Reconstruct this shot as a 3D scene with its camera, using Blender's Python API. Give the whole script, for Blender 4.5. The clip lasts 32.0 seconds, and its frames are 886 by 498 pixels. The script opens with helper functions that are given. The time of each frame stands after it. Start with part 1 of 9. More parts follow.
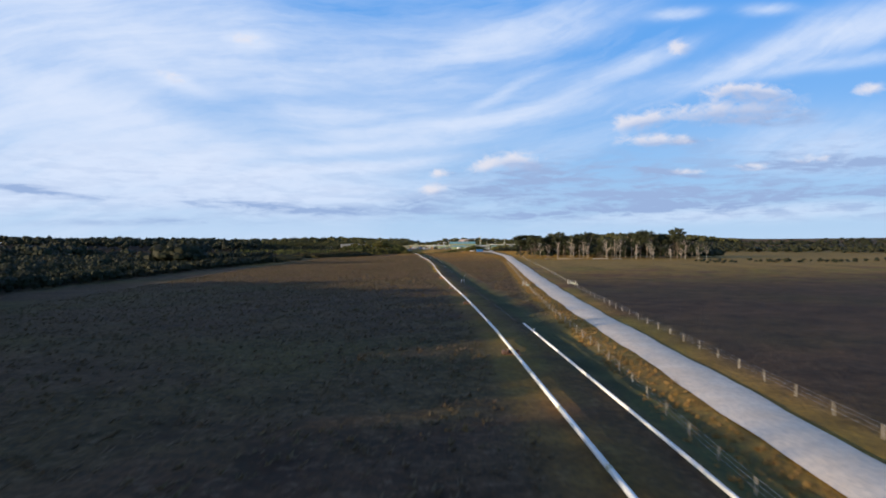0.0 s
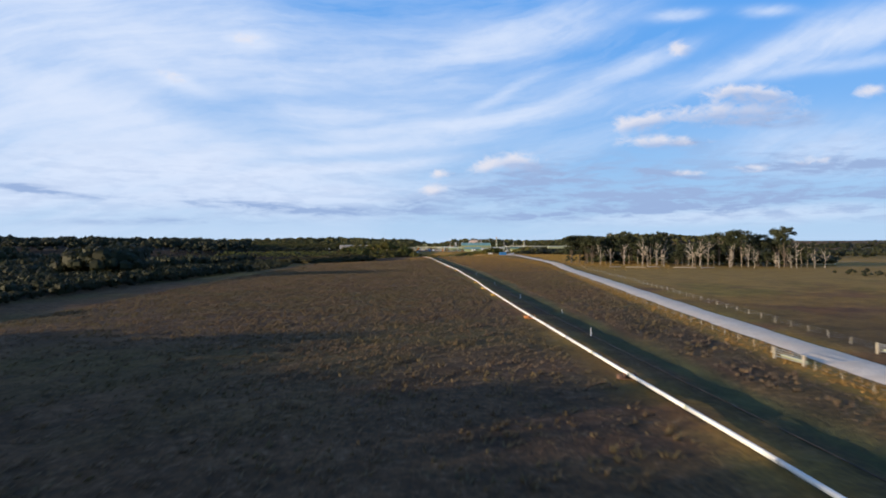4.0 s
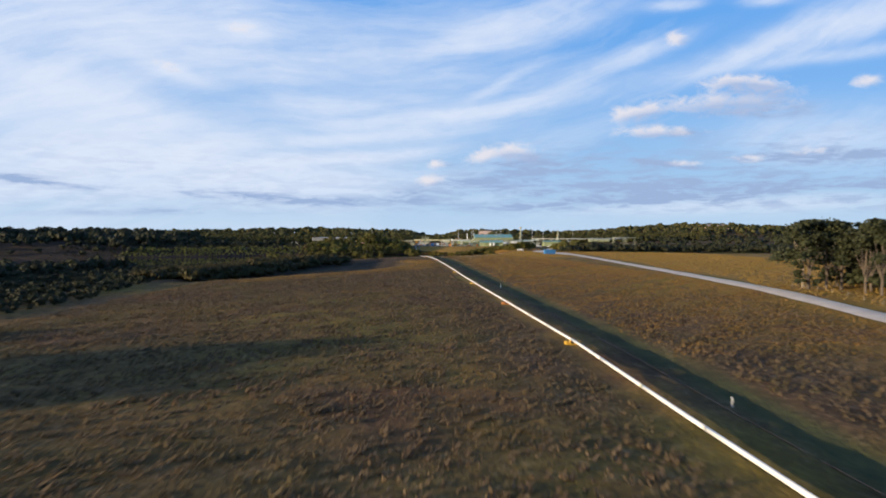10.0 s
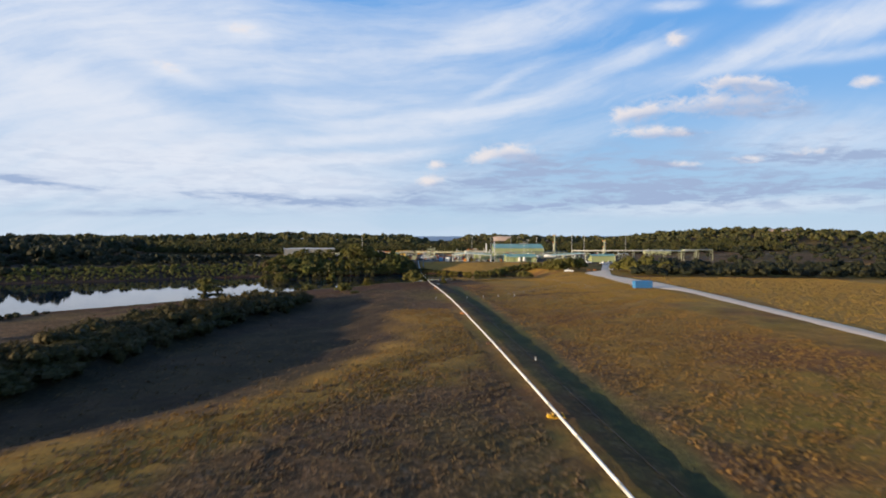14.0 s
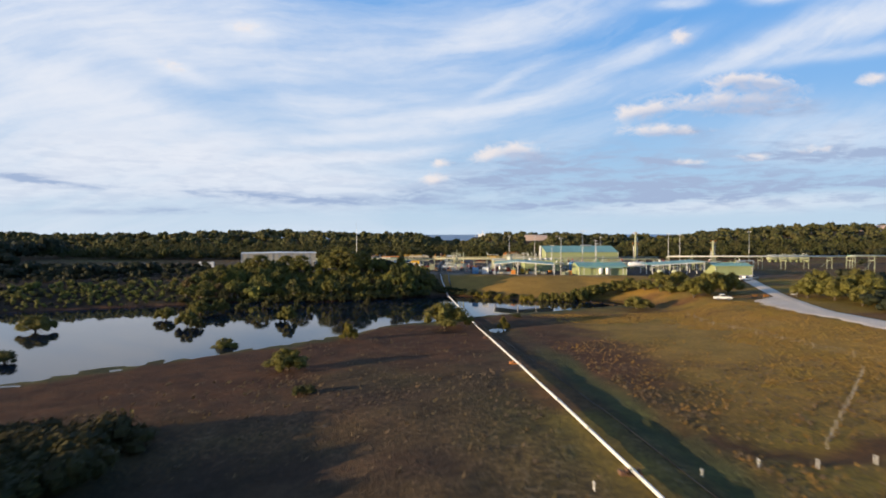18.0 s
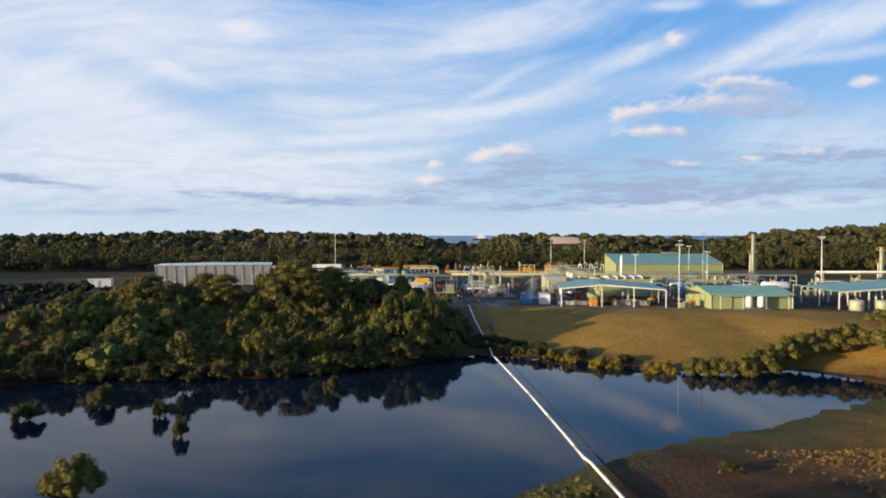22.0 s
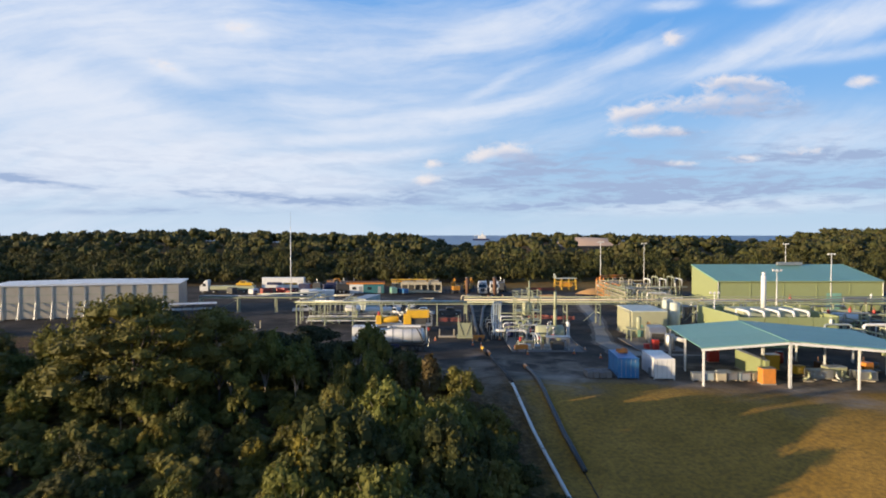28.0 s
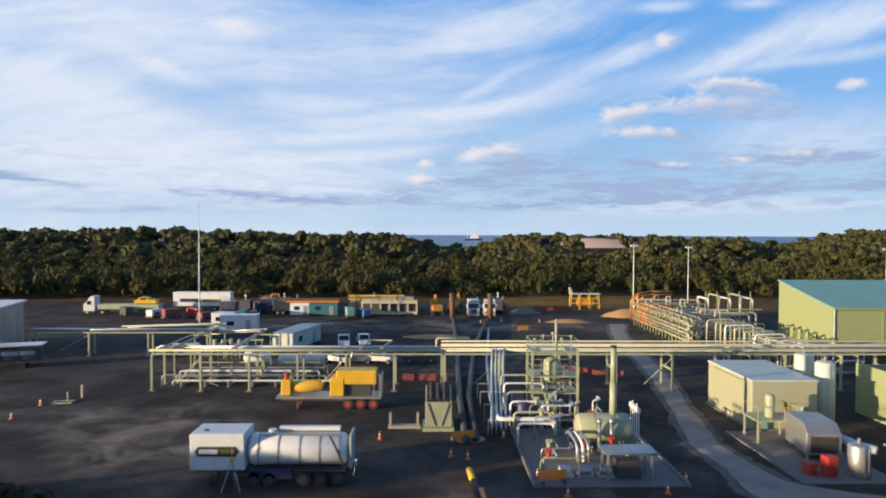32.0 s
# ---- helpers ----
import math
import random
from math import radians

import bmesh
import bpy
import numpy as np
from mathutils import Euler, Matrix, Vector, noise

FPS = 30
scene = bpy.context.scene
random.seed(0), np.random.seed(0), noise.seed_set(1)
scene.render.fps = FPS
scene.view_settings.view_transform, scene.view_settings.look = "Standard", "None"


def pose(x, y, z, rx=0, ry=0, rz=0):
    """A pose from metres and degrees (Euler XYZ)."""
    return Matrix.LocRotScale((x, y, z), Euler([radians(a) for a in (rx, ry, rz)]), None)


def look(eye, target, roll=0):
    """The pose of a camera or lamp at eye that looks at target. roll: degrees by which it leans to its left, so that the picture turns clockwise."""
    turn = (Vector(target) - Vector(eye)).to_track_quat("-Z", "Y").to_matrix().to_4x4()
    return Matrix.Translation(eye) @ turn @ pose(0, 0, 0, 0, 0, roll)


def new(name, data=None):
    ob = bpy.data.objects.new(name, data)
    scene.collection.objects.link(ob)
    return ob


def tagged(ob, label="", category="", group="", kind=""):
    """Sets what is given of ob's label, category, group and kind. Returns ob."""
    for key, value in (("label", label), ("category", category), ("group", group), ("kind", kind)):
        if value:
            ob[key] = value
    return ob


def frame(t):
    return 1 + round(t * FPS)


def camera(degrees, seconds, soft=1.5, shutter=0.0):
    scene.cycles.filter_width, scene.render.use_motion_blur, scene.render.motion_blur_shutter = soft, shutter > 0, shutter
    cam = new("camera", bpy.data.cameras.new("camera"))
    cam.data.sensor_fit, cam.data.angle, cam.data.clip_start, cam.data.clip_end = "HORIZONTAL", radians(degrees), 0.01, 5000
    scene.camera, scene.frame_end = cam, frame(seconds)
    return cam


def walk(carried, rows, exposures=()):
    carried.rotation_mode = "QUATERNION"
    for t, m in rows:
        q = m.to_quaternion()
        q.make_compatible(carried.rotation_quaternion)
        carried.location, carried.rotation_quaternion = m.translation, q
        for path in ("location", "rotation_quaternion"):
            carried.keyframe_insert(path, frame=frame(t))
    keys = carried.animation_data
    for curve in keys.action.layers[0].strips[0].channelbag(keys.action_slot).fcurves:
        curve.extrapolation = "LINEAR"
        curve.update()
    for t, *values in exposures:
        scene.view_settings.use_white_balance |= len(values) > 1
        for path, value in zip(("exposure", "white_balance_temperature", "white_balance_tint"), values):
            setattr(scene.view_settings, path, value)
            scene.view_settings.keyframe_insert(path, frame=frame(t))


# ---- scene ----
# camera path
cam = camera(68.0, 32.0, soft=1.85, shutter=0.5)
PATH = [
    (0.0, pose(50.22, -864.90, 10.44, 89.351, 0.190, -0.008)),
    (0.5, pose(49.39, -850.73, 10.70, 89.449, 0.075, -0.092)),
    (1.0, pose(47.28, -836.61, 10.76, 89.454, 0.063, 0.006)),
    (1.5, pose(44.52, -822.78, 10.77, 89.439, 0.064, 0.055)),
    (2.0, pose(41.82, -809.52, 10.84, 89.451, 0.047, 0.095)),
    (2.5, pose(39.72, -797.38, 10.97, 89.428, 0.026, 0.055)),
    (3.0, pose(38.16, -785.61, 11.13, 89.371, -0.030, 0.101)),
    (3.5, pose(36.85, -774.11, 11.13, 89.399, 0.006, 0.004)),
    (5.5, pose(32.92, -709.60, 11.50, 89.267, -0.021, 0.065)),
    (6.0, pose(32.22, -692.35, 11.33, 88.695, 0.028, 0.034)),
    (6.5, pose(31.72, -674.79, 11.18, 88.577, 0.075, 0.024)),
    (7.0, pose(31.13, -657.19, 11.06, 88.542, 0.096, -0.024)),
    (7.5, pose(30.34, -639.55, 11.03, 88.558, 0.080, -0.064)),
    (8.0, pose(29.25, -621.84, 11.06, 88.569, 0.056, -0.077)),
    (8.5, pose(27.98, -604.09, 11.13, 88.595, 0.036, -0.088)),
    (9.0, pose(26.96, -586.24, 11.27, 88.605, 0.048, -0.217)),
    (9.5, pose(26.47, -568.15, 11.54, 88.558, 0.071, -0.234)),
    (10.0, pose(26.18, -550.88, 11.92, 88.568, 0.041, -0.271)),
    (10.5, pose(25.98, -533.76, 12.50, 88.590, -0.001, -0.273)),
    (11.0, pose(25.59, -516.01, 13.20, 88.568, 0.019, -0.272)),
    (11.5, pose(25.01, -497.78, 14.06, 88.549, 0.035, -0.267)),
    (12.0, pose(24.05, -478.96, 15.03, 88.552, 0.065, -0.309)),
    (12.5, pose(22.83, -459.86, 16.12, 88.564, 0.107, -0.319)),
    (13.0, pose(21.67, -440.73, 17.19, 88.609, 0.107, -0.339)),
    (13.5, pose(20.46, -421.58, 17.99, 88.618, 0.058, -0.365)),
    (14.0, pose(19.02, -402.42, 18.52, 88.616, 0.040, -0.274)),
    (14.5, pose(17.32, -383.27, 18.75, 88.578, 0.061, -0.182)),
    (16.5, pose(11.18, -306.66, 18.23, 88.532, 0.015, -0.007)),
    (17.0, pose(9.64, -287.51, 18.09, 88.472, 0.061, -0.002)),
    (17.5, pose(8.20, -268.36, 18.03, 88.450, 0.079, 0.066)),
    (18.0, pose(6.44, -249.20, 17.90, 88.481, 0.070, 0.088)),
    (18.5, pose(4.52, -230.53, 17.67, 88.520, 0.092, -0.017)),
    (19.0, pose(2.96, -213.18, 17.47, 88.553, 0.051, -0.167)),
    (19.5, pose(1.83, -197.11, 17.41, 88.582, 0.029, -0.268)),
    (20.0, pose(0.93, -182.46, 17.43, 88.566, 0.071, -0.298)),
    (20.5, pose(0.12, -168.55, 17.54, 88.562, 0.073, -0.333)),
    (21.0, pose(-0.76, -156.11, 17.69, 88.548, 0.086, -0.371)),
    (21.5, pose(-1.65, -145.11, 17.84, 88.555, 0.038, -0.403)),
    (22.0, pose(-2.52, -135.28, 17.95, 88.563, -0.001, -0.395)),
    (22.5, pose(-3.27, -126.50, 18.02, 88.562, -0.043, -0.396)),
    (23.0, pose(-3.86, -118.59, 18.05, 88.541, -0.036, -0.377)),
    (23.5, pose(-4.28, -111.67, 18.05, 88.532, -0.056, -0.378)),
    (24.0, pose(-4.58, -104.99, 18.06, 88.514, -0.027, -0.380)),
    (24.5, pose(-4.73, -98.31, 18.08, 88.506, -0.009, -0.400)),
    (25.0, pose(-4.76, -91.63, 18.09, 88.493, 0.063, -0.457)),
    (25.5, pose(-4.71, -85.14, 18.10, 88.511, 0.080, -0.479)),
    (27.5, pose(-4.23, -59.32, 18.01, 88.548, -0.001, -0.524)),
    (28.0, pose(-3.98, -52.75, 18.06, 88.546, -0.009, -0.555)),
    (28.5, pose(-3.68, -46.21, 18.08, 88.527, -0.015, -0.581)),
    (29.0, pose(-3.23, -39.42, 18.09, 88.510, -0.029, -0.602)),
    (29.5, pose(-2.74, -32.56, 18.12, 88.508, -0.034, -0.627)),
    (30.0, pose(-2.32, -26.00, 18.15, 88.489, -0.065, -0.692)),
    (30.5, pose(-1.82, -19.37, 18.14, 88.475, -0.152, -0.766)),
    (31.0, pose(-1.29, -12.83, 18.07, 88.475, -0.201, -0.870)),
    (31.5, pose(-0.73, -6.44, 18.00, 88.498, -0.228, -0.942)),
    (32.0, pose(0.00, -0.00, 17.99, 88.513, -0.247, -1.198)),
]
walk(cam, PATH, ((0.0, 0.55, 5900, 10), (9.0, 0.57, 6050, 10), (13.0, 0.57, 6400, 10), (18.0, 0.62, 6600, 10), (32.0, 0.60, 6350, 10)))

# ---- world and sun ----
SUN_AZ, SUN_EL = math.atan2(-0.92, -0.39), radians(6.2)
to_sun = Vector((math.sin(SUN_AZ) * math.cos(SUN_EL), math.cos(SUN_AZ) * math.cos(SUN_EL), math.sin(SUN_EL)))
sun_data = bpy.data.lights.new("sun", "SUN")
sun_data.energy, sun_data.angle, sun_data.color = 5.0, radians(0.6), (1.0, 0.76, 0.47)
sun = new("sun", sun_data)
sun.matrix_world = look((0, 0, 60), tuple(Vector((0, 0, 60)) - to_sun))

world = bpy.data.worlds.new("sky")
scene.world = world
world.use_nodes = True
wn, wl = world.node_tree.nodes, world.node_tree.links
wn.clear()


def wnode(kind, **props):
    n = wn.new(kind)
    for k, v in props.items():
        n.inputs[k].default_value = v
    return n


def wmath(op, a, b=None, clamp=False):
    n = wn.new("ShaderNodeMath")
    n.operation, n.use_clamp = op, clamp
    for i, v in enumerate((a, b)):
        if v is None:
            continue
        if isinstance(v, (int, float)):
            n.inputs[i].default_value = v
        else:
            wl.new(v, n.inputs[i])
    return n.outputs[0]


def wramp(v, stops):
    n = wn.new("ShaderNodeValToRGB")
    r = n.color_ramp
    while len(r.elements) < len(stops):
        r.elements.new(0.5)
    for e, (p, c) in zip(r.elements, stops):
        e.position = p
        e.color = (*c, 1) if isinstance(c, tuple) else (c, c, c, 1)
    wl.new(v, n.inputs[0])
    return n.outputs[0]


def wnoise(vec, scale, detail=6, rough=0.55, distort=0.0):
    n = wnode("ShaderNodeTexNoise", Scale=scale, Detail=detail, Roughness=rough, Distortion=distort)
    wl.new(vec, n.inputs["Vector"])
    return n.outputs[0]


def wvec(x, y, z=0.0):
    n = wn.new("ShaderNodeCombineXYZ")
    for i, v in enumerate((x, y, z)):
        if isinstance(v, (int, float)):
            n.inputs[i].default_value = v
        else:
            wl.new(v, n.inputs[i])
    return n.outputs[0]


def wmix(fac, a, b):
    n = wn.new("ShaderNodeMix")
    n.data_type = "RGBA"
    for i, v in ((0, fac), (6, a), (7, b)):
        if isinstance(v, (int, float)):
            n.inputs[i].default_value = v
        elif isinstance(v, tuple):
            n.inputs[i].default_value = (*v, 1)
        else:
            wl.new(v, n.inputs[i])
    return n.outputs[2]


def wbump(v, centre, width):
    """1 at centre, falling smoothly to 0 at centre +- width"""
    d = wmath("ABSOLUTE", wmath("SUBTRACT", v, centre))
    s = wmath("SUBTRACT", 1.0, wmath("DIVIDE", d, width), True)
    return wmath("MULTIPLY", wmath("MULTIPLY", s, s), wmath("SUBTRACT", 3.0, wmath("MULTIPLY", s, 2.0)))


coord = wn.new("ShaderNodeTexCoord")
sep = wn.new("ShaderNodeSeparateXYZ")
wl.new(coord.outputs["Generated"], sep.inputs[0])
dx, dy, dz = sep.outputs
up = wmath("MAXIMUM", dz, 0.015)
px, py = wmath("DIVIDE", dx, up), wmath("DIVIDE", dy, up)
az = wmath("ARCTAN2", dx, dy)
el = wmath("ARCTANGENT", wmath("DIVIDE", dz, wmath("SQRT", wmath("ADD", wmath("MULTIPLY", dx, dx), wmath("MULTIPLY", dy, dy)))))

sky = wn.new("ShaderNodeTexSky")
sky.sky_type, sky.sun_disc = "NISHITA", False
sky.sun_elevation, sky.sun_rotation = SUN_EL, SUN_AZ
sky.air_density, sky.dust_density, sky.ozone_density = 1.0, 0.4, 3.0
hs = wnode("ShaderNodeHueSaturation", Saturation=1.45, Value=1.0)
wl.new(sky.outputs[0], hs.inputs["Color"])
clear = wmix(1.0, hs.outputs[0], (0.50, 1.16, 1.85))
wn[-1].blend_type = "MULTIPLY"

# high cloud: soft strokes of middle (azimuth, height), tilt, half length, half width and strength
warp_a = wmath("SUBTRACT", wnoise(wvec(wmath("MULTIPLY", az, 4.0), wmath("MULTIPLY", el, 7.0), 3.0), 1.0, 5, 0.6), 0.5)
warp_e = wmath("SUBTRACT", wnoise(wvec(wmath("MULTIPLY", az, 3.2), wmath("MULTIPLY", el, 9.0), 9.0), 1.0, 6, 0.62), 0.5)
wa, we = wmath("ADD", az, wmath("MULTIPLY", warp_a, 0.10)), wmath("ADD", el, wmath("MULTIPLY", warp_e, 0.040))


def strokes(rows, a, e):
    total = None
    for a0, e0, tilt, hl, hw, k in rows:
        c, n = math.cos(tilt), math.sin(tilt)
        da, de = wmath("SUBTRACT", a, a0), wmath("SUBTRACT", e, e0)
        p = wmath("ADD", wmath("MULTIPLY", da, c / hl), wmath("MULTIPLY", de, n / hl))
        q = wmath("ADD", wmath("MULTIPLY", da, -n / hw), wmath("MULTIPLY", de, c / hw))
        d = wmath("ADD", wmath("MULTIPLY", p, p), wmath("MULTIPLY", q, q))
        m = wmath("MULTIPLY", wmath("EXPONENT", wmath("MULTIPLY", d, -0.8)), k)
        total = m if total is None else wmath("ADD", total, m)
    return total


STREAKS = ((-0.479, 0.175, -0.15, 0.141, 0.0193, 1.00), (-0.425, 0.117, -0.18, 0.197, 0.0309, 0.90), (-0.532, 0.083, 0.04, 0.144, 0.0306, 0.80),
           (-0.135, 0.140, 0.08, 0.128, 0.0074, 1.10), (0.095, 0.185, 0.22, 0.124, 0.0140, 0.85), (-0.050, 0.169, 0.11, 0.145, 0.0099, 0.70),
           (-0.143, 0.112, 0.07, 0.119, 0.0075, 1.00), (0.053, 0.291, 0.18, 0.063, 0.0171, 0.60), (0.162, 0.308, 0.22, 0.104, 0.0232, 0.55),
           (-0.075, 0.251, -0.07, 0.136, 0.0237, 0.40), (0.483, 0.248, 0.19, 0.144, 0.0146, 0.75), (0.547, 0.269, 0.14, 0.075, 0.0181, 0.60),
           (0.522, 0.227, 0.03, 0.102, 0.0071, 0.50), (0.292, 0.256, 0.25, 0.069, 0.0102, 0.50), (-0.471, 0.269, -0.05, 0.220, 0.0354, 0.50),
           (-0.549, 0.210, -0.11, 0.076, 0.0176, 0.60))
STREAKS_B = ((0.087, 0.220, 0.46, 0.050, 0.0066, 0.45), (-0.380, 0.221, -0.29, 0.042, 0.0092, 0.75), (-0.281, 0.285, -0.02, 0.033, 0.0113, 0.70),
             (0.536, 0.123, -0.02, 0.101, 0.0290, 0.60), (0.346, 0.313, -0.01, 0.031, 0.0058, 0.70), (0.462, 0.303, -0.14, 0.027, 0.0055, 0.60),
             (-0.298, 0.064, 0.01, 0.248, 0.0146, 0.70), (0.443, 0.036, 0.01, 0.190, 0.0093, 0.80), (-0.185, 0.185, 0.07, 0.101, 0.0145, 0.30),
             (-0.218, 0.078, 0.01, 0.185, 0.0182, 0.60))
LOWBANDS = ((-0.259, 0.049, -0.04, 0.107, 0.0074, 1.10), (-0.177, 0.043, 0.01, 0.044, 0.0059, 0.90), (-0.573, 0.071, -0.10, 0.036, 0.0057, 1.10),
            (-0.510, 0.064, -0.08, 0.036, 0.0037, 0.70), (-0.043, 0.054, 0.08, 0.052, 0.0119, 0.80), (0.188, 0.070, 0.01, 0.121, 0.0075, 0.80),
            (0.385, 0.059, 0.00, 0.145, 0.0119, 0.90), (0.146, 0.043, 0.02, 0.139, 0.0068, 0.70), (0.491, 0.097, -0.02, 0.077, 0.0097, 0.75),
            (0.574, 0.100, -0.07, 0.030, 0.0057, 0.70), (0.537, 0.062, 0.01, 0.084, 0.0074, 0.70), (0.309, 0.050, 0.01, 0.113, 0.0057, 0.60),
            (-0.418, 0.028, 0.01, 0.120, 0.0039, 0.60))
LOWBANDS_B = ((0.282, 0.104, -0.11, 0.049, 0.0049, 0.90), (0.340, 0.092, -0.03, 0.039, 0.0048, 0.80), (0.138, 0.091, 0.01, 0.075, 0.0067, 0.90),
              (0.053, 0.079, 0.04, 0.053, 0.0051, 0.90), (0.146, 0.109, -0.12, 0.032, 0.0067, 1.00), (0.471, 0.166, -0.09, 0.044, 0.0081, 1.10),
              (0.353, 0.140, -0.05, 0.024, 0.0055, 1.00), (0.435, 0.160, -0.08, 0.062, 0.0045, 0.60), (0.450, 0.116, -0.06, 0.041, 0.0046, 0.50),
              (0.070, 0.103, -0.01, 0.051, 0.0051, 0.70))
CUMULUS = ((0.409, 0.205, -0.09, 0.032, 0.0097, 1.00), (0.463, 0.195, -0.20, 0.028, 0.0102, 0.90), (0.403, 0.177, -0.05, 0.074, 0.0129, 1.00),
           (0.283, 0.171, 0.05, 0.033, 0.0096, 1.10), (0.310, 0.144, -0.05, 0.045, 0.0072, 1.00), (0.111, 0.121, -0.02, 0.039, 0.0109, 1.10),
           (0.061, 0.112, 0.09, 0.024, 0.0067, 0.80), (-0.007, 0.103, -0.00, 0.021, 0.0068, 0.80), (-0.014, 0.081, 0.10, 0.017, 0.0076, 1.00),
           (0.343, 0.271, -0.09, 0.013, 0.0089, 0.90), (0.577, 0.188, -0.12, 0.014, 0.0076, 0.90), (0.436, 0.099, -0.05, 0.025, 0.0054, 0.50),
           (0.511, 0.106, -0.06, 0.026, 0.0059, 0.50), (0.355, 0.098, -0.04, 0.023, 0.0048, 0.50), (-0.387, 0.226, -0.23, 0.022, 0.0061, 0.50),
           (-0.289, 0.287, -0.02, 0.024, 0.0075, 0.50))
ea, ee = wmath("ADD", az, wmath("MULTIPLY", warp_a, 0.05)), wmath("ADD", el, wmath("MULTIPLY", warp_e, 0.02))
# fibres run with the streaks, rising to the right of the view and falling on the left
bow = wmath("SUBTRACT", we, wmath("MULTIPLY", wmath("MULTIPLY", wa, wmath("ABSOLUTE", wmath("ADD", wa, 0.25))), 0.42))
fibre = wnoise(wvec(wmath("MULTIPLY", wa, 4.5), wmath("MULTIPLY", bow, 34.0), 5.3), 1.0, 9, 0.60, 0.1)
broad = wnoise(wvec(wmath("MULTIPLY", wa, 3.0), wmath("MULTIPLY", bow, 11.0), 1.7), 1.0, 7, 0.58, 0.3)
mottle = wnoise(wvec(wmath("MULTIPLY", az, 22.0), wmath("MULTIPLY", el, 48.0), 6.1), 1.0, 7, 0.6, 0.6)
left = wmath("MULTIPLY", wmath("SUBTRACT", 0.02, az), 0.34)
veil = wramp(wmath("ADD", wmath("ADD", wmath("MULTIPLY", fibre, 0.40), wmath("MULTIPLY", broad, 0.65)), left), [(0.44, 0.0), (0.62, 0.34), (0.84, 0.95)])
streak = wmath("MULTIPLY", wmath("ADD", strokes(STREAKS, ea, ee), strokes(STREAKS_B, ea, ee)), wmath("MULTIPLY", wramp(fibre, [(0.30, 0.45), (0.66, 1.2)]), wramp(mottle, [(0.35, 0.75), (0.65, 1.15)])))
high = wmath("SUBTRACT", 1.0, wmath("MULTIPLY", wmath("SUBTRACT", 1.0, veil), wmath("EXPONENT", wmath("MULTIPLY", streak, -1.9))))
high = wmath("MULTIPLY", high, wramp(el, [(0.0, 0.7), (0.10, 1.0), (0.36, 1.0), (0.46, 0.45), (0.7, 0.2)]))
# pale haze towards the horizon
haze = wramp(el, [(0.0, 0.80), (0.08, 0.42), (0.18, 0.16), (0.27, 0.02), (0.4, 0.0)])
# low grey bands with ragged edges over the right of the view
rag = wnoise(wvec(wmath("MULTIPLY", az, 20.0), wmath("MULTIPLY", el, 110.0), 7.7), 1.0, 7, 0.62, 0.4)
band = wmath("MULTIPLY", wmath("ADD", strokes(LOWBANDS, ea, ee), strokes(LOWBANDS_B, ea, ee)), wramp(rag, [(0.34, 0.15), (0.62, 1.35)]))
lowm = wmath("MULTIPLY", wramp(rag, [(0.44, 0.0), (0.60, 0.75)]), wramp(el, [(0.02, 0.0), (0.04, 1.0), (0.10, 0.9), (0.15, 0.0)]))
lowm = wmath("MULTIPLY", lowm, wramp(az, [(0.0, 0.35), (0.15, 1.0)]))
lowm = wmath("MULTIPLY", wmath("ADD", lowm, band), 0.85, True)
# small cumulus, bright above and grey below
puffn = wnoise(wvec(wmath("MULTIPLY", az, 42.0), wmath("MULTIPLY", el, 70.0), 2.2), 1.0, 8, 0.62, 0.4)
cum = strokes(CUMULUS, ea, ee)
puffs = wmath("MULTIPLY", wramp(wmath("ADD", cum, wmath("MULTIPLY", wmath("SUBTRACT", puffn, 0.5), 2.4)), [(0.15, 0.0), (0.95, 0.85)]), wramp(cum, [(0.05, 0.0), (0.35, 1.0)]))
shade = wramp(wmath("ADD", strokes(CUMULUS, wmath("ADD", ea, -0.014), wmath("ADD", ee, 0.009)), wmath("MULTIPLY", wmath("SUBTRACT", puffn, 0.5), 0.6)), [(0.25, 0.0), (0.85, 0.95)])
deep = wmix(wramp(el, [(0.10, 0.0), (0.34, 1.0)]), (2.8, 5.7, 9.5), (1.9, 5.0, 10.0))
c0 = wmix(0.75, clear, wmix(wramp(el, [(0.36, 0.0), (1.0, 1.0)]), deep, (0.35, 1.1, 3.2)))
c1 = wmix(haze, c0, (6.5, 7.8, 9.2))
c2 = wmix(high, c1, (8.3, 8.8, 9.8))
c3 = wmix(lowm, c2, (3.9, 5.0, 7.2))
c4 = wmix(puffs, c3, wmix(shade, (9.4, 8.7, 8.6), (4.9, 5.7, 7.6)))
bg = wnode("ShaderNodeBackground", Strength=0.062)
wl.new(c4, bg.inputs[0])
out = wn.new("ShaderNodeOutputWorld")
wl.new(bg.outputs[0], out.inputs[0])

# ---- materials ----
MATS = {}


def mat_nodes(name):
    m = bpy.data.materials.new(name)
    m.use_nodes = True
    MATS[name] = m
    nt = m.node_tree
    return m, nt, nt.nodes["Principled BSDF"]


def mnoise(nt, scale, detail=5, vec=None, rough=0.55):
    n = nt.nodes.new("ShaderNodeTexNoise")
    n.inputs["Scale"].default_value, n.inputs["Detail"].default_value, n.inputs["Roughness"].default_value = scale, detail, rough
    if vec is None:
        vec = nt.nodes.new("ShaderNodeNewGeometry").outputs["Position"]
    nt.links.new(vec, n.inputs["Vector"])
    return n.outputs[0]


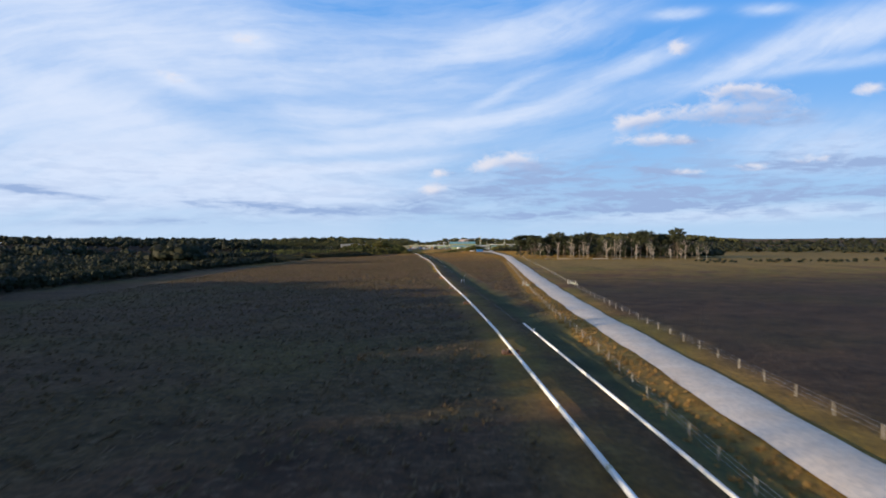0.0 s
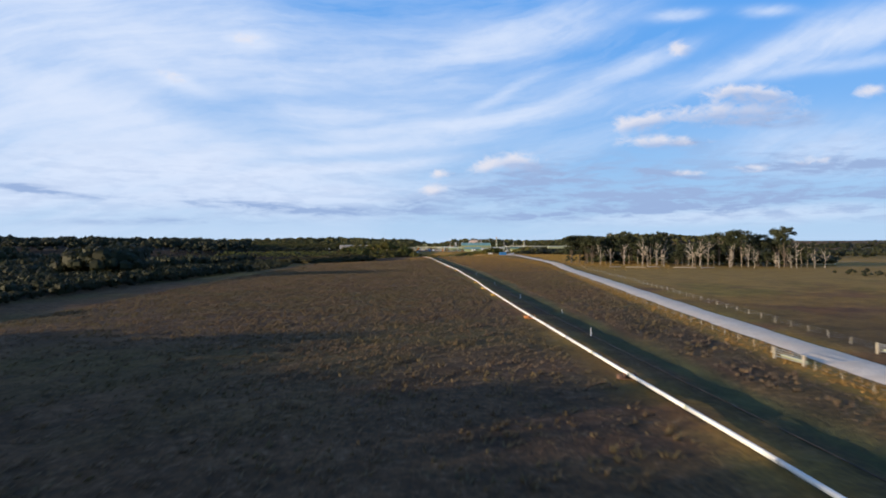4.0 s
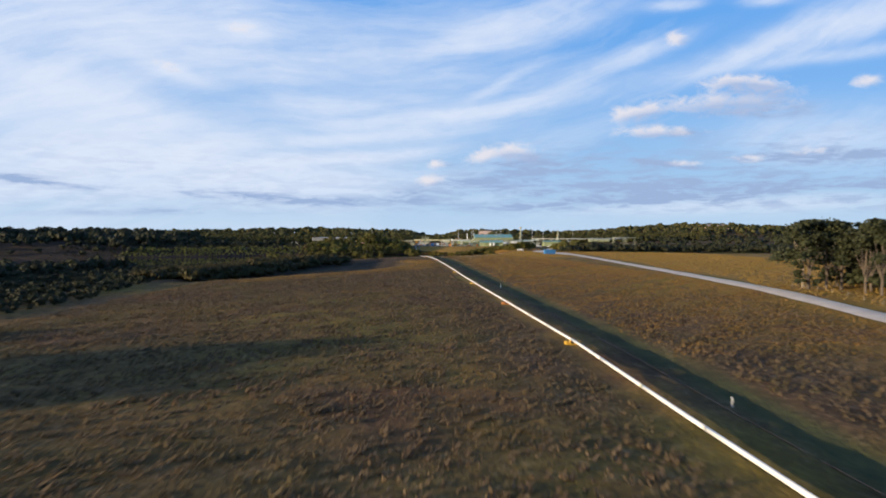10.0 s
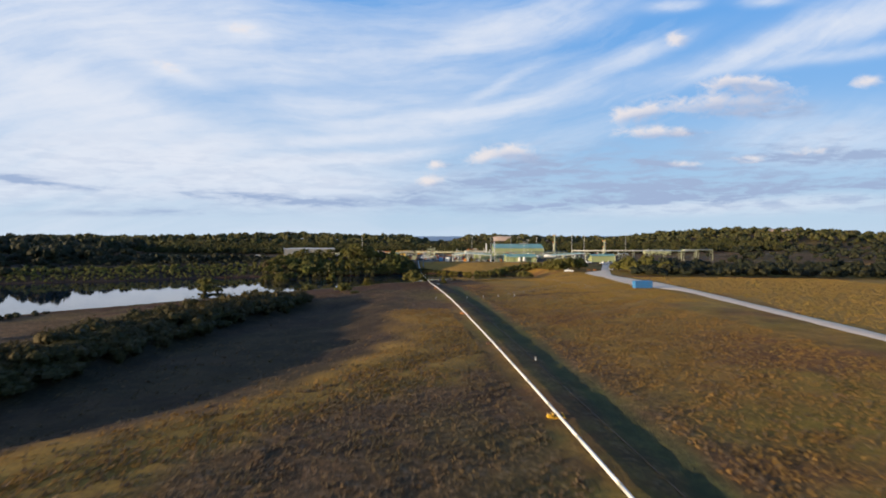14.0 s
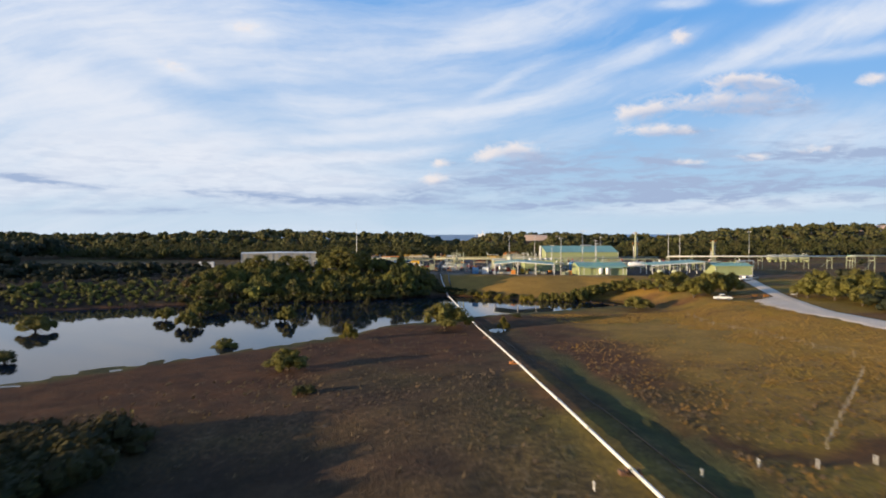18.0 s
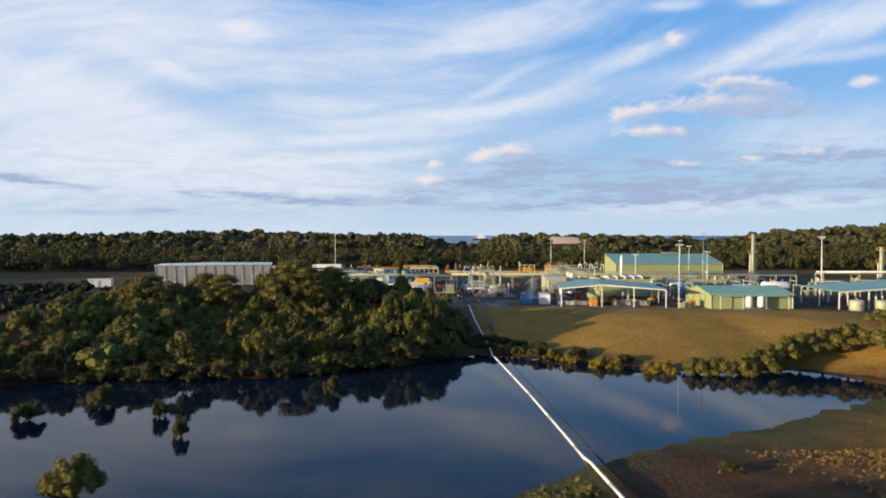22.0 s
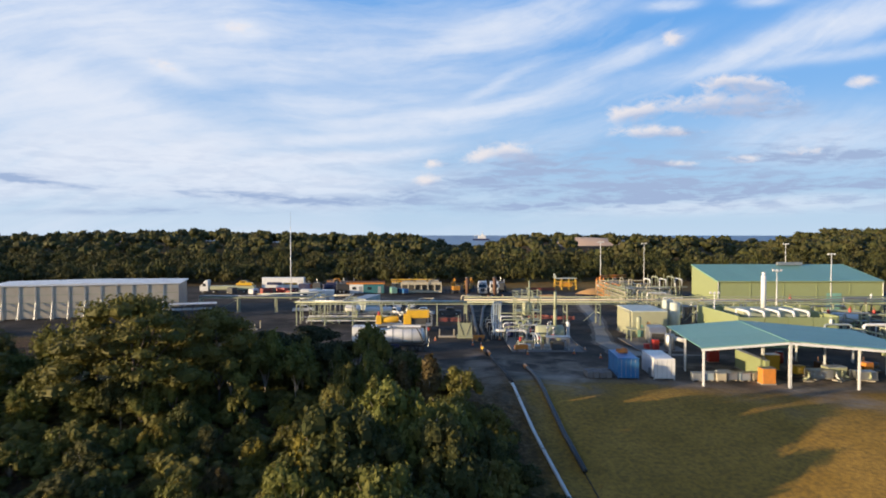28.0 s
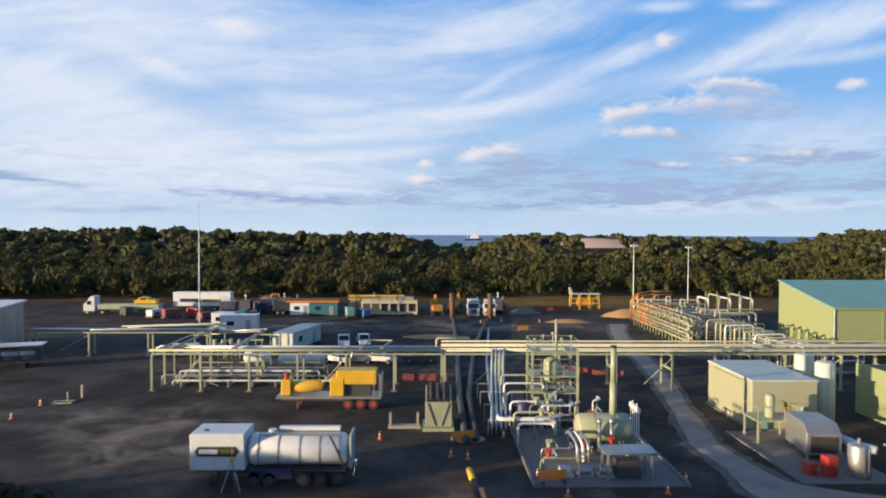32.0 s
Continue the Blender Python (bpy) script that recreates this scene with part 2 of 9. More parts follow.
def mramp(nt, v, stops):
    n = nt.nodes.new("ShaderNodeValToRGB")
    r = n.color_ramp
    while len(r.elements) < len(stops):
        r.elements.new(0.5)
    for e, (p, c) in zip(r.elements, stops):
        e.position = p
        e.color = (*c, 1) if isinstance(c, tuple) else (c, c, c, 1)
    nt.links.new(v, n.inputs[0])
    return n.outputs[0]


def mmix(nt, fac, a, b, kind="MIX"):
    n = nt.nodes.new("ShaderNodeMix")
    n.data_type, n.blend_type = "RGBA", kind
    for i, v in ((0, fac), (6, a), (7, b)):
        if isinstance(v, (int, float)):
            n.inputs[i].default_value = v
        elif isinstance(v, tuple):
            n.inputs[i].default_value = (*v, 1)
        else:
            nt.links.new(v, n.inputs[i])
    return n.outputs[2]


def mbump(nt, bsdf, height, strength, dist):
    b = nt.nodes.new("ShaderNodeBump")
    b.inputs["Strength"].default_value, b.inputs["Distance"].default_value = strength, dist
    nt.links.new(height, b.inputs["Height"])
    nt.links.new(b.outputs[0], bsdf.inputs["Normal"])


def paint(name, col, rough=0.5, metal=0.0, dirt=0.35, dirtcol=(0.16, 0.13, 0.09), scale=0.7):
    """painted or bare surface with two scales of wear"""
    m, nt, b = mat_nodes(name)
    big, fine = mnoise(nt, scale, 5), mnoise(nt, scale * 9, 6)
    c = mmix(nt, mramp(nt, big, [(0.42, 0.0), (0.72, dirt)]), col, dirtcol)
    dark = tuple(v * 0.72 for v in col)
    c = mmix(nt, mramp(nt, fine, [(0.50, 0.0), (0.75, 0.5)]), c, dark)
    info = nt.nodes.new("ShaderNodeObjectInfo").outputs["Random"]
    c = mmix(nt, 0.22, c, mramp(nt, info, [(0.0, 0.55), (1.0, 1.0)]), "MULTIPLY")
    nt.links.new(c, b.inputs["Base Color"])
    nt.links.new(mramp(nt, fine, [(0.3, max(rough - 0.12, 0.04)), (0.8, min(rough + 0.2, 1.0))]), b.inputs["Roughness"])
    b.inputs["Metallic"].default_value = metal
    mbump(nt, b, fine, 0.12, 0.01)
    return m


def leaf_mat(name, a, c, d, trans=0.25):
    m, nt, b = mat_nodes(name)
    geo = nt.nodes.new("ShaderNodeNewGeometry")
    isl = geo.outputs["Random Per Island"]
    big = mnoise(nt, 0.11, 3, geo.outputs["Position"])
    info = nt.nodes.new("ShaderNodeObjectInfo").outputs["Random"]
    col = mmix(nt, mramp(nt, isl, [(0.0, 0.0), (1.0, 1.0)]), a, c)
    col = mmix(nt, mramp(nt, big, [(0.42, 0.0), (0.66, 0.75)]), col, d)
    col = mmix(nt, 0.45, col, mramp(nt, info, [(0.0, 0.5), (1.0, 1.0)]), "MULTIPLY")
    nt.links.new(col, b.inputs["Base Color"])
    b.inputs["Roughness"].default_value = 0.65
    b.inputs["Specular IOR Level"].default_value = 0.25
    tr = nt.nodes.new("ShaderNodeBsdfTranslucent")
    nt.links.new(col, tr.inputs[0])
    mx = nt.nodes.new("ShaderNodeMixShader")
    mx.inputs[0].default_value = trans
    nt.links.new(b.outputs[0], mx.inputs[1])
    nt.links.new(tr.outputs[0], mx.inputs[2])
    nt.links.new(mx.outputs[0], nt.nodes["Material Output"].inputs[0])
    return m


M_WHITE = paint("white_paint", (0.82, 0.82, 0.80), 0.35, 0, 0.14)
M_CREAM = paint("pale_green_steel", (0.40, 0.425, 0.275), 0.45, 0, 0.3)
M_PIPEW = paint("pipe_coating_white", (0.82, 0.81, 0.77), 0.4, 0, 0.15)
M_GALV = paint("galvanised_steel", (0.50, 0.51, 0.50), 0.42, 0.7, 0.3)
M_GREENW = paint("green_cladding", (0.31, 0.355, 0.165), 0.5, 0, 0.2, (0.24, 0.26, 0.13))
M_GREENR = paint("teal_roofing", (0.21, 0.41, 0.32), 0.45, 0, 0.2, (0.27, 0.42, 0.34))
M_BLUE = paint("blue_paint", (0.04, 0.20, 0.45), 0.4, 0, 0.25)
M_TEAL = paint("teal_paint", (0.03, 0.16, 0.19), 0.45)
M_ORANGE = paint("orange_paint", (0.72, 0.26, 0.04), 0.45)
M_YELLOW = paint("yellow_paint", (0.80, 0.47, 0.03), 0.42, 0, 0.25)
M_RED = paint("red_paint", (0.48, 0.04, 0.03), 0.42)
M_NAVY = paint("navy_paint", (0.02, 0.03, 0.10), 0.4)
M_BLACK = paint("black_rubber", (0.025, 0.025, 0.027), 0.75, 0, 0.3)
M_DARK = paint("dark_steel", (0.07, 0.075, 0.08), 0.55, 0.3)
M_RUST = paint("rusty_pipe", (0.17, 0.085, 0.05), 0.7, 0.2)
M_HOSE = paint("dull_brown_pipe", (0.030, 0.023, 0.018), 0.85)
M_BLUEPIPE = paint("blue_grey_pipe", (0.34, 0.41, 0.45), 0.4)
M_CONC = paint("concrete", (0.19, 0.178, 0.166), 0.85, 0, 0.4, (0.22, 0.18, 0.14), 0.5)
M_PANEL = paint("pale_wall_panels", (0.52, 0.46, 0.36), 0.7, 0, 0.3, (0.34, 0.29, 0.22), 0.6)
M_WOOD = paint("weathered_timber", (0.38, 0.34, 0.27), 0.85)
M_BARK = paint("bark", (0.13, 0.10, 0.075), 0.9, 0, 0.5, (0.06, 0.05, 0.04), 1.5)
M_DEADWOOD = paint("bleached_dead_wood", (0.45, 0.39, 0.32), 0.85, 0, 0.4, (0.2, 0.16, 0.12), 1.5)
M_SAND = paint("orange_sand", (0.52, 0.30, 0.12), 0.95, 0, 0.3, (0.35, 0.2, 0.1), 0.3)
M_DUNE = paint("pale_dune_sand", (0.66, 0.46, 0.32), 0.95, 0, 0.35, (0.5, 0.36, 0.26), 0.05)
M_MESHRED = paint("red_barrier_mesh", (0.28, 0.06, 0.045), 0.7)
M_LEAF = leaf_mat("coastal_scrub_leaves", (0.048, 0.058, 0.018), (0.092, 0.092, 0.026), (0.090, 0.074, 0.027))
M_LEAFY = leaf_mat("yellow_green_leaves", (0.14, 0.13, 0.02), (0.26, 0.21, 0.03), (0.20, 0.15, 0.03))
M_LEAFB = leaf_mat("bronze_leaves", (0.12, 0.08, 0.03), (0.19, 0.13, 0.05), (0.10, 0.08, 0.03))
M_LEAFG = leaf_mat("dull_green_leaves", (0.055, 0.068, 0.020), (0.118, 0.120, 0.033), (0.092, 0.080, 0.028))
M_HEATH = leaf_mat("dark_scrub_leaves", (0.026, 0.034, 0.015), (0.048, 0.052, 0.020), (0.044, 0.040, 0.018))
M_GROVE = leaf_mat("grove_leaves", (0.1026, 0.1197, 0.0251), (0.2052, 0.2052, 0.0479), (0.1710, 0.1425, 0.0388))
M_FARHEATH = leaf_mat("far_scrub_leaves", (0.020, 0.027, 0.013), (0.036, 0.040, 0.017), (0.034, 0.032, 0.015))
M_PAPER = paint("paperbark_stems", (0.36, 0.30, 0.23), 0.9, 0, 0.4, (0.16, 0.12, 0.09), 1.5)
M_HEDGE = leaf_mat("hedge_leaves", (0.040, 0.038, 0.012), (0.085, 0.072, 0.020), (0.072, 0.050, 0.018))
M_OLIVE = leaf_mat("olive_leaves", (0.1083, 0.1117, 0.0251), (0.2109, 0.1881, 0.0410), (0.1539, 0.1311, 0.0342))
M_DRIVE = paint("drive_dust", (0.33, 0.302, 0.255), 0.95, 0, 0.6, (0.17, 0.150, 0.124), 0.42)
M_SHOULDER = paint("drive_shoulder_dust", (0.15, 0.130, 0.106), 0.95, 0, 0.9, (0.055, 0.048, 0.041), 0.55)
M_AMBER = paint("amber_machine_paint", (0.62, 0.27, 0.02), 0.5, 0, 0.45)
M_SAGE = paint("sage_cladding", (0.42, 0.42, 0.27), 0.5, 0, 0.25, (0.30, 0.29, 0.19))
M_PALE = paint("pale_grey_green_paint", (0.56, 0.60, 0.52), 0.45, 0, 0.2)
M_IVORY = paint("ivory_paint", (0.56, 0.50, 0.36), 0.5, 0, 0.25)
M_GUM = leaf_mat("gum_leaves", (0.036, 0.046, 0.022), (0.076, 0.082, 0.034), (0.050, 0.056, 0.026))
M_STRAW = leaf_mat("dry_tussock_blades", (0.112, 0.076, 0.043), (0.240, 0.168, 0.100), (0.138, 0.112, 0.050), 0.35)
M_PADDOCK = leaf_mat("sunlit_paddock_grass", (0.33, 0.195, 0.044), (0.47, 0.295, 0.080), (0.35, 0.245, 0.050), 0.3)
M_GOLD = leaf_mat("golden_grass_blades", (0.225, 0.122, 0.032), (0.38, 0.220, 0.060), (0.25, 0.155, 0.036), 0.3)

m, nt, b = mat_nodes("glass_dark")
b.inputs["Base Color"].default_value = (0.02, 0.03, 0.04, 1)
b.inputs["Roughness"].default_value = 0.06
M_GLASS = m

m, nt, b = mat_nodes("pond_water")
b.inputs["Base Color"].default_value = (0.004, 0.011, 0.026, 1)
b.inputs["Roughness"].default_value = 0.03
b.inputs["IOR"].default_value = 1.33
b.inputs["Specular IOR Level"].default_value = 0.28
mbump(nt, b, mnoise(nt, 0.9, 4), 0.06, 0.03)
M_WATER = m
m, nt, b = mat_nodes("sea_water")
b.inputs["Base Color"].default_value = (0.03, 0.10, 0.20, 1)
b.inputs["Roughness"].default_value = 0.35
mbump(nt, b, mnoise(nt, 0.05, 6), 0.5, 2.0)
M_SEA = m

# ground: field, lawn, yard, shore mud and ditch by plan, some sun and shade painted in
m, nt, b = mat_nodes("ground_soil_and_grass")
at = nt.nodes.new("ShaderNodeAttribute")
at.attribute_name = "zones"
sp = nt.nodes.new("ShaderNodeSeparateColor")
nt.links.new(at.outputs["Color"], sp.inputs[0])
at2 = nt.nodes.new("ShaderNodeAttribute")
at2.attribute_name = "zones_b"
sp2 = nt.nodes.new("ShaderNodeSeparateColor")
nt.links.new(at2.outputs["Color"], sp2.inputs[0])
n_big, n_mid, n_fine = mnoise(nt, 0.022, 4), mnoise(nt, 0.16, 6, rough=0.65), mnoise(nt, 2.2, 6, rough=0.65)
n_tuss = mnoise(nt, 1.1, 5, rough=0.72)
n_patch = mnoise(nt, 0.035, 5, rough=0.6)
field = mmix(nt, mramp(nt, n_mid, [(0.36, 0.0), (0.64, 1.0)]), (0.115, 0.063, 0.026), (0.225, 0.128, 0.056))
field = mmix(nt, mramp(nt, n_big, [(0.44, 0.0), (0.62, 0.7)]), field, mmix(nt, mramp(nt, n_mid, [(0.35, 0.0), (0.65, 1.0)]), (0.115, 0.098, 0.014), (0.220, 0.175, 0.030)))
field = mmix(nt, mramp(nt, n_patch, [(0.54, 0.0), (0.66, 0.75)]), field, mmix(nt, mramp(nt, n_mid, [(0.35, 0.0), (0.65, 1.0)]), (0.085, 0.036, 0.022), (0.165, 0.075, 0.036)))
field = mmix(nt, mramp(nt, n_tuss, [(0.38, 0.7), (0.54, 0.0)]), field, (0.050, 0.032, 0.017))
field = mmix(nt, mramp(nt, n_tuss, [(0.54, 0.0), (0.70, 0.65)]), field, (0.33, 0.235, 0.150))
# dark tone: litter and bare soil, also shade painted into field and basin
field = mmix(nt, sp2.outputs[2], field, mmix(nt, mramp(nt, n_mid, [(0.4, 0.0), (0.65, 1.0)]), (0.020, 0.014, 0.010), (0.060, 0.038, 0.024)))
green = mmix(nt, mramp(nt, n_mid, [(0.38, 0.0), (0.65, 1.0)]), (0.235, 0.130, 0.021), (0.42, 0.240, 0.046))
green = mmix(nt, mramp(nt, n_big, [(0.44, 0.0), (0.60, 0.8)]), green, mmix(nt, mramp(nt, n_mid, [(0.35, 0.0), (0.65, 1.0)]), (0.185, 0.142, 0.017), (0.32, 0.236, 0.034)))
green = mmix(nt, mramp(nt, n_patch, [(0.50, 0.0), (0.62, 0.85)]), green, mmix(nt, mramp(nt, n_mid, [(0.35, 0.0), (0.65, 1.0)]), (0.135, 0.055, 0.022), (0.28, 0.125, 0.042)))
c = mmix(nt, sp2.outputs[0], field, green)
# lawn tone, also used as painted sun on the field's bright slopes
lawn = mmix(nt, mramp(nt, n_mid, [(0.4, 0.0), (0.7, 1.0)]), (0.345, 0.198, 0.034), (0.475, 0.275, 0.055))
c = mmix(nt, sp.outputs[1], c, lawn)
mud = mmix(nt, mramp(nt, n_mid, [(0.4, 0.0), (0.65, 1.0)]), (0.062, 0.027, 0.014), (0.140, 0.061, 0.027))
c = mmix(nt, sp.outputs[2], c, mud)
wet = mmix(nt, mramp(nt, n_mid, [(0.4, 0.0), (0.65, 1.0)]), (0.058, 0.068, 0.024), (0.110, 0.120, 0.038))
c = mmix(nt, sp2.outputs[1], c, wet)
yard = mmix(nt, mramp(nt, mnoise(nt, 0.13, 7, rough=0.7), [(0.42, 0.0), (0.62, 1.0)]), (0.034, 0.031, 0.029), (0.105, 0.086, 0.071))
c = mmix(nt, sp.outputs[0], c, yard)
c = mmix(nt, mramp(nt, n_fine, [(0.35, 0.55), (0.62, 0.0)]), c, (0.05, 0.042, 0.028))
swirl = mnoise(nt, 0.22, 5, rough=0.6)
swirl.node.inputs["Distortion"].default_value = 0.8
dusty = mmix(nt, 1.0, mramp(nt, swirl, [(0.40, 0.06), (0.62, 0.95)]), at.outputs["Alpha"], "MULTIPLY")
c = mmix(nt, dusty, c, mmix(nt, mramp(nt, n_mid, [(0.35, 0.0), (0.65, 1.0)]), (0.20, 0.158, 0.118), (0.36, 0.288, 0.218)))
c = mmix(nt, at2.outputs["Alpha"], c, mmix(nt, mramp(nt, n_mid, [(0.35, 0.0), (0.65, 1.0)]), (0.48, 0.42, 0.34), (0.68, 0.60, 0.50)))
nt.links.new(c, b.inputs["Base Color"])
b.inputs["Roughness"].default_value = 0.95
b.inputs["Specular IOR Level"].default_value = 0.15
rough_up = nt.nodes.new("ShaderNodeMath")
rough_up.operation, rough_up.use_clamp = "SUBTRACT", True
rough_up.inputs[0].default_value = 1.0
plain = mmix(nt, 0.45, mmix(nt, 1.0, sp.outputs[0], sp.outputs[1], "ADD"), sp2.outputs[0], "ADD")
nt.links.new(plain, rough_up.inputs[1])
bump = nt.nodes.new("ShaderNodeBump")
bump.inputs["Distance"].default_value = 0.42
nt.links.new(n_tuss, bump.inputs["Height"])
nt.links.new(rough_up.outputs[0], bump.inputs["Strength"])
fine_bump = nt.nodes.new("ShaderNodeBump")
fine_bump.inputs["Strength"].default_value, fine_bump.inputs["Distance"].default_value = 0.5, 0.10
nt.links.new(n_fine, fine_bump.inputs["Height"])
nt.links.new(bump.outputs[0], fine_bump.inputs["Normal"])
nt.links.new(fine_bump.outputs[0], b.inputs["Normal"])
M_GROUND = m

m, nt, b = mat_nodes("pale_gravel")
n_fine = mnoise(nt, 3.0, 7, rough=0.7)
c = mmix(nt, mramp(nt, mnoise(nt, 0.3, 5), [(0.4, 0.0), (0.65, 1.0)]), (0.78, 0.63, 0.46), (0.88, 0.74, 0.57))
c = mmix(nt, mramp(nt, n_fine, [(0.4, 0.5), (0.6, 0.0)]), c, (0.44, 0.38, 0.31))
nt.links.new(c, b.inputs["Base Color"])
b.inputs["Roughness"].default_value = 0.95
mbump(nt, b, n_fine, 0.6, 0.05)
M_GRAVEL = m


# ---- mesh helpers ----
class Shape:
    """vertices and faces of one mesh"""

    def __init__(self):
        self.v, self.f = [], []

    def add(self, verts, faces):
        k = len(self.v)
        self.v += [tuple(p) for p in verts]
        self.f += [tuple(i + k for i in q) for q in faces]
        return self

    def box(self, x0, x1, y0, y1, z0, z1):
        return self.add([(x, y, z) for z in (z0, z1) for y in (y0, y1) for x in (x0, x1)],
                        [(0, 2, 3, 1), (4, 5, 7, 6), (0, 1, 5, 4), (2, 6, 7, 3), (0, 4, 6, 2), (1, 3, 7, 5)])

    def prism(self, outline, y0, y1):
        """an outline of (x, z) stretched along y"""
        n = len(outline)
        v = [(x, y, z) for y in (y0, y1) for x, z in outline]
        return self.add(v, [tuple(range(n)), tuple(range(2 * n - 1, n - 1, -1))] + [(i + n, (i + 1) % n + n, (i + 1) % n, i) for i in range(n)])

    def prismx(self, outline, x0, x1):
        """an outline of (y, z) stretched along x"""
        n = len(outline)
        v = [(x, y, z) for x in (x0, x1) for y, z in outline]
        return self.add(v, [tuple(range(n - 1, -1, -1)), tuple(range(n, 2 * n))] + [(i, (i + 1) % n, (i + 1) % n + n, i + n) for i in range(n)])

    def tube(self, pts, r, n=8, cap=True, r1=None):
        """a round bar along points, from radius r to r1"""
        pts = [Vector(p) for p in pts]
        k, m = len(self.v), len(pts)
        r1 = r if r1 is None else r1
        ref = Vector((0, 0, 1))
        if abs((pts[-1] - pts[0]).normalized().z) > 0.9:
            ref = Vector((1, 0, 0))
        for i, p in enumerate(pts):
            d = (pts[min(i + 1, m - 1)] - pts[max(i - 1, 0)]).normalized()
            a = d.cross(ref)
            if a.length < 1e-3:
                a = d.cross(Vector((0, 1, 0)))
            a.normalize()
            c = d.cross(a)
            rr = r + (r1 - r) * i / max(m - 1, 1)
            for j in range(n):
                t = 2 * math.pi * j / n
                self.v.append(tuple(p + (a * math.cos(t) + c * math.sin(t)) * rr))
        for i in range(m - 1):
            for j in range(n):
                q = k + i * n
                self.f.append((q + j, q + (j + 1) % n, q + n + (j + 1) % n, q + n + j))
        if cap:
            self.f.append(tuple(k + j for j in range(n - 1, -1, -1)))
            self.f.append(tuple(k + (m - 1) * n + j for j in range(n)))
        return self

    def drum(self, p0, p1, r, n=16, dome=0.0):
        """a vessel with domed ends"""
        a, c = Vector(p0), Vector(p1)
        d = (c - a).normalized()
        k = len(self.v)
        ref = Vector((1, 0, 0)) if abs(d.z) > 0.9 else Vector((0, 0, 1))
        s = d.cross(ref).normalized()
        t = d.cross(s)
        rings = [(a, r), (c, r)]
        if dome:
            rings = [(a - d * dome, r * 0.25), (a - d * dome * 0.75, r * 0.66), (a - d * dome * 0.3, r * 0.93)] + rings + \
                    [(c + d * dome * 0.3, r * 0.93), (c + d * dome * 0.75, r * 0.66), (c + d * dome, r * 0.25)]
        for p, q in rings:
            for j in range(n):
                w = 2 * math.pi * j / n
                self.v.append(tuple(p + (s * math.cos(w) + t * math.sin(w)) * q))
        for i in range(len(rings) - 1):
            for j in range(n):
                o = k + i * n
                self.f.append((o + j, o + (j + 1) % n, o + n + (j + 1) % n, o + n + j))
        self.f.append(tuple(k + j for j in range(n - 1, -1, -1)))
        self.f.append(tuple(k + (len(rings) - 1) * n + j for j in range(n)))
        return self

    def mesh(self, name, mat, smooth=False):
        me = bpy.data.meshes.new(name)
        me.from_pydata(self.v, [], self.f)
        me.materials.append(mat)
        if smooth:
            me.shade_smooth()
        return me


def S():
    return Shape()


def bend(points, r=0.4, steps=4):
    """points joined by straight runs with rounded corners"""
    pts = [Vector(p) for p in points]
    res = [pts[0]]
    for a, c, d in zip(pts, pts[1:], pts[2:]):
        q = min(r, (c - a).length * 0.45, (d - c).length * 0.45)
        p0, p1 = c + (a - c).normalized() * q, c + (d - c).normalized() * q
        for i in range(steps + 1):
            t = i / steps
            res.append(p0 * (1 - t) ** 2 + c * 2 * t * (1 - t) + p1 * t * t)
    res.append(pts[-1])
    return res


def thing(name, x, y, z=0.0, rz=0.0, label="", category="", group="", kind=""):
    e = new(name)
    e.empty_display_size = 0.3
    e.matrix_basis = pose(x, y, z, 0, 0, rz)
    return tagged(e, label, category, group, kind)


def part(name, shape, mat, parent=None, label="", smooth=False, bevel=0.0):
    me = shape.mesh(name, mat, smooth) if isinstance(shape, Shape) else shape
    ob = new(name, me)
    if parent is not None:
        ob.parent = parent
    if label:
        ob["label"] = label
    if bevel:
        md = ob.modifiers.new("bevel", "BEVEL")
        md.width, md.segments, md.limit_method = bevel, 1, "ANGLE"
    return ob


def quad_mesh(name, V, mat, tri=None):
    """a mesh from an array of quads, shape (n, 4, 3), and an array of triangles"""
    V = np.asarray(V, np.float32).reshape(-1, 3)
    nq = len(V) // 4
    me = bpy.data.meshes.new(name)
    verts, loops, starts = V, np.arange(nq * 4, dtype=np.int32), np.arange(nq, dtype=np.int32) * 4
    if tri is not None:
        T = np.asarray(tri, np.float32).reshape(-1, 3)
        nt3 = len(T) // 3
        loops = np.arange(len(V) + len(T), dtype=np.int32)
        starts = np.concatenate([starts, nq * 4 + np.arange(nt3, dtype=np.int32) * 3])
        verts = np.concatenate([V, T])
    me.vertices.add(len(verts))
    me.vertices.foreach_set("co", verts.ravel())
    me.loops.add(len(loops))
    me.loops.foreach_set("vertex_index", loops)
    me.polygons.add(len(starts))
    me.polygons.foreach_set("loop_start", starts.astype(np.int32))
    me.update(calc_edges=True)
    me.materials.append(mat)
    return me


def smooth01(t):
    t = np.clip(t, 0.0, 1.0)
    return t * t * (3 - 2 * t)


# ---- plan: lines of the place ----
PIPE_Y = [-960, -880, -800, -780, -750, -720, -700, -640, -600, -580, -556, -530, -505, -475, -440, -400, -360, -320, -280, -240, -200, -160, -140, -118, -90, -60, -40, -17, 0, 12, 30, 38]
PIPE_X = [62.3, 60.0, 57.65, 57.05, 55.75, 54.2, 52.9, 49.6, 47.8, 46.9, 46.35, 44.95, 43.6, 42.35, 39.65, 36.55, 33.55, 30.95, 28.15, 25.15, 22.15, 19.00, 17.60, 16.20, 14.10, 12.20, 10.70, 8.60, 6.80, 5.60, 4.60, 3.80]
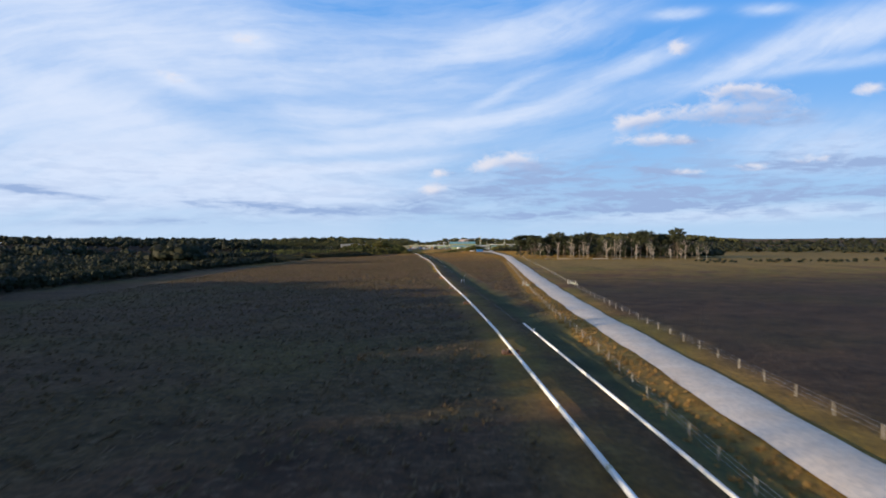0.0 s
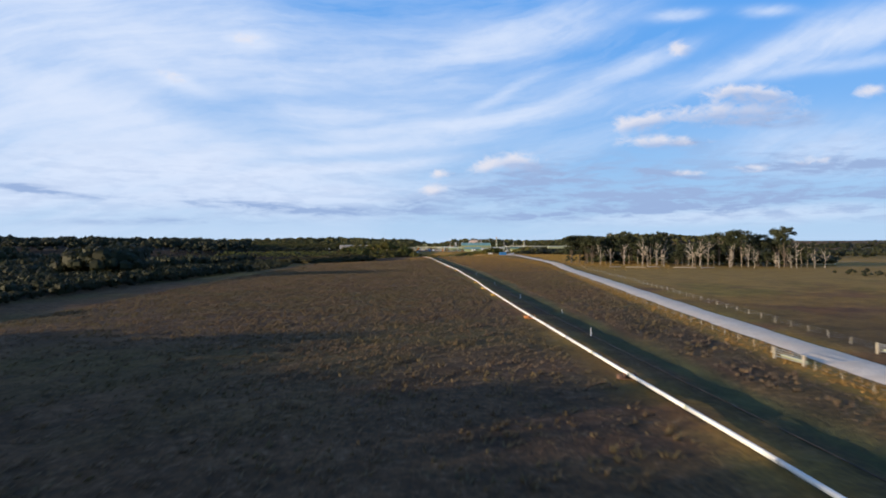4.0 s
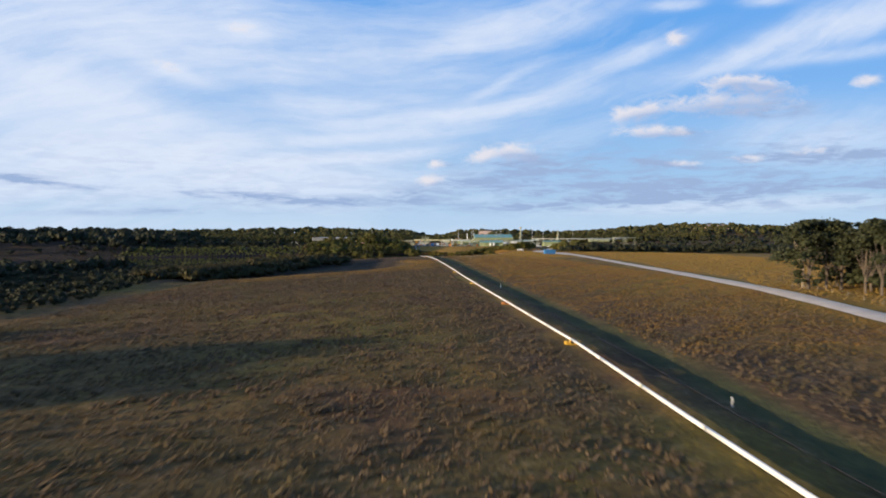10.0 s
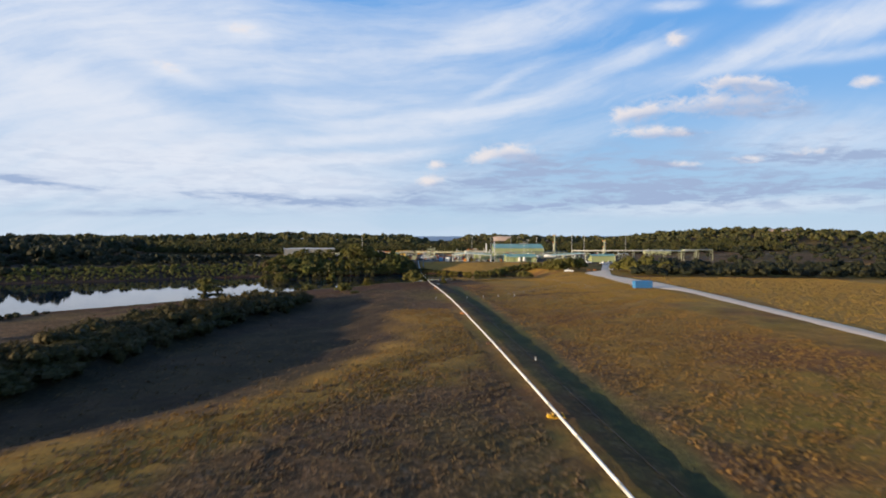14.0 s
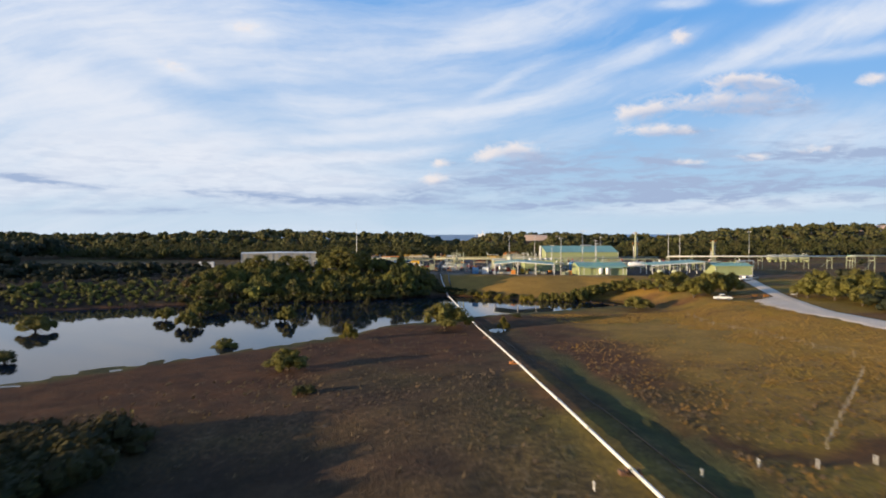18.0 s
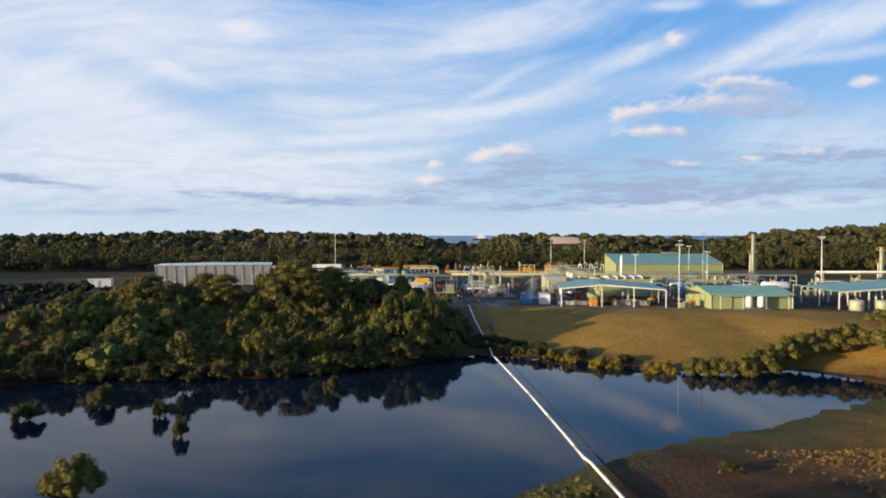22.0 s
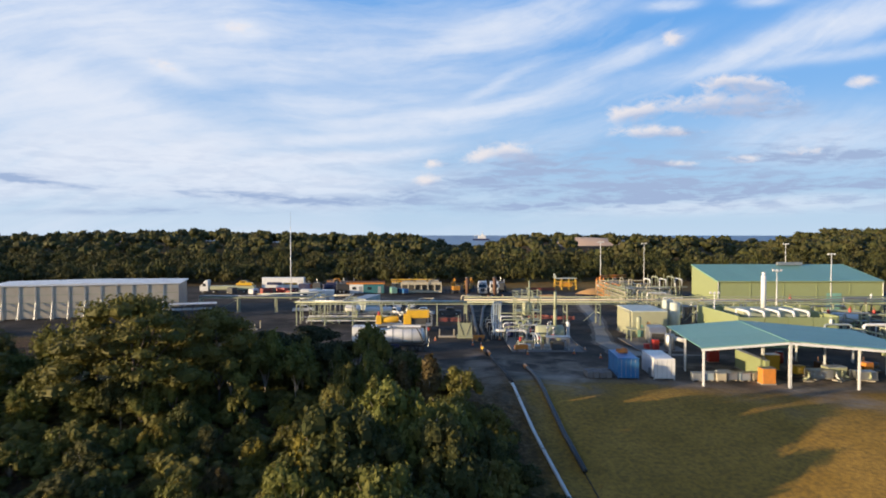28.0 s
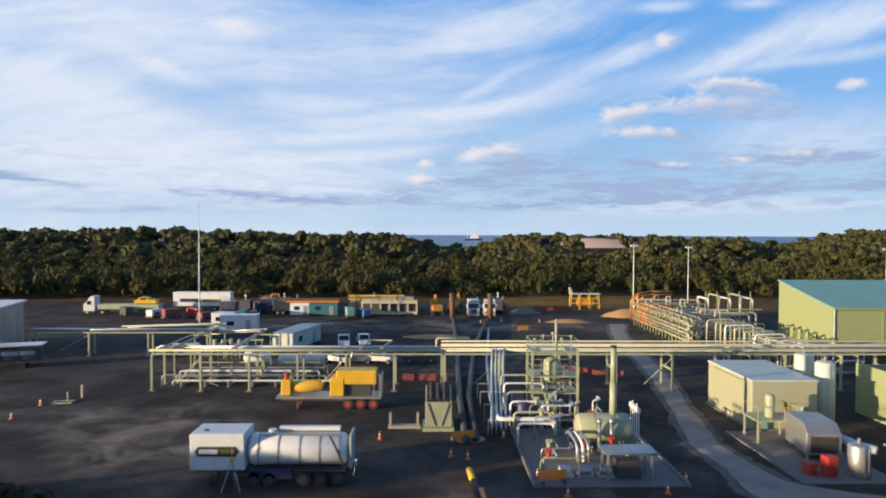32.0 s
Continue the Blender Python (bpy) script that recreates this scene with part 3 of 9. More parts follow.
ROAD_Y = [-1000, -880, -840, -800, -760, -720, -680, -640, -600, -560, -520, -480, -440, -400, -360, -320, -280, -240, -200, -160, -130, -110, -90, -60, -30, 0, 30]
ROAD_X = [61.8, 66.7, 68.4, 70.1, 71.5, 73.3, 75.6, 78.0, 80.8, 83.7, 86.3, 88.8, 91.1, 92.9, 94.0, 94.7, 95.4, 96.3, 97.4, 96.7, 94.5, 94.0, 96.0, 103.0, 111.0, 119.0, 131.0]
NEAR_X = [-400, -250, -150, -122, -99, -75, -55, -40, -26, -14, -8, 3, 16, 40, 61, 80]
NEAR_Y = [-385, -345, -284, -238, -196, -168, -138, -124, -110, -97, -84, -78, -66, -54, -42, -34]
FAR_X = [-400, -250, -150, -100, -60, -31, -10, 0, 6, 20, 32, 45, 60, 68, 80]
FAR_Y = [-150, -110, -75, -48, -31, -29, -20, -12, -8, -14, -21, -25, -23, -28, -34]
WATER_Z = -5.6
HEDGE_Y, HEDGE_X = [-352, -307, -229, -190], [-57, -47, -41, -32]
BASIN_Y = [-370, -340, -316, -290, -267, -240, -215, -187, -165]
BASIN_X = [-38, -18, 0, 10, 15, 8, 3, 4, 2]


def pipe_x(y):
    return np.interp(y, PIPE_Y, PIPE_X)


def road_x(y):
    """the road's near edge"""
    return np.interp(y, ROAD_Y, ROAD_X)


WHEEL_X = [20, 24, 27.8, 32, 35, 38.2, 42.3, 47.2, 55, 63, 71, 78]
WHEEL_Y = [-160, -171, -179.5, -187, -190.5, -192.3, -192.0, -190.6, -189.6, -188.4, -187.6, -187.6]


def wheel_track(x, y, half, soft):
    """muddy vehicle track curving from the ditch to the road"""
    return smooth01((half - np.abs(y - np.interp(x, WHEEL_X, WHEEL_Y))) / soft) * smooth01((x - 23) / 4) * smooth01((80 - x) / 20)


def ground_z(x, y):
    x, y = np.asarray(x, float), np.asarray(y, float)
    field = -1.4 - 0.8 * smooth01((-x - 10) / 60)
    s = np.interp(x, NEAR_X, NEAR_Y) - y
    n = y - np.interp(x, FAR_X, FAR_Y)
    south = np.interp(s, [-8, 0, 8, 25, 44, 64, 84, 110, 140, 170, 230], [-5.75, -5.6, -5.4, -5.05, -4.55, -3.8, -3.0, -2.35, -1.85, -1.5, -1.4]) + (field + 1.4) * smooth01((s - 60) / 100)
    run = np.where(x < -2, 42.0, 34.0)
    north = WATER_Z + 5.6 * np.clip((n + 1) / run, 0, 1) ** 0.9
    wet = WATER_Z - 0.2 - 0.12 * np.clip(np.minimum(-s, -n), 0, 10)
    z = np.where((s < 0) & (n < 0), wet, np.where(s >= 0, np.minimum(south, field), np.minimum(north, 0.0)))
    east = np.interp(y, [-260, -150, -90, -30, 10], [-1.2, -1.6, -2.6, -1.2, 0.0])
    z = z + (east - z) * smooth01((x - 68) / 18)
    # dunes and rises under the far woods
    wob = 0.5 + 0.5 * np.sin(x * 0.017 + 1.3) * np.cos(y * 0.011 + x * 0.006)
    gap = 1 - 0.85 * np.exp(-((x - 2 - y * 0.038) / 30) ** 2) - 0.6 * np.exp(-((x - y * 0.54) / 24) ** 2) - 0.7 * np.exp(-((x - y * 0.268) / 16) ** 2) * smooth01((345 - y) / 30)
    gap = np.maximum(gap, 0.1)
    dune = (7.0 + 5.0 * wob) * smooth01((y - 185) / 150) * gap
    z = z + dune
    z = z + (5.0 + 4.5 * wob) * smooth01((-x - 150) / 260) * smooth01((y + 700) / 500) * smooth01((260 - y) / 200 + 0.4) * smooth01((np.maximum(s, n) - 6) / 50)
    z = z + (2.0 + 4.0 * wob) * smooth01((x - 190) / 160) * smooth01((y + 20) / 120)
    z = z + (-16 - z) * smooth01((y - 560) / 160)
    # hollow with a puddle beside the pipeline
    z = z - 0.9 * np.exp(-(((x - 19.3) / 3.2) ** 2 + ((y + 95.5) / 5.0) ** 2))
    # basin sunk to lie in the hedge's shade, up to the rise the pipeline runs on
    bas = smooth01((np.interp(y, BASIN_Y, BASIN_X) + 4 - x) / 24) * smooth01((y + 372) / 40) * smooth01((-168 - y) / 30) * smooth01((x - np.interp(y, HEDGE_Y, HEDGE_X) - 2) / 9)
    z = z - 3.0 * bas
    # ditch beside the pipeline
    off = x - pipe_x(y)
    d = np.exp(-((off - 7.2) / 1.9) ** 2) * smooth01((-130 - y) / 30)
    # low swell between ditch and road
    z = z + 1.1 * np.clip((off - 9) / 50, 0, 1) * smooth01((y + 470) / 60) * smooth01((s - 10) / 70) * smooth01((road_x(y) + 130 - x) / 110)
    return z - 0.5 * d - 0.3 * wheel_track(x, y, 2.6, 1.6)


def gz(x, y):
    return float(ground_z(x, y))


# ---- ground ----
def steps(*runs):
    res = []
    for a, c, n in runs:
        res += list(np.linspace(a, c, n, endpoint=False))
    return np.array(res + [runs[-1][1]])


gx = steps((-4900, -600, 14), (-600, -160, 44), (-160, -60, 34), (-60, 130, 105), (130, 300, 34), (300, 700, 30), (700, 4900, 14))
gy = steps((-4900, -1100, 10), (-1100, -920, 12), (-920, 180, 480), (180, 620, 66), (620, 4950, 14))
GX, GY = np.meshgrid(gx, gy)
rg = np.random.default_rng(5)
hum = 0.10 * (np.sin(GX * 0.9 + 2.1 * np.sin(GY * 0.23)) * np.sin(GY * 0.71 + 1.7 * np.sin(GX * 0.31)) + 0.6 * np.sin(GX * 0.43 - GY * 0.37)) * (GY < -100) * (np.abs(GX) < 200)
hum *= (np.abs(GX - road_x(GY) - 3) > 6) * (np.abs(GX - pipe_x(GY)) > 2) * ~((GY > -200) & (GX > 62))
GZ = ground_z(GX, GY) + hum + rg.normal(0, 1, GX.shape) * np.where((np.abs(GX) < 200) & (GY < -100), 0.06, 0.04) * ~((GY > -200) & (GX > 62)) * (GY < 15) * (np.abs(GX - road_x(GY) - 3) > 6) * (np.abs(GX - pipe_x(GY)) > 2)
nxv, nyv = len(gx), len(gy)
me = bpy.data.meshes.new("ground")
me.vertices.add(nxv * nyv)
me.vertices.foreach_set("co", np.stack([GX, GY, GZ], -1).astype(np.float32).ravel())
ii, jj = np.meshgrid(np.arange(nxv - 1), np.arange(nyv - 1))
q = (jj * nxv + ii).ravel()
loops = np.stack([q, q + 1, q + nxv + 1, q + nxv], 1).astype(np.int32)
me.loops.add(loops.size)
me.loops.foreach_set("vertex_index", loops.ravel())
me.polygons.add(len(q))
me.polygons.foreach_set("loop_start", (np.arange(len(q)) * 4).astype(np.int32))
me.update(calc_edges=True)
me.shade_smooth()
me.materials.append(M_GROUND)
S_, N_ = np.interp(GX, NEAR_X, NEAR_Y) - GY, GY - np.interp(GX, FAR_X, FAR_Y)
edge = 3 * np.sin(GX * 0.21) + 2 * np.sin(GX * 0.53 + GY * 0.3)
za = np.zeros((nyv, nxv, 4), np.float32)
zb = np.zeros((nyv, nxv, 4), np.float32)
pad_edge = np.interp(GX, [-100, -60, -30, 0, 10, 30, 75, 110], [70, 52, 34, 27, 26, 20, 16, 5])
za[..., 0] = smooth01((GY - pad_edge + edge * 0.3) / 4) * smooth01((np.where(GX > 14, 152, 172) - GY) / 10) * smooth01((GX + 125) / 20) * smooth01((150 - GX) / 20)
za[..., 1] = smooth01((N_ - 2 + edge * 0.4) / 5) * smooth01((GX - 4) / 4) * (1 - za[..., 0]) * (GY < 60) * smooth01((95 - GX) / 15)
za[..., 1] = np.maximum(za[..., 1], 0.55 * smooth01((GY - 147 + edge) / 8) * smooth01((GX - 14) / 8) * smooth01((66 - GX) / 10) * (GY < 200))
RO = GX - road_x(GY)
za[..., 1] = np.maximum(za[..., 1], smooth01((RO + 4.4) / 1.0) * smooth01((-0.2 - RO) / 0.8) * (GY < -500) * 1.0)
inner = (GX < pipe_x(GY)) & (GX > -75)
za[..., 2] = (1 - 0.55 * smooth01((GX - 18) / 12)) * np.where(GX < 85, smooth01((34 + 50 * inner + edge * 2.5 - S_) / (24 + 16 * inner)) * (S_ > -3) * smooth01((84 - GX) / 20) + (1 - smooth01((N_) / 4)) * (S_ <= -3), 0)
OFF = GX - pipe_x(GY)
zb[..., 0] = np.clip(smooth01((OFF - 16) / 20) * smooth01((GY + 720) / 120) * 0.9 + smooth01((4.5 - np.abs(OFF)) / 3) * 0.6 * (GY < -150), 0, 1) * (GY < 0)
zb[..., 0] = np.maximum(zb[..., 0], 0.9 * smooth01((OFF - 10) / 10) * smooth01((GY + 440) / 120) * (GY < -60))
zb[..., 0] = np.maximum(zb[..., 0], smooth01((RO + 5.5) / 1.5) * smooth01((9 - RO) / 3) * (GY < -100))
zb[..., 0] = np.maximum(zb[..., 0], smooth01((GY + 545 + 3 * edge) / 60) * smooth01((-375 - GY + 3 * edge) / 40) * smooth01((-6 - OFF) / 8) * np.clip(0.45 + 0.35 * np.sin(GX * 0.07 + 1.3 * np.sin(GY * 0.04)) + 0.2 * np.sin(GY * 0.11), 0, 0.9))
shore_wet = 0.85 * smooth01((10 + edge - S_) / 7) * (S_ > -8) * (N_ < 0) * (GX < 70)
zb[..., 1] = smooth01((2.7 - np.abs(OFF - 7.4 + 0.05 * edge)) / 1.4) * 0.9 * smooth01((-118 - GY) / 25)
# tree shade painted over the first field; dark ploughed soil beyond the road
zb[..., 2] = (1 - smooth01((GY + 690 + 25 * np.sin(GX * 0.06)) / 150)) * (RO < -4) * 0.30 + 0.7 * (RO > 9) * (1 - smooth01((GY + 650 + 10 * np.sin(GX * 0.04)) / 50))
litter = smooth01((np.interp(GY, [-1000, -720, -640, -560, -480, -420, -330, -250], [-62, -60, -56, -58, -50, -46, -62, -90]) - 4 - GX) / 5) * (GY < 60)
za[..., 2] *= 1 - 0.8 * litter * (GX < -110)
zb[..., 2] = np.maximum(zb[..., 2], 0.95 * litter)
mud_run = wheel_track(GX, GY + 0.25 * edge, 3.0, 1.6)
za[..., 2] = np.maximum(za[..., 2], mud_run * 0.9)
zb[..., 1] = np.maximum(zb[..., 1], shore_wet)
za[..., 2] = np.maximum(za[..., 2], 0.85 * smooth01((20 + 6 * smooth01((GY + 165) / 35) + 1.2 * edge - OFF) / 10) * smooth01((OFF - 8) / 2) * smooth01((GY + 182 + edge) / 26) * (S_ > 0) * smooth01((70 - GX) / 10))
# the hedge's shade in the basin, painted into the ground colour
basin_shade = smooth01((np.interp(GY, BASIN_Y, BASIN_X) + 8 - GX + edge * 1.5) / 14) * smooth01((GY + 368) / 30) * smooth01((-172 - GY) / 20) * smooth01((GX + 75) / 25)
zb[..., 2] = np.maximum(zb[..., 2], 0.8 * basin_shade)
zb[..., 2] = np.maximum(zb[..., 2], 0.5 * smooth01((GY + 200 + edge) / 40) * (GY < -30) * smooth01((42 - GX) / 12))
za[..., 3] = smooth01((9 + edge - np.abs(GY - 60 + (GX + 28) * 0.3)) / 8) * smooth01((-12 - GX) / 8) * smooth01((GX + 52) / 10)
za[..., 3] = np.maximum(za[..., 3], 0.95 * smooth01((9 + edge - np.abs(GY - 125)) / 8) * smooth01((38 - GX) / 14) * smooth01((GX + 40) / 10))
za[..., 3] = np.maximum(za[..., 3], 0.6 * (GY > 30) * (GY < 36 + edge) * (GX > -16) * (GX < 14))
zb[..., 3] = np.maximum(zb[..., 3], 0.35 * smooth01((2.2 + 0.2 * edge - np.abs(GY - pad_edge - 3)) / 3) * (GX > 6) * (GX < 75))
# sunlit rise short of the road, its glow put into the ground colour
za[..., 1] = np.maximum(za[..., 1], 0.8 * smooth01((OFF - 18 + 1.5 * edge) / 14) * smooth01((GY + 265 + 3 * edge) / 50) * smooth01((-85 - GY) / 20) * (GX < road_x(GY)) * (S_ > 6))
za[..., 1] = np.maximum(za[..., 1], 1.0 * smooth01((RO - 7) / 3) * smooth01((GY + 600 + 8 * edge) / 60) * (GY < -118) * (GX < 900))
# low sun on the basin's crest, painted as gold ground
crest = GX - np.interp(GY, BASIN_Y, BASIN_X) - 9 + edge
za[..., 1] = np.maximum(za[..., 1], 1.0 * smooth01((13 - np.abs(crest)) / 9) * smooth01((GY + 375) / 20) * smooth01((-225 - GY) / 30) * (GX < pipe_x(GY) - 3))
# pale trodden dust along the yard's near side, sunlight on it painted in too
sunny_dust = smooth01((10 + 2 * edge - np.abs(GY - pad_edge - 7)) / 7) * smooth01((GX + 22) / 8) * smooth01((78 - GX) / 12)
za[..., 3] = np.maximum(za[..., 3], 0.9 * sunny_dust)
za[..., 3] = np.maximum(za[..., 3], 0.5 * smooth01((12 + 2 * edge - np.abs(GY - 88)) / 10) * smooth01((34 - np.abs(GX + 14)) / 12))
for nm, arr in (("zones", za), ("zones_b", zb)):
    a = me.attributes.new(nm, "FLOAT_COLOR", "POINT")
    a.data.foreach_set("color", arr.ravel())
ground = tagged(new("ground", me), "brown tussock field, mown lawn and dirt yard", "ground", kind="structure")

# ---- water ----
xs = np.linspace(-400, 84, 90)
wv = [(x, np.interp(x, NEAR_X, NEAR_Y) - 9, WATER_Z) for x in xs] + [(x, np.interp(x, FAR_X, FAR_Y) + 6, WATER_Z) for x in xs]
pond = S().add(wv, [(i, i + 1, 90 + i + 1, 90 + i) for i in range(89)])
tagged(part("water_pond", pond, M_WATER), "still dark pond mirroring the sky", "pond", kind="structure")
sea = S().add([(-4900, 640, -6), (4900, 640, -6), (4900, 4950, -6), (-4900, 4950, -6)], [(0, 1, 2, 3)])
tagged(part("water_sea", sea, M_SEA), "blue sea on the horizon", "sea", kind="structure")


# ---- road ----
def ribbon(name, ys, lx, rx, dz, mat, label):
    sh = S()
    ys = list(ys)
    n = 5
    for y in ys:
        for k in range(n):
            x = lx(y) + (rx(y) - lx(y)) * k / (n - 1)
            sh.v.append((x, y, gz(x, y) + dz + (0.10 if 0 < k < n - 1 else -0.02)))
    for i in range(len(ys) - 1):
        for k in range(n - 1):
            o = i * n + k
            sh.f.append((o, o + 1, o + n + 1, o + n))
    return tagged(part(name, sh, mat, smooth=True), label, "road", kind="structure")


wob = lambda y: 0.14 * math.sin(y * 0.21) + 0.07 * math.sin(y * 0.63)
ribbon("road", np.arange(-1000, 29, 3.0), lambda y: float(road_x(y)) + wob(y), lambda y: float(road_x(y)) + float(np.interp(y, [-760, -600, -400, -300], [4.6, 5.5, 5.5, 4.8])) + 1.5 * math.exp(-((y + 150) / 60) ** 2) + wob(y + 40), 0.10, M_GRAVEL, "pale gravel farm road")

# ---- vegetation ----
def lobe_shell(rng, c, r, k=7, rows=4):
    """a lumpy closed clump as quads"""
    th = np.linspace(0, 2 * np.pi, k + 1)
    ph = np.linspace(0.15, np.pi - 0.25, rows + 1)
    rad = 1 + rng.uniform(-0.2, 0.2, (rows + 1, k + 1))
    rad[:, -1] = rad[:, 0]
    P = np.stack([rad * np.sin(ph)[:, None] * np.cos(th) * r[0], rad * np.sin(ph)[:, None] * np.sin(th) * r[1], rad * np.cos(ph)[:, None] * r[2] + 0 * th], -1) + np.array(c)
    return np.stack([P[:-1, :-1], P[1:, :-1], P[1:, 1:], P[:-1, 1:]], 2).reshape(-1, 4, 3)


def leaf_quads(rng, lobes, n, size, core=0.72, k=7, rows=4, jit=0.45, far=1.12):
    """clumps of leaves over the outside of lobes, with a dense heart in each"""
    res = []
    w = np.array([r[0] * r[1] for _, r in lobes])
    cnt = np.maximum((n * w / w.sum()).astype(int), 3)
    for (c, r), m in zip(lobes, cnt):
        d = rng.normal(size=(m, 3))
        d[:, 2] = np.abs(d[:, 2]) * rng.choice([1, 1, 1, -0.6], m)
        d /= np.linalg.norm(d, axis=1)[:, None]
        p = d * np.array(r) * rng.uniform(0.7, far, (m, 1)) + np.array(c)
        nrm = d + rng.normal(0, jit, (m, 3))
        nrm /= np.linalg.norm(nrm, axis=1)[:, None]
        a = np.cross(nrm, rng.normal(size=(m, 3)))
        a /= np.linalg.norm(a, axis=1)[:, None]
        b = np.cross(nrm, a)
        s = size * rng.uniform(0.55, 1.3, (m, 1))
        a, b = a * s, b * s * 0.62
        res.append(np.stack([p - a, p - b * 1.1, p + a, p + b], 1))
        if core:
            res.append(lobe_shell(rng, c, [v * core for v in r], k, rows))
    return np.concatenate(res)


def crown_lobes(rng, n, R, H, base):
    """lobes of a crown of radius R between heights base and H"""
    res = [((0, 0, (base + H) / 2), (R * 0.62, R * 0.62, (H - base) * 0.46))]
    for i in range(n):
        t = 2 * math.pi * (i + rng.uniform(-0.3, 0.3)) / n
        q = rng.uniform(0.4, 0.75) * R
        zc = base + (H - base) * rng.uniform(0.25, 0.8)
        rr = R * rng.uniform(0.32, 0.5)
        res.append(((q * math.cos(t), q * math.sin(t), zc), (rr, rr, rr * rng.uniform(0.6, 0.85))))
    return res


def in_pond(x, y, m=0.0):
    return (y > np.interp(x, NEAR_X, NEAR_Y) - m) & (y < np.interp(x, FAR_X, FAR_Y) + m) & (x < 84)


def tuft_lobes(rng, n, R, H, base):
    """many small tufts over an uneven dome"""
    res = [((0, 0, base + (H - base) * 0.42), (R * 0.6, R * 0.6, (H - base) * 0.36))]
    for i in range(n):
        t, q = rng.uniform(0, 6.28), R * math.sqrt(rng.uniform(0.02, 1.0))
        zc = base + (H - base) * (0.92 - 0.62 * (q / R) ** 2) * rng.uniform(0.7, 1.05)
        rr = R * rng.uniform(0.16, 0.30)
        res.append(((q * math.cos(t), q * math.sin(t), zc), (rr, rr, rr * rng.uniform(0.8, 1.5))))
    return res


# far woods: one mesh
rw = np.random.default_rng(11)
far_kinds = [leaf_quads(rw, crown_lobes(rw, 5, 3.7, 6.0, 1.2), 130, 0.55, 0.84, 6, 3, 0.22) for _ in range(6)]
tiny_kinds = [leaf_quads(rw, crown_lobes(rw, 4, 3.6, 5.4, 0.8), 36, 0.85, 0.9, 6, 3, 0.2) for _ in range(5)]


def scatter(rng, x0, x1, y0, y1, gap, keep):
    xs, ys = np.arange(x0, x1, gap), np.arange(y0, y1, gap)
    X, Y = np.meshgrid(xs, ys)
    X = X.ravel() + rng.uniform(-0.45, 0.45, X.size) * gap
    Y = Y.ravel() + rng.uniform(-0.45, 0.45, Y.size) * gap
    k = keep(X, Y)
    return np.stack([X[k], Y[k]], 1)


def woods(rng, pts, kinds, smin, smax, tall=1.0, vary=0.2):
    """crowns at pts, lower along the pond's far bank"""
    res = []
    for x, y in pts:
        k = kinds[rng.integers(len(kinds))]
        t, s = rng.uniform(0, 6.28), rng.uniform(smin, smax)
        n = y - float(np.interp(x, FAR_X, FAR_Y))
        if x < -62 and -2 < n < 80:
            s *= 0.32 + 0.68 * n / 80 if n > 0 else 0.32
        c, q = math.cos(t) * s, math.sin(t) * s
        R = np.array([[c, q, 0], [-q, c, 0], [0, 0, s * tall * rng.uniform(1 - vary, 1 + vary)]], np.float32)
        res.append(k.astype(np.float32) @ R + np.array([x, y, gz(x, y) - 0.3], np.float32))
    return np.concatenate(res)


def dune_clear(x, y):
    return ((x - 96) / 38) ** 2 + ((y - 372) / 30) ** 2 > 1


back = lambda x, y: (y > np.interp(x, [-260, -110, 40, 60, 140, 300], [150, 168, 178, 182, 176, 150])) & dune_clear(x, y)
edge_kinds = [leaf_quads(rw, tuft_lobes(rw, 15, 3.5, h, 0.6), 350, 0.29, 0.74, 5, 2, 0.8, 1.35) for h in (6.2, 7.4, 5.6, 6.8, 8.2, 6.4)]
lane = lambda x, y: (np.abs(x - 0.268 * y) > 8) | (y < 305)
W1 = woods(rw, scatter(rw, -240, 330, 150, 250, 6.2, lambda x, y: back(x, y) & lane(x, y)), edge_kinds, 0.75, 1.2)
W2 = woods(rw, scatter(rw, -420, 560, 250, 500, 12.5, lambda x, y: dune_clear(x, y) & (lane(x, y) | (y > 410))), tiny_kinds, 0.95, 1.6)
tagged(new("woodland_behind_plant", quad_mesh("woodland_behind_plant", np.concatenate([W1, W2]), M_LEAF)), "dense olive coastal scrub woodland on dunes", "woodland", kind="stuff")

left_edge = lambda y: np.interp(y, [-1000, -720, -640, -560, -480, -420, -330, -250], [-62, -60, -56, -58, -50, -46, -62, -90])
leftk = lambda x, y: (x < left_edge(y)) & ~in_pond(x, y, np.where(x > -175, 42, 8)) & ~((x > -230) & (x < -99) & (y > 70) & (y < 190)) & ~((y > 20) & (x > -104))
scrub_kinds = [leaf_quads(rw, crown_lobes(rw, 4, 2.0, 3.4, 0.4), 90, 0.30, 0.86, 5, 3, 0.5, 1.25) for _ in range(6)]
W3 = woods(rw, scatter(rw, -100, -40, -720, -470, 3.7, leftk), scrub_kinds, 0.7, 1.3)
W3b = woods(rw, scatter(rw, -100, -40, -470, -300, 3.0, leftk), scrub_kinds, 0.40, 0.72)
W4 = woods(rw, scatter(rw, -190, -100, -720, 20, 6.6, lambda x, y: leftk(x, y) & ~in_pond(x, y, 75)), tiny_kinds, 0.65, 1.15)
W4b = woods(rw, scatter(rw, -190, -96, -420, -200, 4.2, lambda x, y: (x < left_edge(y)) & in_pond(x, y, 76) & ~in_pond(x, y, 9) & (y < np.interp(x, NEAR_X, NEAR_Y))), tiny_kinds, 0.20, 0.36)
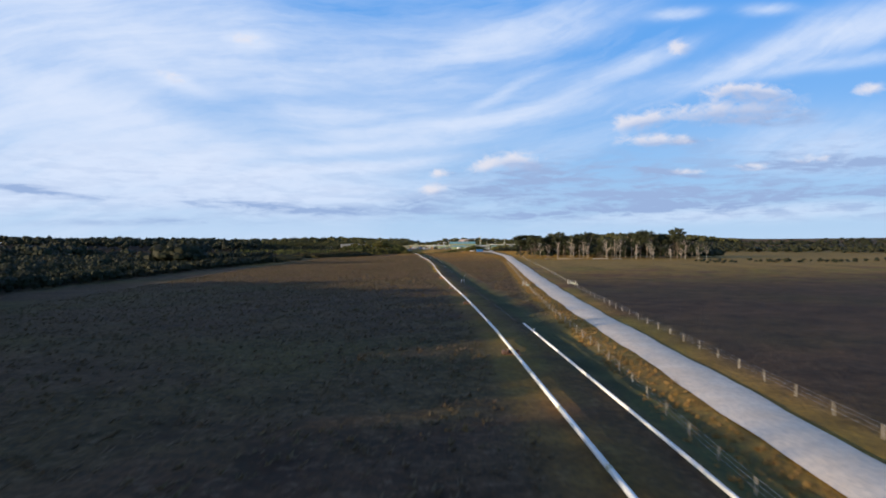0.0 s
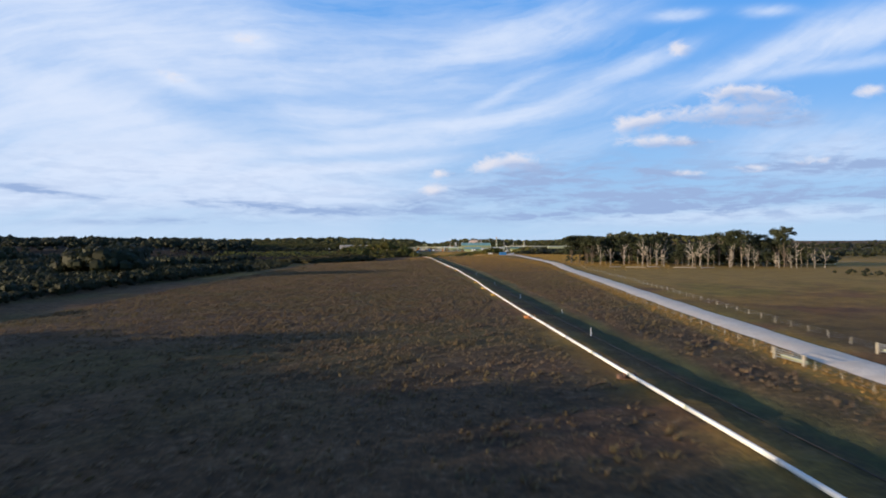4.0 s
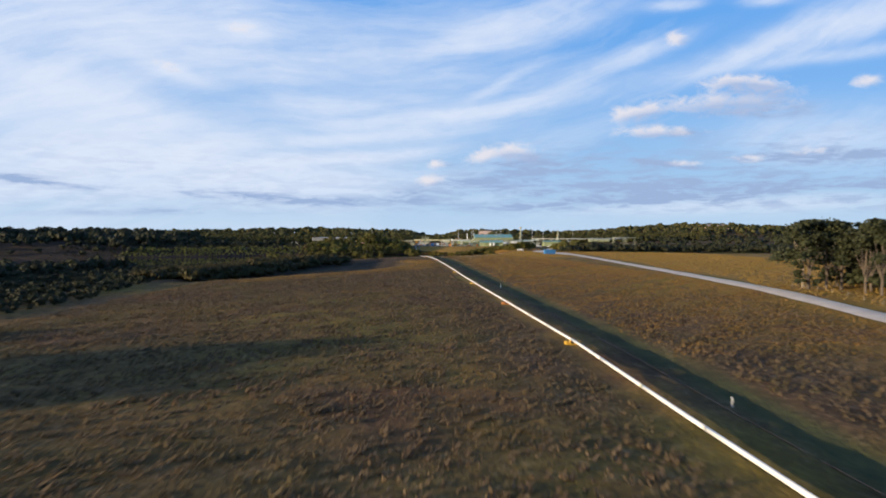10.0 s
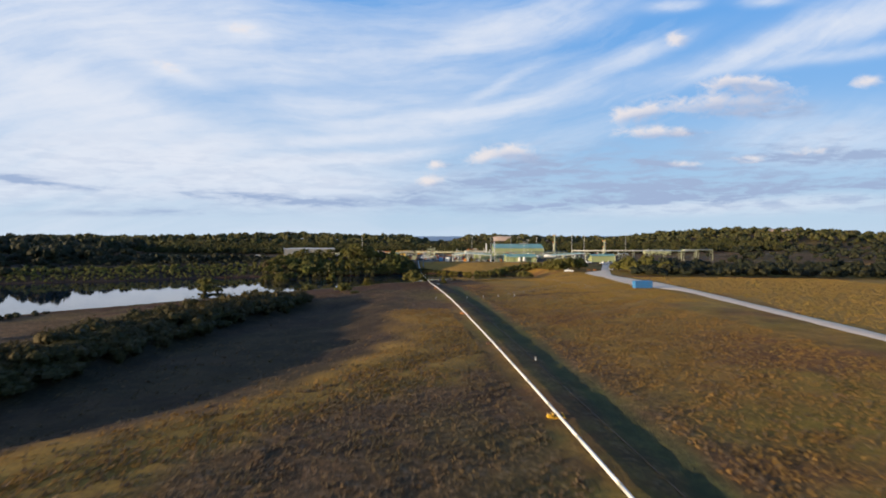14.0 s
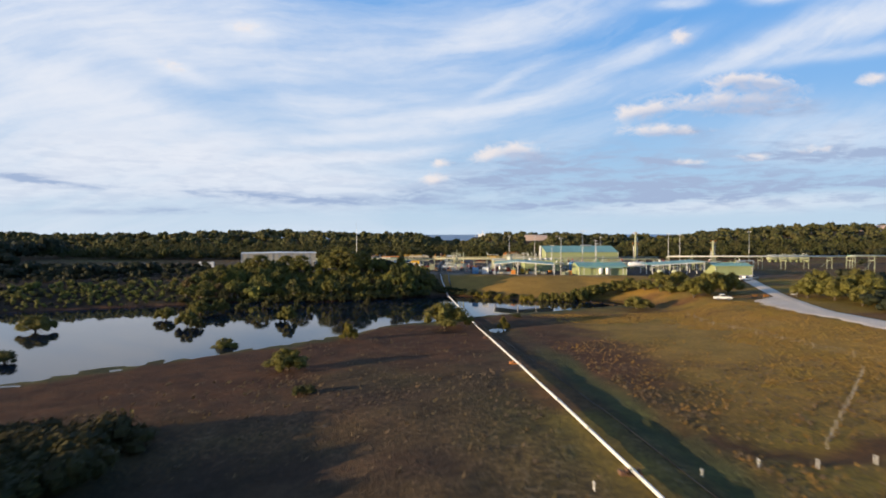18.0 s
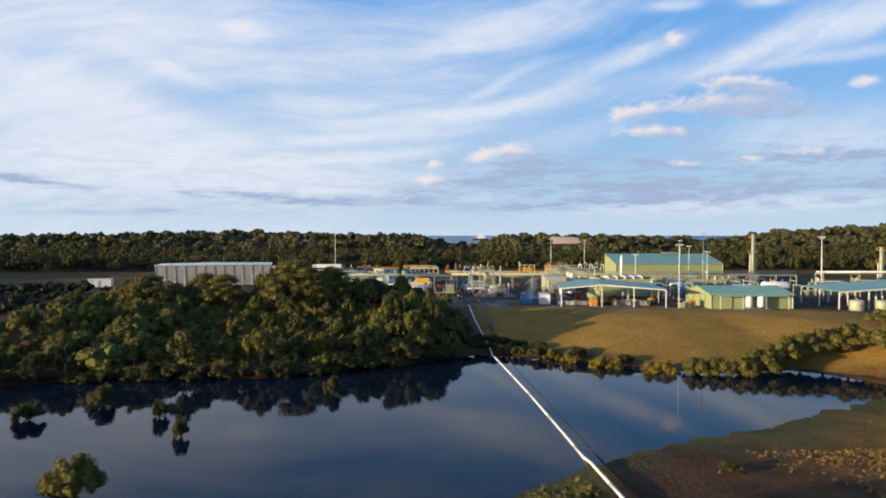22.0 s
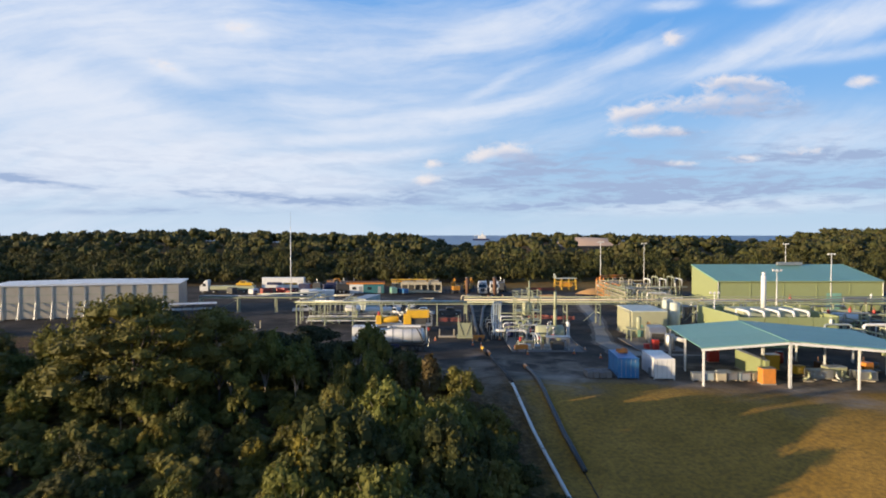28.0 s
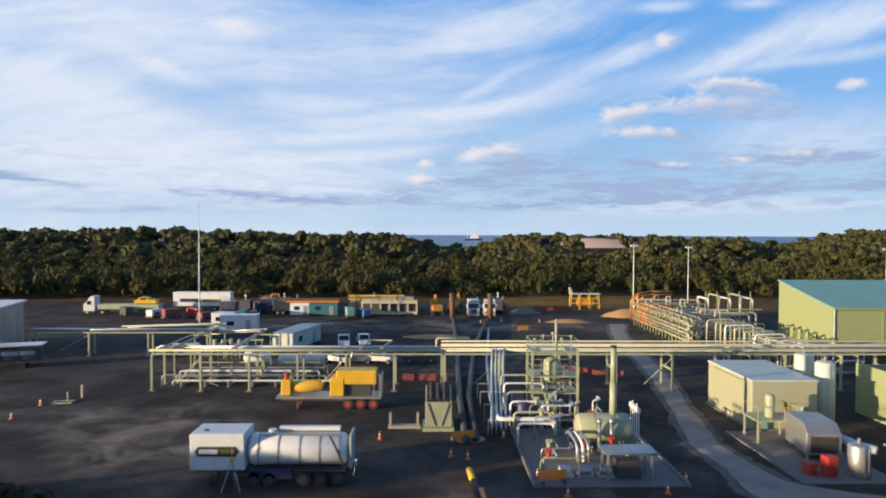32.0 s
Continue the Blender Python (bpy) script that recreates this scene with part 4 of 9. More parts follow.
# tall belt added out of view to throw shade over the first field
W3_shade = np.concatenate([woods(rw, scatter(rw, -112, -62, y0, y1, 8.0, leftk), far_kinds, a, a + 0.1, 1.0, 0.04) for y0, y1, a in ((-1000, -782, 2.74), (-782, -748, 2.5), (-748, -700, 1.85))])
# tall clump added to cast a shadow band across the field
W3_shade_clump = woods(rw, scatter(rw, -96, -74, -530, -514, 6.0, leftk), far_kinds, 1.95, 2.15, 1.0, 0.05)
W5 = woods(rw, scatter(rw, -560, -190, -760, 200, 15.5, leftk), tiny_kinds, 1.3, 2.2)
W6 = woods(rw, scatter(rw, -240, -60, -110, 75, 6.0, lambda x, y: (x < np.interp(y, [-110, 20, 60], [-78, -74, -99])) & ~in_pond(x, y, 5) & ~((x > -230) & (x < -99) & (y > 66))), far_kinds, 0.30, 0.75)
W6b = woods(rw, scatter(rw, -200, -58, -90, 10, 3.3, lambda x, y: (y > np.interp(x, FAR_X, FAR_Y) + 1) & (y < np.interp(x, FAR_X, FAR_Y) + 34)), scrub_kinds, 0.9, 1.5)
tagged(new("woodland_beside_field", quad_mesh("woodland_beside_field", np.concatenate([W3, W3b, W3_shade, W3_shade_clump, W4, W4b, W5, W6]), M_HEATH)), "low dark scrub woodland bordering the field, with tall crowns added for shade", "woodland", kind="stuff")

tagged(new("pond_bank_scrub", quad_mesh("pond_bank_scrub", W6b, M_GROVE)), "low green scrub on the pond's far bank", "scrub", kind="stuff")

rightk = lambda x, y: (x > np.interp(y, [-115, -90, -60, -20, 60], [118, 108, 118, 140, 175])) & (y > -112 + 0.02 * (x - 100))
W7 = woods(rw, scatter(rw, 105, 300, -116, -40, 6.0, rightk), far_kinds, 0.6, 0.95)
W8 = woods(rw, scatter(rw, 150, 900, -40, 260, 17, lambda x, y: ((x > 215) | (y < 0)) & (np.sin(x * 0.045) + np.sin(y * 0.06 + x * 0.02) > -1.1)), tiny_kinds, 0.6, 1.25)
W8b = woods(rw, scatter(rw, 300, 900, -140, -40, 18, lambda x, y: x > 0), tiny_kinds, 0.8, 1.3)
W9 = woods(rw, scatter(rw, 190, 420, -525, -500, 6, lambda x, y: np.sin(x * 0.2) > -0.3), far_kinds, 0.25, 0.42)
W10 = woods(rw, scatter(rw, 215, 1100, -330, -120, 20, lambda x, y: y > -330 + 0.55 * np.abs(x - 700) * 0.4 + 60 * np.sin(x * 0.01)), tiny_kinds, 0.8, 1.4)
tagged(new("woodland_beside_road", quad_mesh("woodland_beside_road", np.concatenate([W7, W8, W8b, W9, W10]), M_FARHEATH)), "dark scrub belt beyond the open paddock", "woodland", kind="stuff")

hedge_pts = scatter(rw, -85, -22, -352, -182, 3.2, lambda x, y: (np.abs(x - np.interp(y, [-352, -307, -229, -190], [-57, -47, -41, -32])) < 8.5))
tagged(new("scrub_hedge", quad_mesh("scrub_hedge", woods(rw, hedge_pts, [leaf_quads(rw, crown_lobes(rw, 6, 2.3, 2.4, 0.0), 340, 0.17, 0.8, 6, 3, 0.6, 1.3) for _ in range(4)], 1.0, 1.6), M_HEDGE)), "low scrub hedge along the field edge", "hedge", kind="stuff")

# single trees and bushes
rt = np.random.default_rng(23)


def trunk_shape(rng, h, r, limbs, R, base):
    sh = S().tube([(0, 0, -0.4), (rng.uniform(-0.2, 0.2), rng.uniform(-0.2, 0.2), h * 0.5), (rng.uniform(-0.4, 0.4), rng.uniform(-0.4, 0.4), h)], r, 7, True, r * 0.45)
    for i in range(limbs):
        t = 2 * math.pi * (i + rng.uniform(-0.3, 0.3)) / limbs
        z0 = base * rng.uniform(0.5, 0.95)
        q = R * rng.uniform(0.5, 0.8)
        sh.tube([(0, 0, z0), (q * 0.5 * math.cos(t), q * 0.5 * math.sin(t), z0 + (h - z0) * 0.5), (q * math.cos(t), q * math.sin(t), h * rng.uniform(0.85, 1.05))], r * 0.5, 5, True, r * 0.12)
    return sh


grove_crowns, grove_trunks = [], []
for i in range(6):
    h = 5.2
    grove_crowns.append(quad_mesh("crown", leaf_quads(rt, tuft_lobes(rt, 30, 2.4, h, 1.5), 2100, 0.14, 0.78, 5, 3, 0.7, 1.25), (M_LEAFG, M_GROVE, M_OLIVE, M_GROVE, M_LEAFB, M_LEAFY)[i]))
    grove_trunks.append(trunk_shape(rt, 4.4, 0.11, 7, 2.2, 1.2).mesh("trunk", M_PAPER))


def tree(name, x, y, crown, trunk, s, sz, label, group="", z=None):
    e = thing(name, x, y, gz(x, y) if z is None else z, rt.uniform(0, 360), label, "tree", group)
    e.scale = (s, s, sz)
    part("trunk", trunk, M_BARK, e)
    part("crown", crown, M_LEAF, e)
    return e


labels = ["dull green paperbark shrub tree by the pond", "olive scrub tree in the pond grove", "olive scrub tree in the pond grove", "dull green paperbark shrub tree by the pond", "bronze leaved shrub in the grove", "yellow flowering wattle in the grove"]
grove_edge = lambda x: np.interp(x, [-104, -70, -45, -30, -20, -10, -6, 3], [48, 30, 23, 27, 29, 27, 25, 14])
grove = scatter(rt, -80, 3, -42, 62, 4.45, lambda x, y: (y > np.interp(x, FAR_X, FAR_Y) + 1.0) & (y < grove_edge(x) - 1) & (x < np.interp(y, [-20, 0, 30], [-4, 1.5, 2.5])))
for x, y in grove:
    front = y < 13 and -54 < x < -15 and y > np.interp(x, FAR_X, FAR_Y) + 7
    k = int(rt.choice(6, p=[0.24, 0.20, 0.20, 0.16, 0.05, 0.15] if front else [0.26, 0.26, 0.24, 0.16, 0.05, 0.03]))
    g = gz(x, y)
    mid = math.exp(-((x + 26) / 26) ** 2) * min(max((y + 22) / 30, 0.15), 1)
    s = rt.uniform(0.72, 1.18) * (0.8 if k >= 4 else 1) * (1 + 0.15 * mid) * (0.64 if front else 1.0) * (0.8 if -28 < x and y > 2 else 1.25 if x > -15 else 1.0)
    tree("shrub_tree", x, y, grove_crowns[k], grove_trunks[k], s, s * (0.95 + 0.45 * mid) * rt.uniform(0.8, 1.25) * (0.8 if front else 1.0), labels[k], "trees of the pond grove")

# low shrubs between the grove's trees
shrub_kinds = [leaf_quads(rt, crown_lobes(rt, 4, 1.5, 1.9, 0.0), 170, 0.17, 0.8, 6, 3, 0.5) for _ in range(4)]
low = scatter(rt, -62, 4, -38, 34, 2.5, lambda x, y: (y > np.interp(x, FAR_X, FAR_Y) + 0.5) & (y < grove_edge(x)) & (x < np.interp(y, [-20, 0, 30], [0, 2.5, 2.5])))
tagged(new("grove_undergrowth", quad_mesh("grove_undergrowth", woods(rt, low, shrub_kinds, 0.7, 1.5), M_OLIVE)), "low olive shrubs filling the pond grove", "undergrowth", kind="stuff")

# tall trees over the grove
big_lobes = []
for k in range(44):
    t, q = 2.4 * k + rt.uniform(-0.3, 0.3), 6.6 * math.sqrt((k + 0.5) / 44)
    zc = 10.6 - 0.150 * q * q + rt.uniform(-0.7, 0.5) - (1.8 if k % 5 == 4 else 0)
    rr = rt.uniform(1.1, 1.75)
    big_lobes.append(((q * math.cos(t), q * math.sin(t), zc), (rr, rr, rr * rt.uniform(0.42, 0.62))))
big_crown = quad_mesh("crown", leaf_quads(rt, big_lobes, 7500, 0.17, 0.72, 6, 3, 0.7, 1.3), M_OLIVE)
big_trunk = trunk_shape(rt, 9.0, 0.18, 9, 5.6, 3.6).mesh("trunk", M_BARK)
for x, y, s, sz, l in ((-33.5, 11.0, 1.10, 1.08, "tall spreading olive tree with pale limbs"), (-26.5, 15.0, 0.72, 0.92, "tall olive tree leaning beside a taller one"), (-51.0, 12.0, 0.72, 0.78, "spreading olive tree above the grove"), (-66.0, 8.0, 0.8, 0.80, "spreading olive tree above the grove"), (-60.0, 26.0, 0.7, 0.72, "spreading olive tree above the grove")):
    tree("tree", x, y, big_crown, big_trunk, s, sz, l, "tall trees of the grove")
flat_crown = quad_mesh("crown", leaf_quads(rt, [((rt.uniform(-2.4, 2.6), rt.uniform(-1.8, 1.8), rt.uniform(4.4, 6.6)), (rt.uniform(0.8, 1.5), rt.uniform(0.8, 1.3), rt.uniform(0.35, 0.6))) for _ in range(11)], 2400, 0.2, 0.7, 7, 4, 0.75, 1.35), M_GUM)
flat_trunk = trunk_shape(rt, 5.4, 0.17, 5, 2.2, 3.0).mesh("trunk", M_BARK)
for x, y, s in ((-18.6, 28, 0.92), (-13.5, 27, 0.74), (-21.5, 22, 0.9), (-9.6, 23, 0.7), (-25.5, 29, 0.8), (-30.0, 22, 1.15), (-36.5, 21, 1.3), (-16.0, 20, 0.8), (-32.5, 27, 0.9)):
    tree("tree", x, y, flat_crown, flat_trunk, s, s, "dark flat topped tree against the yard", "dark trees at the yard edge")
cone_crown = quad_mesh("crown", leaf_quads(rt, [((0, 0, 3.0), (1.3, 1.3, 2.6)), ((0.2, 0.1, 5.0), (0.8, 0.8, 1.6)), ((-0.4, -0.2, 1.6), (1.4, 1.4, 1.4))], 1500, 0.24, 0.7), M_LEAFB)
tree("banksia_tree", -4.6, 15.0, cone_crown, grove_trunks[1], 1.0, 1.0, "upright greyish bronze banksia tree")
tree("banksia_tree", -7.5, 16.5, cone_crown, grove_trunks[1], 0.7, 0.8, "small upright greyish bronze banksia tree")

# bushes
round_bush = quad_mesh("foliage", leaf_quads(rt, tuft_lobes(rt, 20, 1.05, 1.75, 0.0), 1900, 0.075, 0.78, 6, 3, 0.7, 1.25), M_LEAFY)
round_bush_g = quad_mesh("foliage", leaf_quads(rt, tuft_lobes(rt, 18, 1.1, 1.7, 0.0), 1800, 0.075, 0.76, 6, 3, 0.7, 1.3), M_LEAF)
big_bush = quad_mesh("foliage", leaf_quads(rt, tuft_lobes(rt, 34, 1.05, 1.75, 0.1), 4200, 0.05, 0.78, 6, 3, 0.7, 1.2), M_OLIVE)
bush_stem = S().tube([(0, 0, -0.3), (0.05, 0, 0.8)], 0.06, 6).tube([(0, 0, 0.1), (0.4, 0.2, 0.9)], 0.035, 5).tube([(0, 0, 0.1), (-0.4, -0.1, 0.8)], 0.035, 5).mesh("stem", M_BARK)


def bush(x, y, r, h, me, label, group, z=None):
    e = thing("bush", x, y, gz(x, y) - 0.1 if z is None else z, rt.uniform(0, 360), label, "bush", group)
    e.scale = (r, r, h)
    part("stem", bush_stem, M_BARK, e)
    part("foliage", big_bush if r >= 2.2 else me, M_LEAF, e)


for x, y, r, h, k in ((6.6, -93.0, 5.4, 3.5, 1), (-19.0, -143.0, 3.0, 2.0, 1), (-38.4, -115.2, 2.3, 1.6, 0), (-13.8, -109.5, 1.7, 2.2, 1), (20.6, -93.6, 1.3, 1.9, 1), (63.8, -54.0, 4.0, 2.2, 1), (-12.0, -163, 1.5, 0.9, 0), (-55, -185, 2.0, 1.2, 0), (26, -72, 1.0, 0.7, 0)):
    bush(x, y, r, h, round_bush if k else round_bush_g, "rounded yellow green bush on the pond bank" if k else "dark green bush on the pond bank", "bushes on the pond bank")
for x, y, r, h, k in ((16.3, -12.4, 1.7, 1.4, 0), (18.6, -13.6, 1.5, 1.3, 1), (21.5, -16.4, 1.6, 1.5, 1), (25.8, -20.4, 1.8, 1.5, 1), (28.2, -21.4, 1.4, 1.3, 1), (33.9, -24.6, 1.8, 1.4, 1), (36.2, -25.6, 1.6, 1.5, 1), (40.5, -26.5, 2.2, 1.9, 1), (43.8, -26.9, 2.2, 1.9, 1), (47.5, -27.6, 2.4, 2.1, 1), (52, -25, 3.2, 2.4, 0), (57, -22, 3.4, 2.5, 1), (62, -19, 3.4, 2.5, 0), (67, -17.5, 3.4, 2.4, 1), (72, -17, 3.4, 2.5, 0), (13.0, -10.5, 1.5, 1.1, 0), (10.3, -9.3, 1.2, 0.9, 0), (76, -22, 3.4, 2.2, 1), (82, -26, 3.6, 2.6, 1), (88, -20, 3.5, 2.6, 0), (80, -36, 3, 2.0, 0), (94, -30, 3.6, 2.8, 0), (100, -22, 3.4, 2.6, 1), (92, -10, 3.2, 2.2, 0), (86, -6, 3.0, 2.0, 1), (31, -19, 1.4, 1.0, 0), (23.5, -13.5, 1.4, 1.1, 0)):
    bush(x, y, r, h, round_bush if k else round_bush_g, "yellow green bush below the lawn" if k else "dark green bush below the lawn", "bushes below the lawn")
for x, y, r, h in ((-57.5, -86.5, 2.6, 2.4), (-54.6, -88, 1.6, 1.7), (-34.4, -78.2, 2.2, 2.5), (-36.6, -77, 1.4, 1.6), (-32.2, -60, 0.8, 1.6), (-48.3, -46, 1.4, 2.0), (-58.5, -59.5, 2.8, 2.4), (-54, -53, 1.7, 1.7), (-63, -63, 3.0, 2.4), (-78, -131, 2.4, 2.0), (-72.5, -132, 2.0, 1.6), (-18.0, -40.0, 1.0, 1.9), (-38, -52, 1.0, 1.7), (-68, -74, 2.6, 2.0), (-90, -95, 4.0, 2.3)):
    bush(x, y, r, h, round_bush_g, "half drowned paperbark bush standing in the pond", "bushes standing in the pond", WATER_Z - 0.25)

for x, y, r in ((-36, -14, 1.3), (-30, -8, 1.1), (-25, -16, 1.4), (-22, -6, 1.2), (-17, -11, 1.0), (-42, -9, 1.5), (-47, -17, 1.2), (-13, -3, 1.1), (-33, -20, 1.0), (-9, 4, 1.3), (-19, 1, 1.1), (-28, 1.5, 1.2), (-5, 9, 1.5), (-2.5, 13, 1.3)):
    bush(x, y, r, r * 1.5, round_bush, "bright yellow green shrub in the grove", "yellow green shrubs of the grove")

for x, y, r, h in ((82, -51, 3.6, 2.6), (88, -49, 4.0, 3.0), (94.5, -46, 3.6, 2.8), (113, -57, 3.4, 2.4), (118, -62, 4.2, 2.8), (125, -69, 4.4, 2.8), (117, -76, 3.2, 2.2), (128, -58, 4.8, 3.6), (121, -48, 4.0, 3.2), (131, -78, 4.4, 2.6)):
    bush(x, y, r * 1.15, h * 1.35, round_bush, "large olive bush beside the plant entrance road", "bushes beside the entrance road")

# gum trees and dead trunks in the paddock
def gum_lobes(rng, h, R, n):
    """loose tiers of foliage up the limbs, denser at the top"""
    res = []
    for i in range(n):
        t, q = rng.uniform(0, 6.28), R * rng.uniform(0.1, 1.15)
        z = h * (1.0 - 0.50 * rng.uniform(0, 1) ** 1.3 - 0.12 * q / R)
        r = R * rng.uniform(0.14, 0.32)
        res.append(((q * math.cos(t), q * math.sin(t), z), (r * rng.uniform(0.8, 1.4), r, r * rng.uniform(0.5, 0.9))))
    return res


gum_crowns = [quad_mesh("crown", leaf_quads(rt, gum_lobes(rt, h, R, n), 1900, 0.30, 0.6, 6, 3, 0.8, 1.5), M_GUM) for h, R, n in ((15.5, 4.4, 26), (14.0, 3.6, 20), (16.0, 4.0, 24), (13.0, 4.8, 28))]
gum_low = [quad_mesh("crown", leaf_quads(rt, [((c[0], c[1], c[2] * f), r) for (c, r) in gum_lobes(rt, 10.0, 3.9, 16) for f in (rt.uniform(0.3, 1.0),)], 2000, 0.42, 0.66, 7, 4, 0.7), M_GUM) for _ in range(3)]
gum_trunk = trunk_shape(rt, 13.6, 0.15, 8, 3.8, 6.5).mesh("trunk", M_PAPER)
gum_trunk_b = trunk_shape(rt, 9.0, 0.24, 6, 3.0, 4.0).mesh("trunk", M_BARK)


def dead_shape(rng, h):
    x = rng.uniform(-0.6, 0.6)
    sh = S().tube([(0, 0, -0.4), (x * 0.3, 0, h * 0.3), (x, rng.uniform(-0.4, 0.4), h * 0.62), (x * 1.5, 0, h)], 0.15, 8, True, 0.04)
    for i in range(11):
        t = rng.uniform(0, 6.28)
        z0 = h * rng.uniform(0.28, 0.85)
        q = h * rng.uniform(0.10, 0.28)
        x0 = x * (z0 / h)
        e = (x0 + q * math.cos(t), q * math.sin(t), z0 + q * rng.uniform(0.7, 1.4))
        sh.tube([(x0, 0, z0), (x0 + q * 0.6 * math.cos(t), q * 0.6 * math.sin(t), z0 + q * 0.4), e], 0.085, 6, True, 0.025)
        sh.tube([(x0 + q * 0.6 * math.cos(t), q * 0.6 * math.sin(t), z0 + q * 0.4), (e[0] + rng.uniform(-0.8, 0.8), e[1] + rng.uniform(-0.8, 0.8), e[2] - rng.uniform(0, 0.6))], 0.06, 5, True, 0.02)
    return sh.mesh("dead_tree", M_DEADWOOD)


dead_kinds = [dead_shape(rt, h) for h in (12.5, 11.0, 13.0, 9.0)]
for i in range(88):
    u = i / 87
    x, base = 104.5 + 112 * u + rt.uniform(-2, 2), -421 - 16 * u
    kind = i % 8
    if kind in (0, 3, 5, 7) or i in (1, 2):
        y = base + rt.uniform(-6, 12)
        s = rt.uniform(1.0, 1.25) if i < 10 else rt.choice([0.6, 0.75, 0.9, 1.05, 1.2]) * rt.uniform(0.95, 1.05)
        tree("gum_tree", x, y, gum_crowns[int(rt.integers(4))], gum_trunk if rt.random() < 0.45 else gum_trunk_b, s, s * rt.uniform(0.85, 1.1), "tall gum tree with a thin bare trunk", "gum trees in the paddock")
    elif kind in (1, 6):
        y = base + rt.uniform(8, 20)
        x = max(x, 110 + 0.7 * (y + 412))
        s = rt.uniform(0.6, 0.95)
        tree("gum_tree", x, y, gum_low[int(rt.integers(3))], gum_trunk_b, s * 1.25, s, "dense dark gum tree in the clump", "gum trees in the paddock")
    else:
        y = base - 6 - rt.uniform(0, 16)
        ob = new("dead_tree", dead_kinds[int(rt.integers(4))])
        q = rt.uniform(0.6, 1.05)
        ob.matrix_basis = pose(x + 4, y, gz(x + 4, y), 0, 0, rt.uniform(0, 360)) @ Matrix.Diagonal((q, q, q, 1))
        tagged(ob, "bleached leafless dead tree standing in the paddock", "tree", "dead trees in the paddock")
tree("gum_tree", 103.0, -414, gum_low[0], gum_trunk_b, 0.7, 0.55, "low dense dark gum at the clump's end", "gum trees in the paddock")
under = scatter(rt, 110, 240, -418, -380, 4.6, lambda x, y: (rt.uniform(0, 1, x.shape) < 0.8) & (x > 114 + 0.7 * (y + 412)))
tagged(new("clump_understorey", quad_mesh("clump_understorey", woods(rt, under, far_kinds, 0.5, 1.3), M_GUM)), "dark undergrowth behind the gum trees", "undergrowth", kind="stuff")
for x, y, a, l in ((118, -447, 20, 7), (127, -449, -15, 9), (137, -446, 8, 6), (150, -450, -8, 10), (160, -452, 15, 7)):
    lg = S().tube([(-l / 2, 0, 0.22), (0, 0.1, 0.3), (l / 2, 0, 0.2)], 0.22, 8, True, 0.12).tube([(0, 0, 0.3), (0.7, 0.6, 1.0)], 0.08, 5, True, 0.03)
    ob = part("fallen_log", lg, M_DEADWOOD)
    ob.matrix_basis = pose(x, y, gz(x, y), 0, 0, a)
    tagged(ob, "bleached fallen log on the grass", "log", "fallen logs under the gum trees")

# tussock grass over the field
rgn = np.random.default_rng(3)
def tussocks(rng, n, x0, x1, y0, y1, keep, h0, h1, wide=1.0):
    """arching blades in loose tufts, leaning with the wind"""
    X, Y = rng.uniform(x0, x1, n), rng.uniform(y0, y1, n)
    k = keep(X, Y)
    X, Y = X[k], Y[k]
    Z = ground_z(X, Y) - 0.04
    m, nb = len(X), 5
    t = rng.uniform(0, 2 * np.pi, (m, nb))
    h = rng.uniform(h0, h1, (m, 1)) * rng.uniform(0.6, 1.1, (m, nb))
    q = rng.uniform(0.02, 0.5, (m, nb)) * h * wide
    bx, by = X[:, None] + q * np.cos(t), Y[:, None] + q * np.sin(t)
    w = rng.uniform(0.07, 0.16, (m, nb)) * (h / 0.34)
    lx, ly = np.cos(t) * h * 0.6 * wide + 0.22, np.sin(t) * h * 0.6 * wide + 0.10
    p0 = np.stack([bx - w * np.sin(t), by + w * np.cos(t), Z[:, None] + 0 * bx], -1)
    p1 = np.stack([bx + w * np.sin(t), by - w * np.cos(t), Z[:, None] + 0 * bx], -1)
    p2 = np.stack([bx + lx, by + ly, Z[:, None] + h], -1)
    return np.stack([p0, p1, p2], 2).reshape(-1, 3, 3)


def clumpy(x, y):
    return np.sin(x * 0.35 + 1.7 * np.sin(y * 0.11)) + np.sin(y * 0.27 + x * 0.13) + np.sin(x * 0.09 - y * 0.05) > rgn.uniform(-4.2, 1.0, x.shape)


off_ditch = lambda x, y: (wheel_track(x, y, 3.4, 1.0) < 0.3) & ((x < pipe_x(y) + 12) | (rgn.uniform(0, 1, x.shape) > 0.75 * smooth01((y + 480) / 120))) & (np.abs(x - pipe_x(y)) > 2.5) & (rgn.uniform(0, 1, x.shape) < 0.35 + 0.65 * smooth01((y + 725 + 25 * np.sin(x * 0.07)) / 120)) & ((x < pipe_x(y)) | (x > pipe_x(y) + 10.5)) & (x < road_x(y) - 4.5)
shore = lambda x, y: np.interp(x, NEAR_X, NEAR_Y) - y > 24 + 8 * np.sin(x * 0.13)
T1 = tussocks(rgn, 200000, -40, 100, -850, -150, lambda x, y: off_ditch(x, y) & shore(x, y) & ((x > np.interp(y, BASIN_Y, BASIN_X) + 4) | (y < -360) | (y > -172) | (rgn.uniform(0, 1, x.shape) < 0.12)) & ((y < -262) | (x > pipe_x(y)) | (rgn.uniform(0, 1, x.shape) < 0.09)) & (x < pipe_x(y) + 45) & (x > pipe_x(y) - 85), 0.16, 0.46, 1.3)
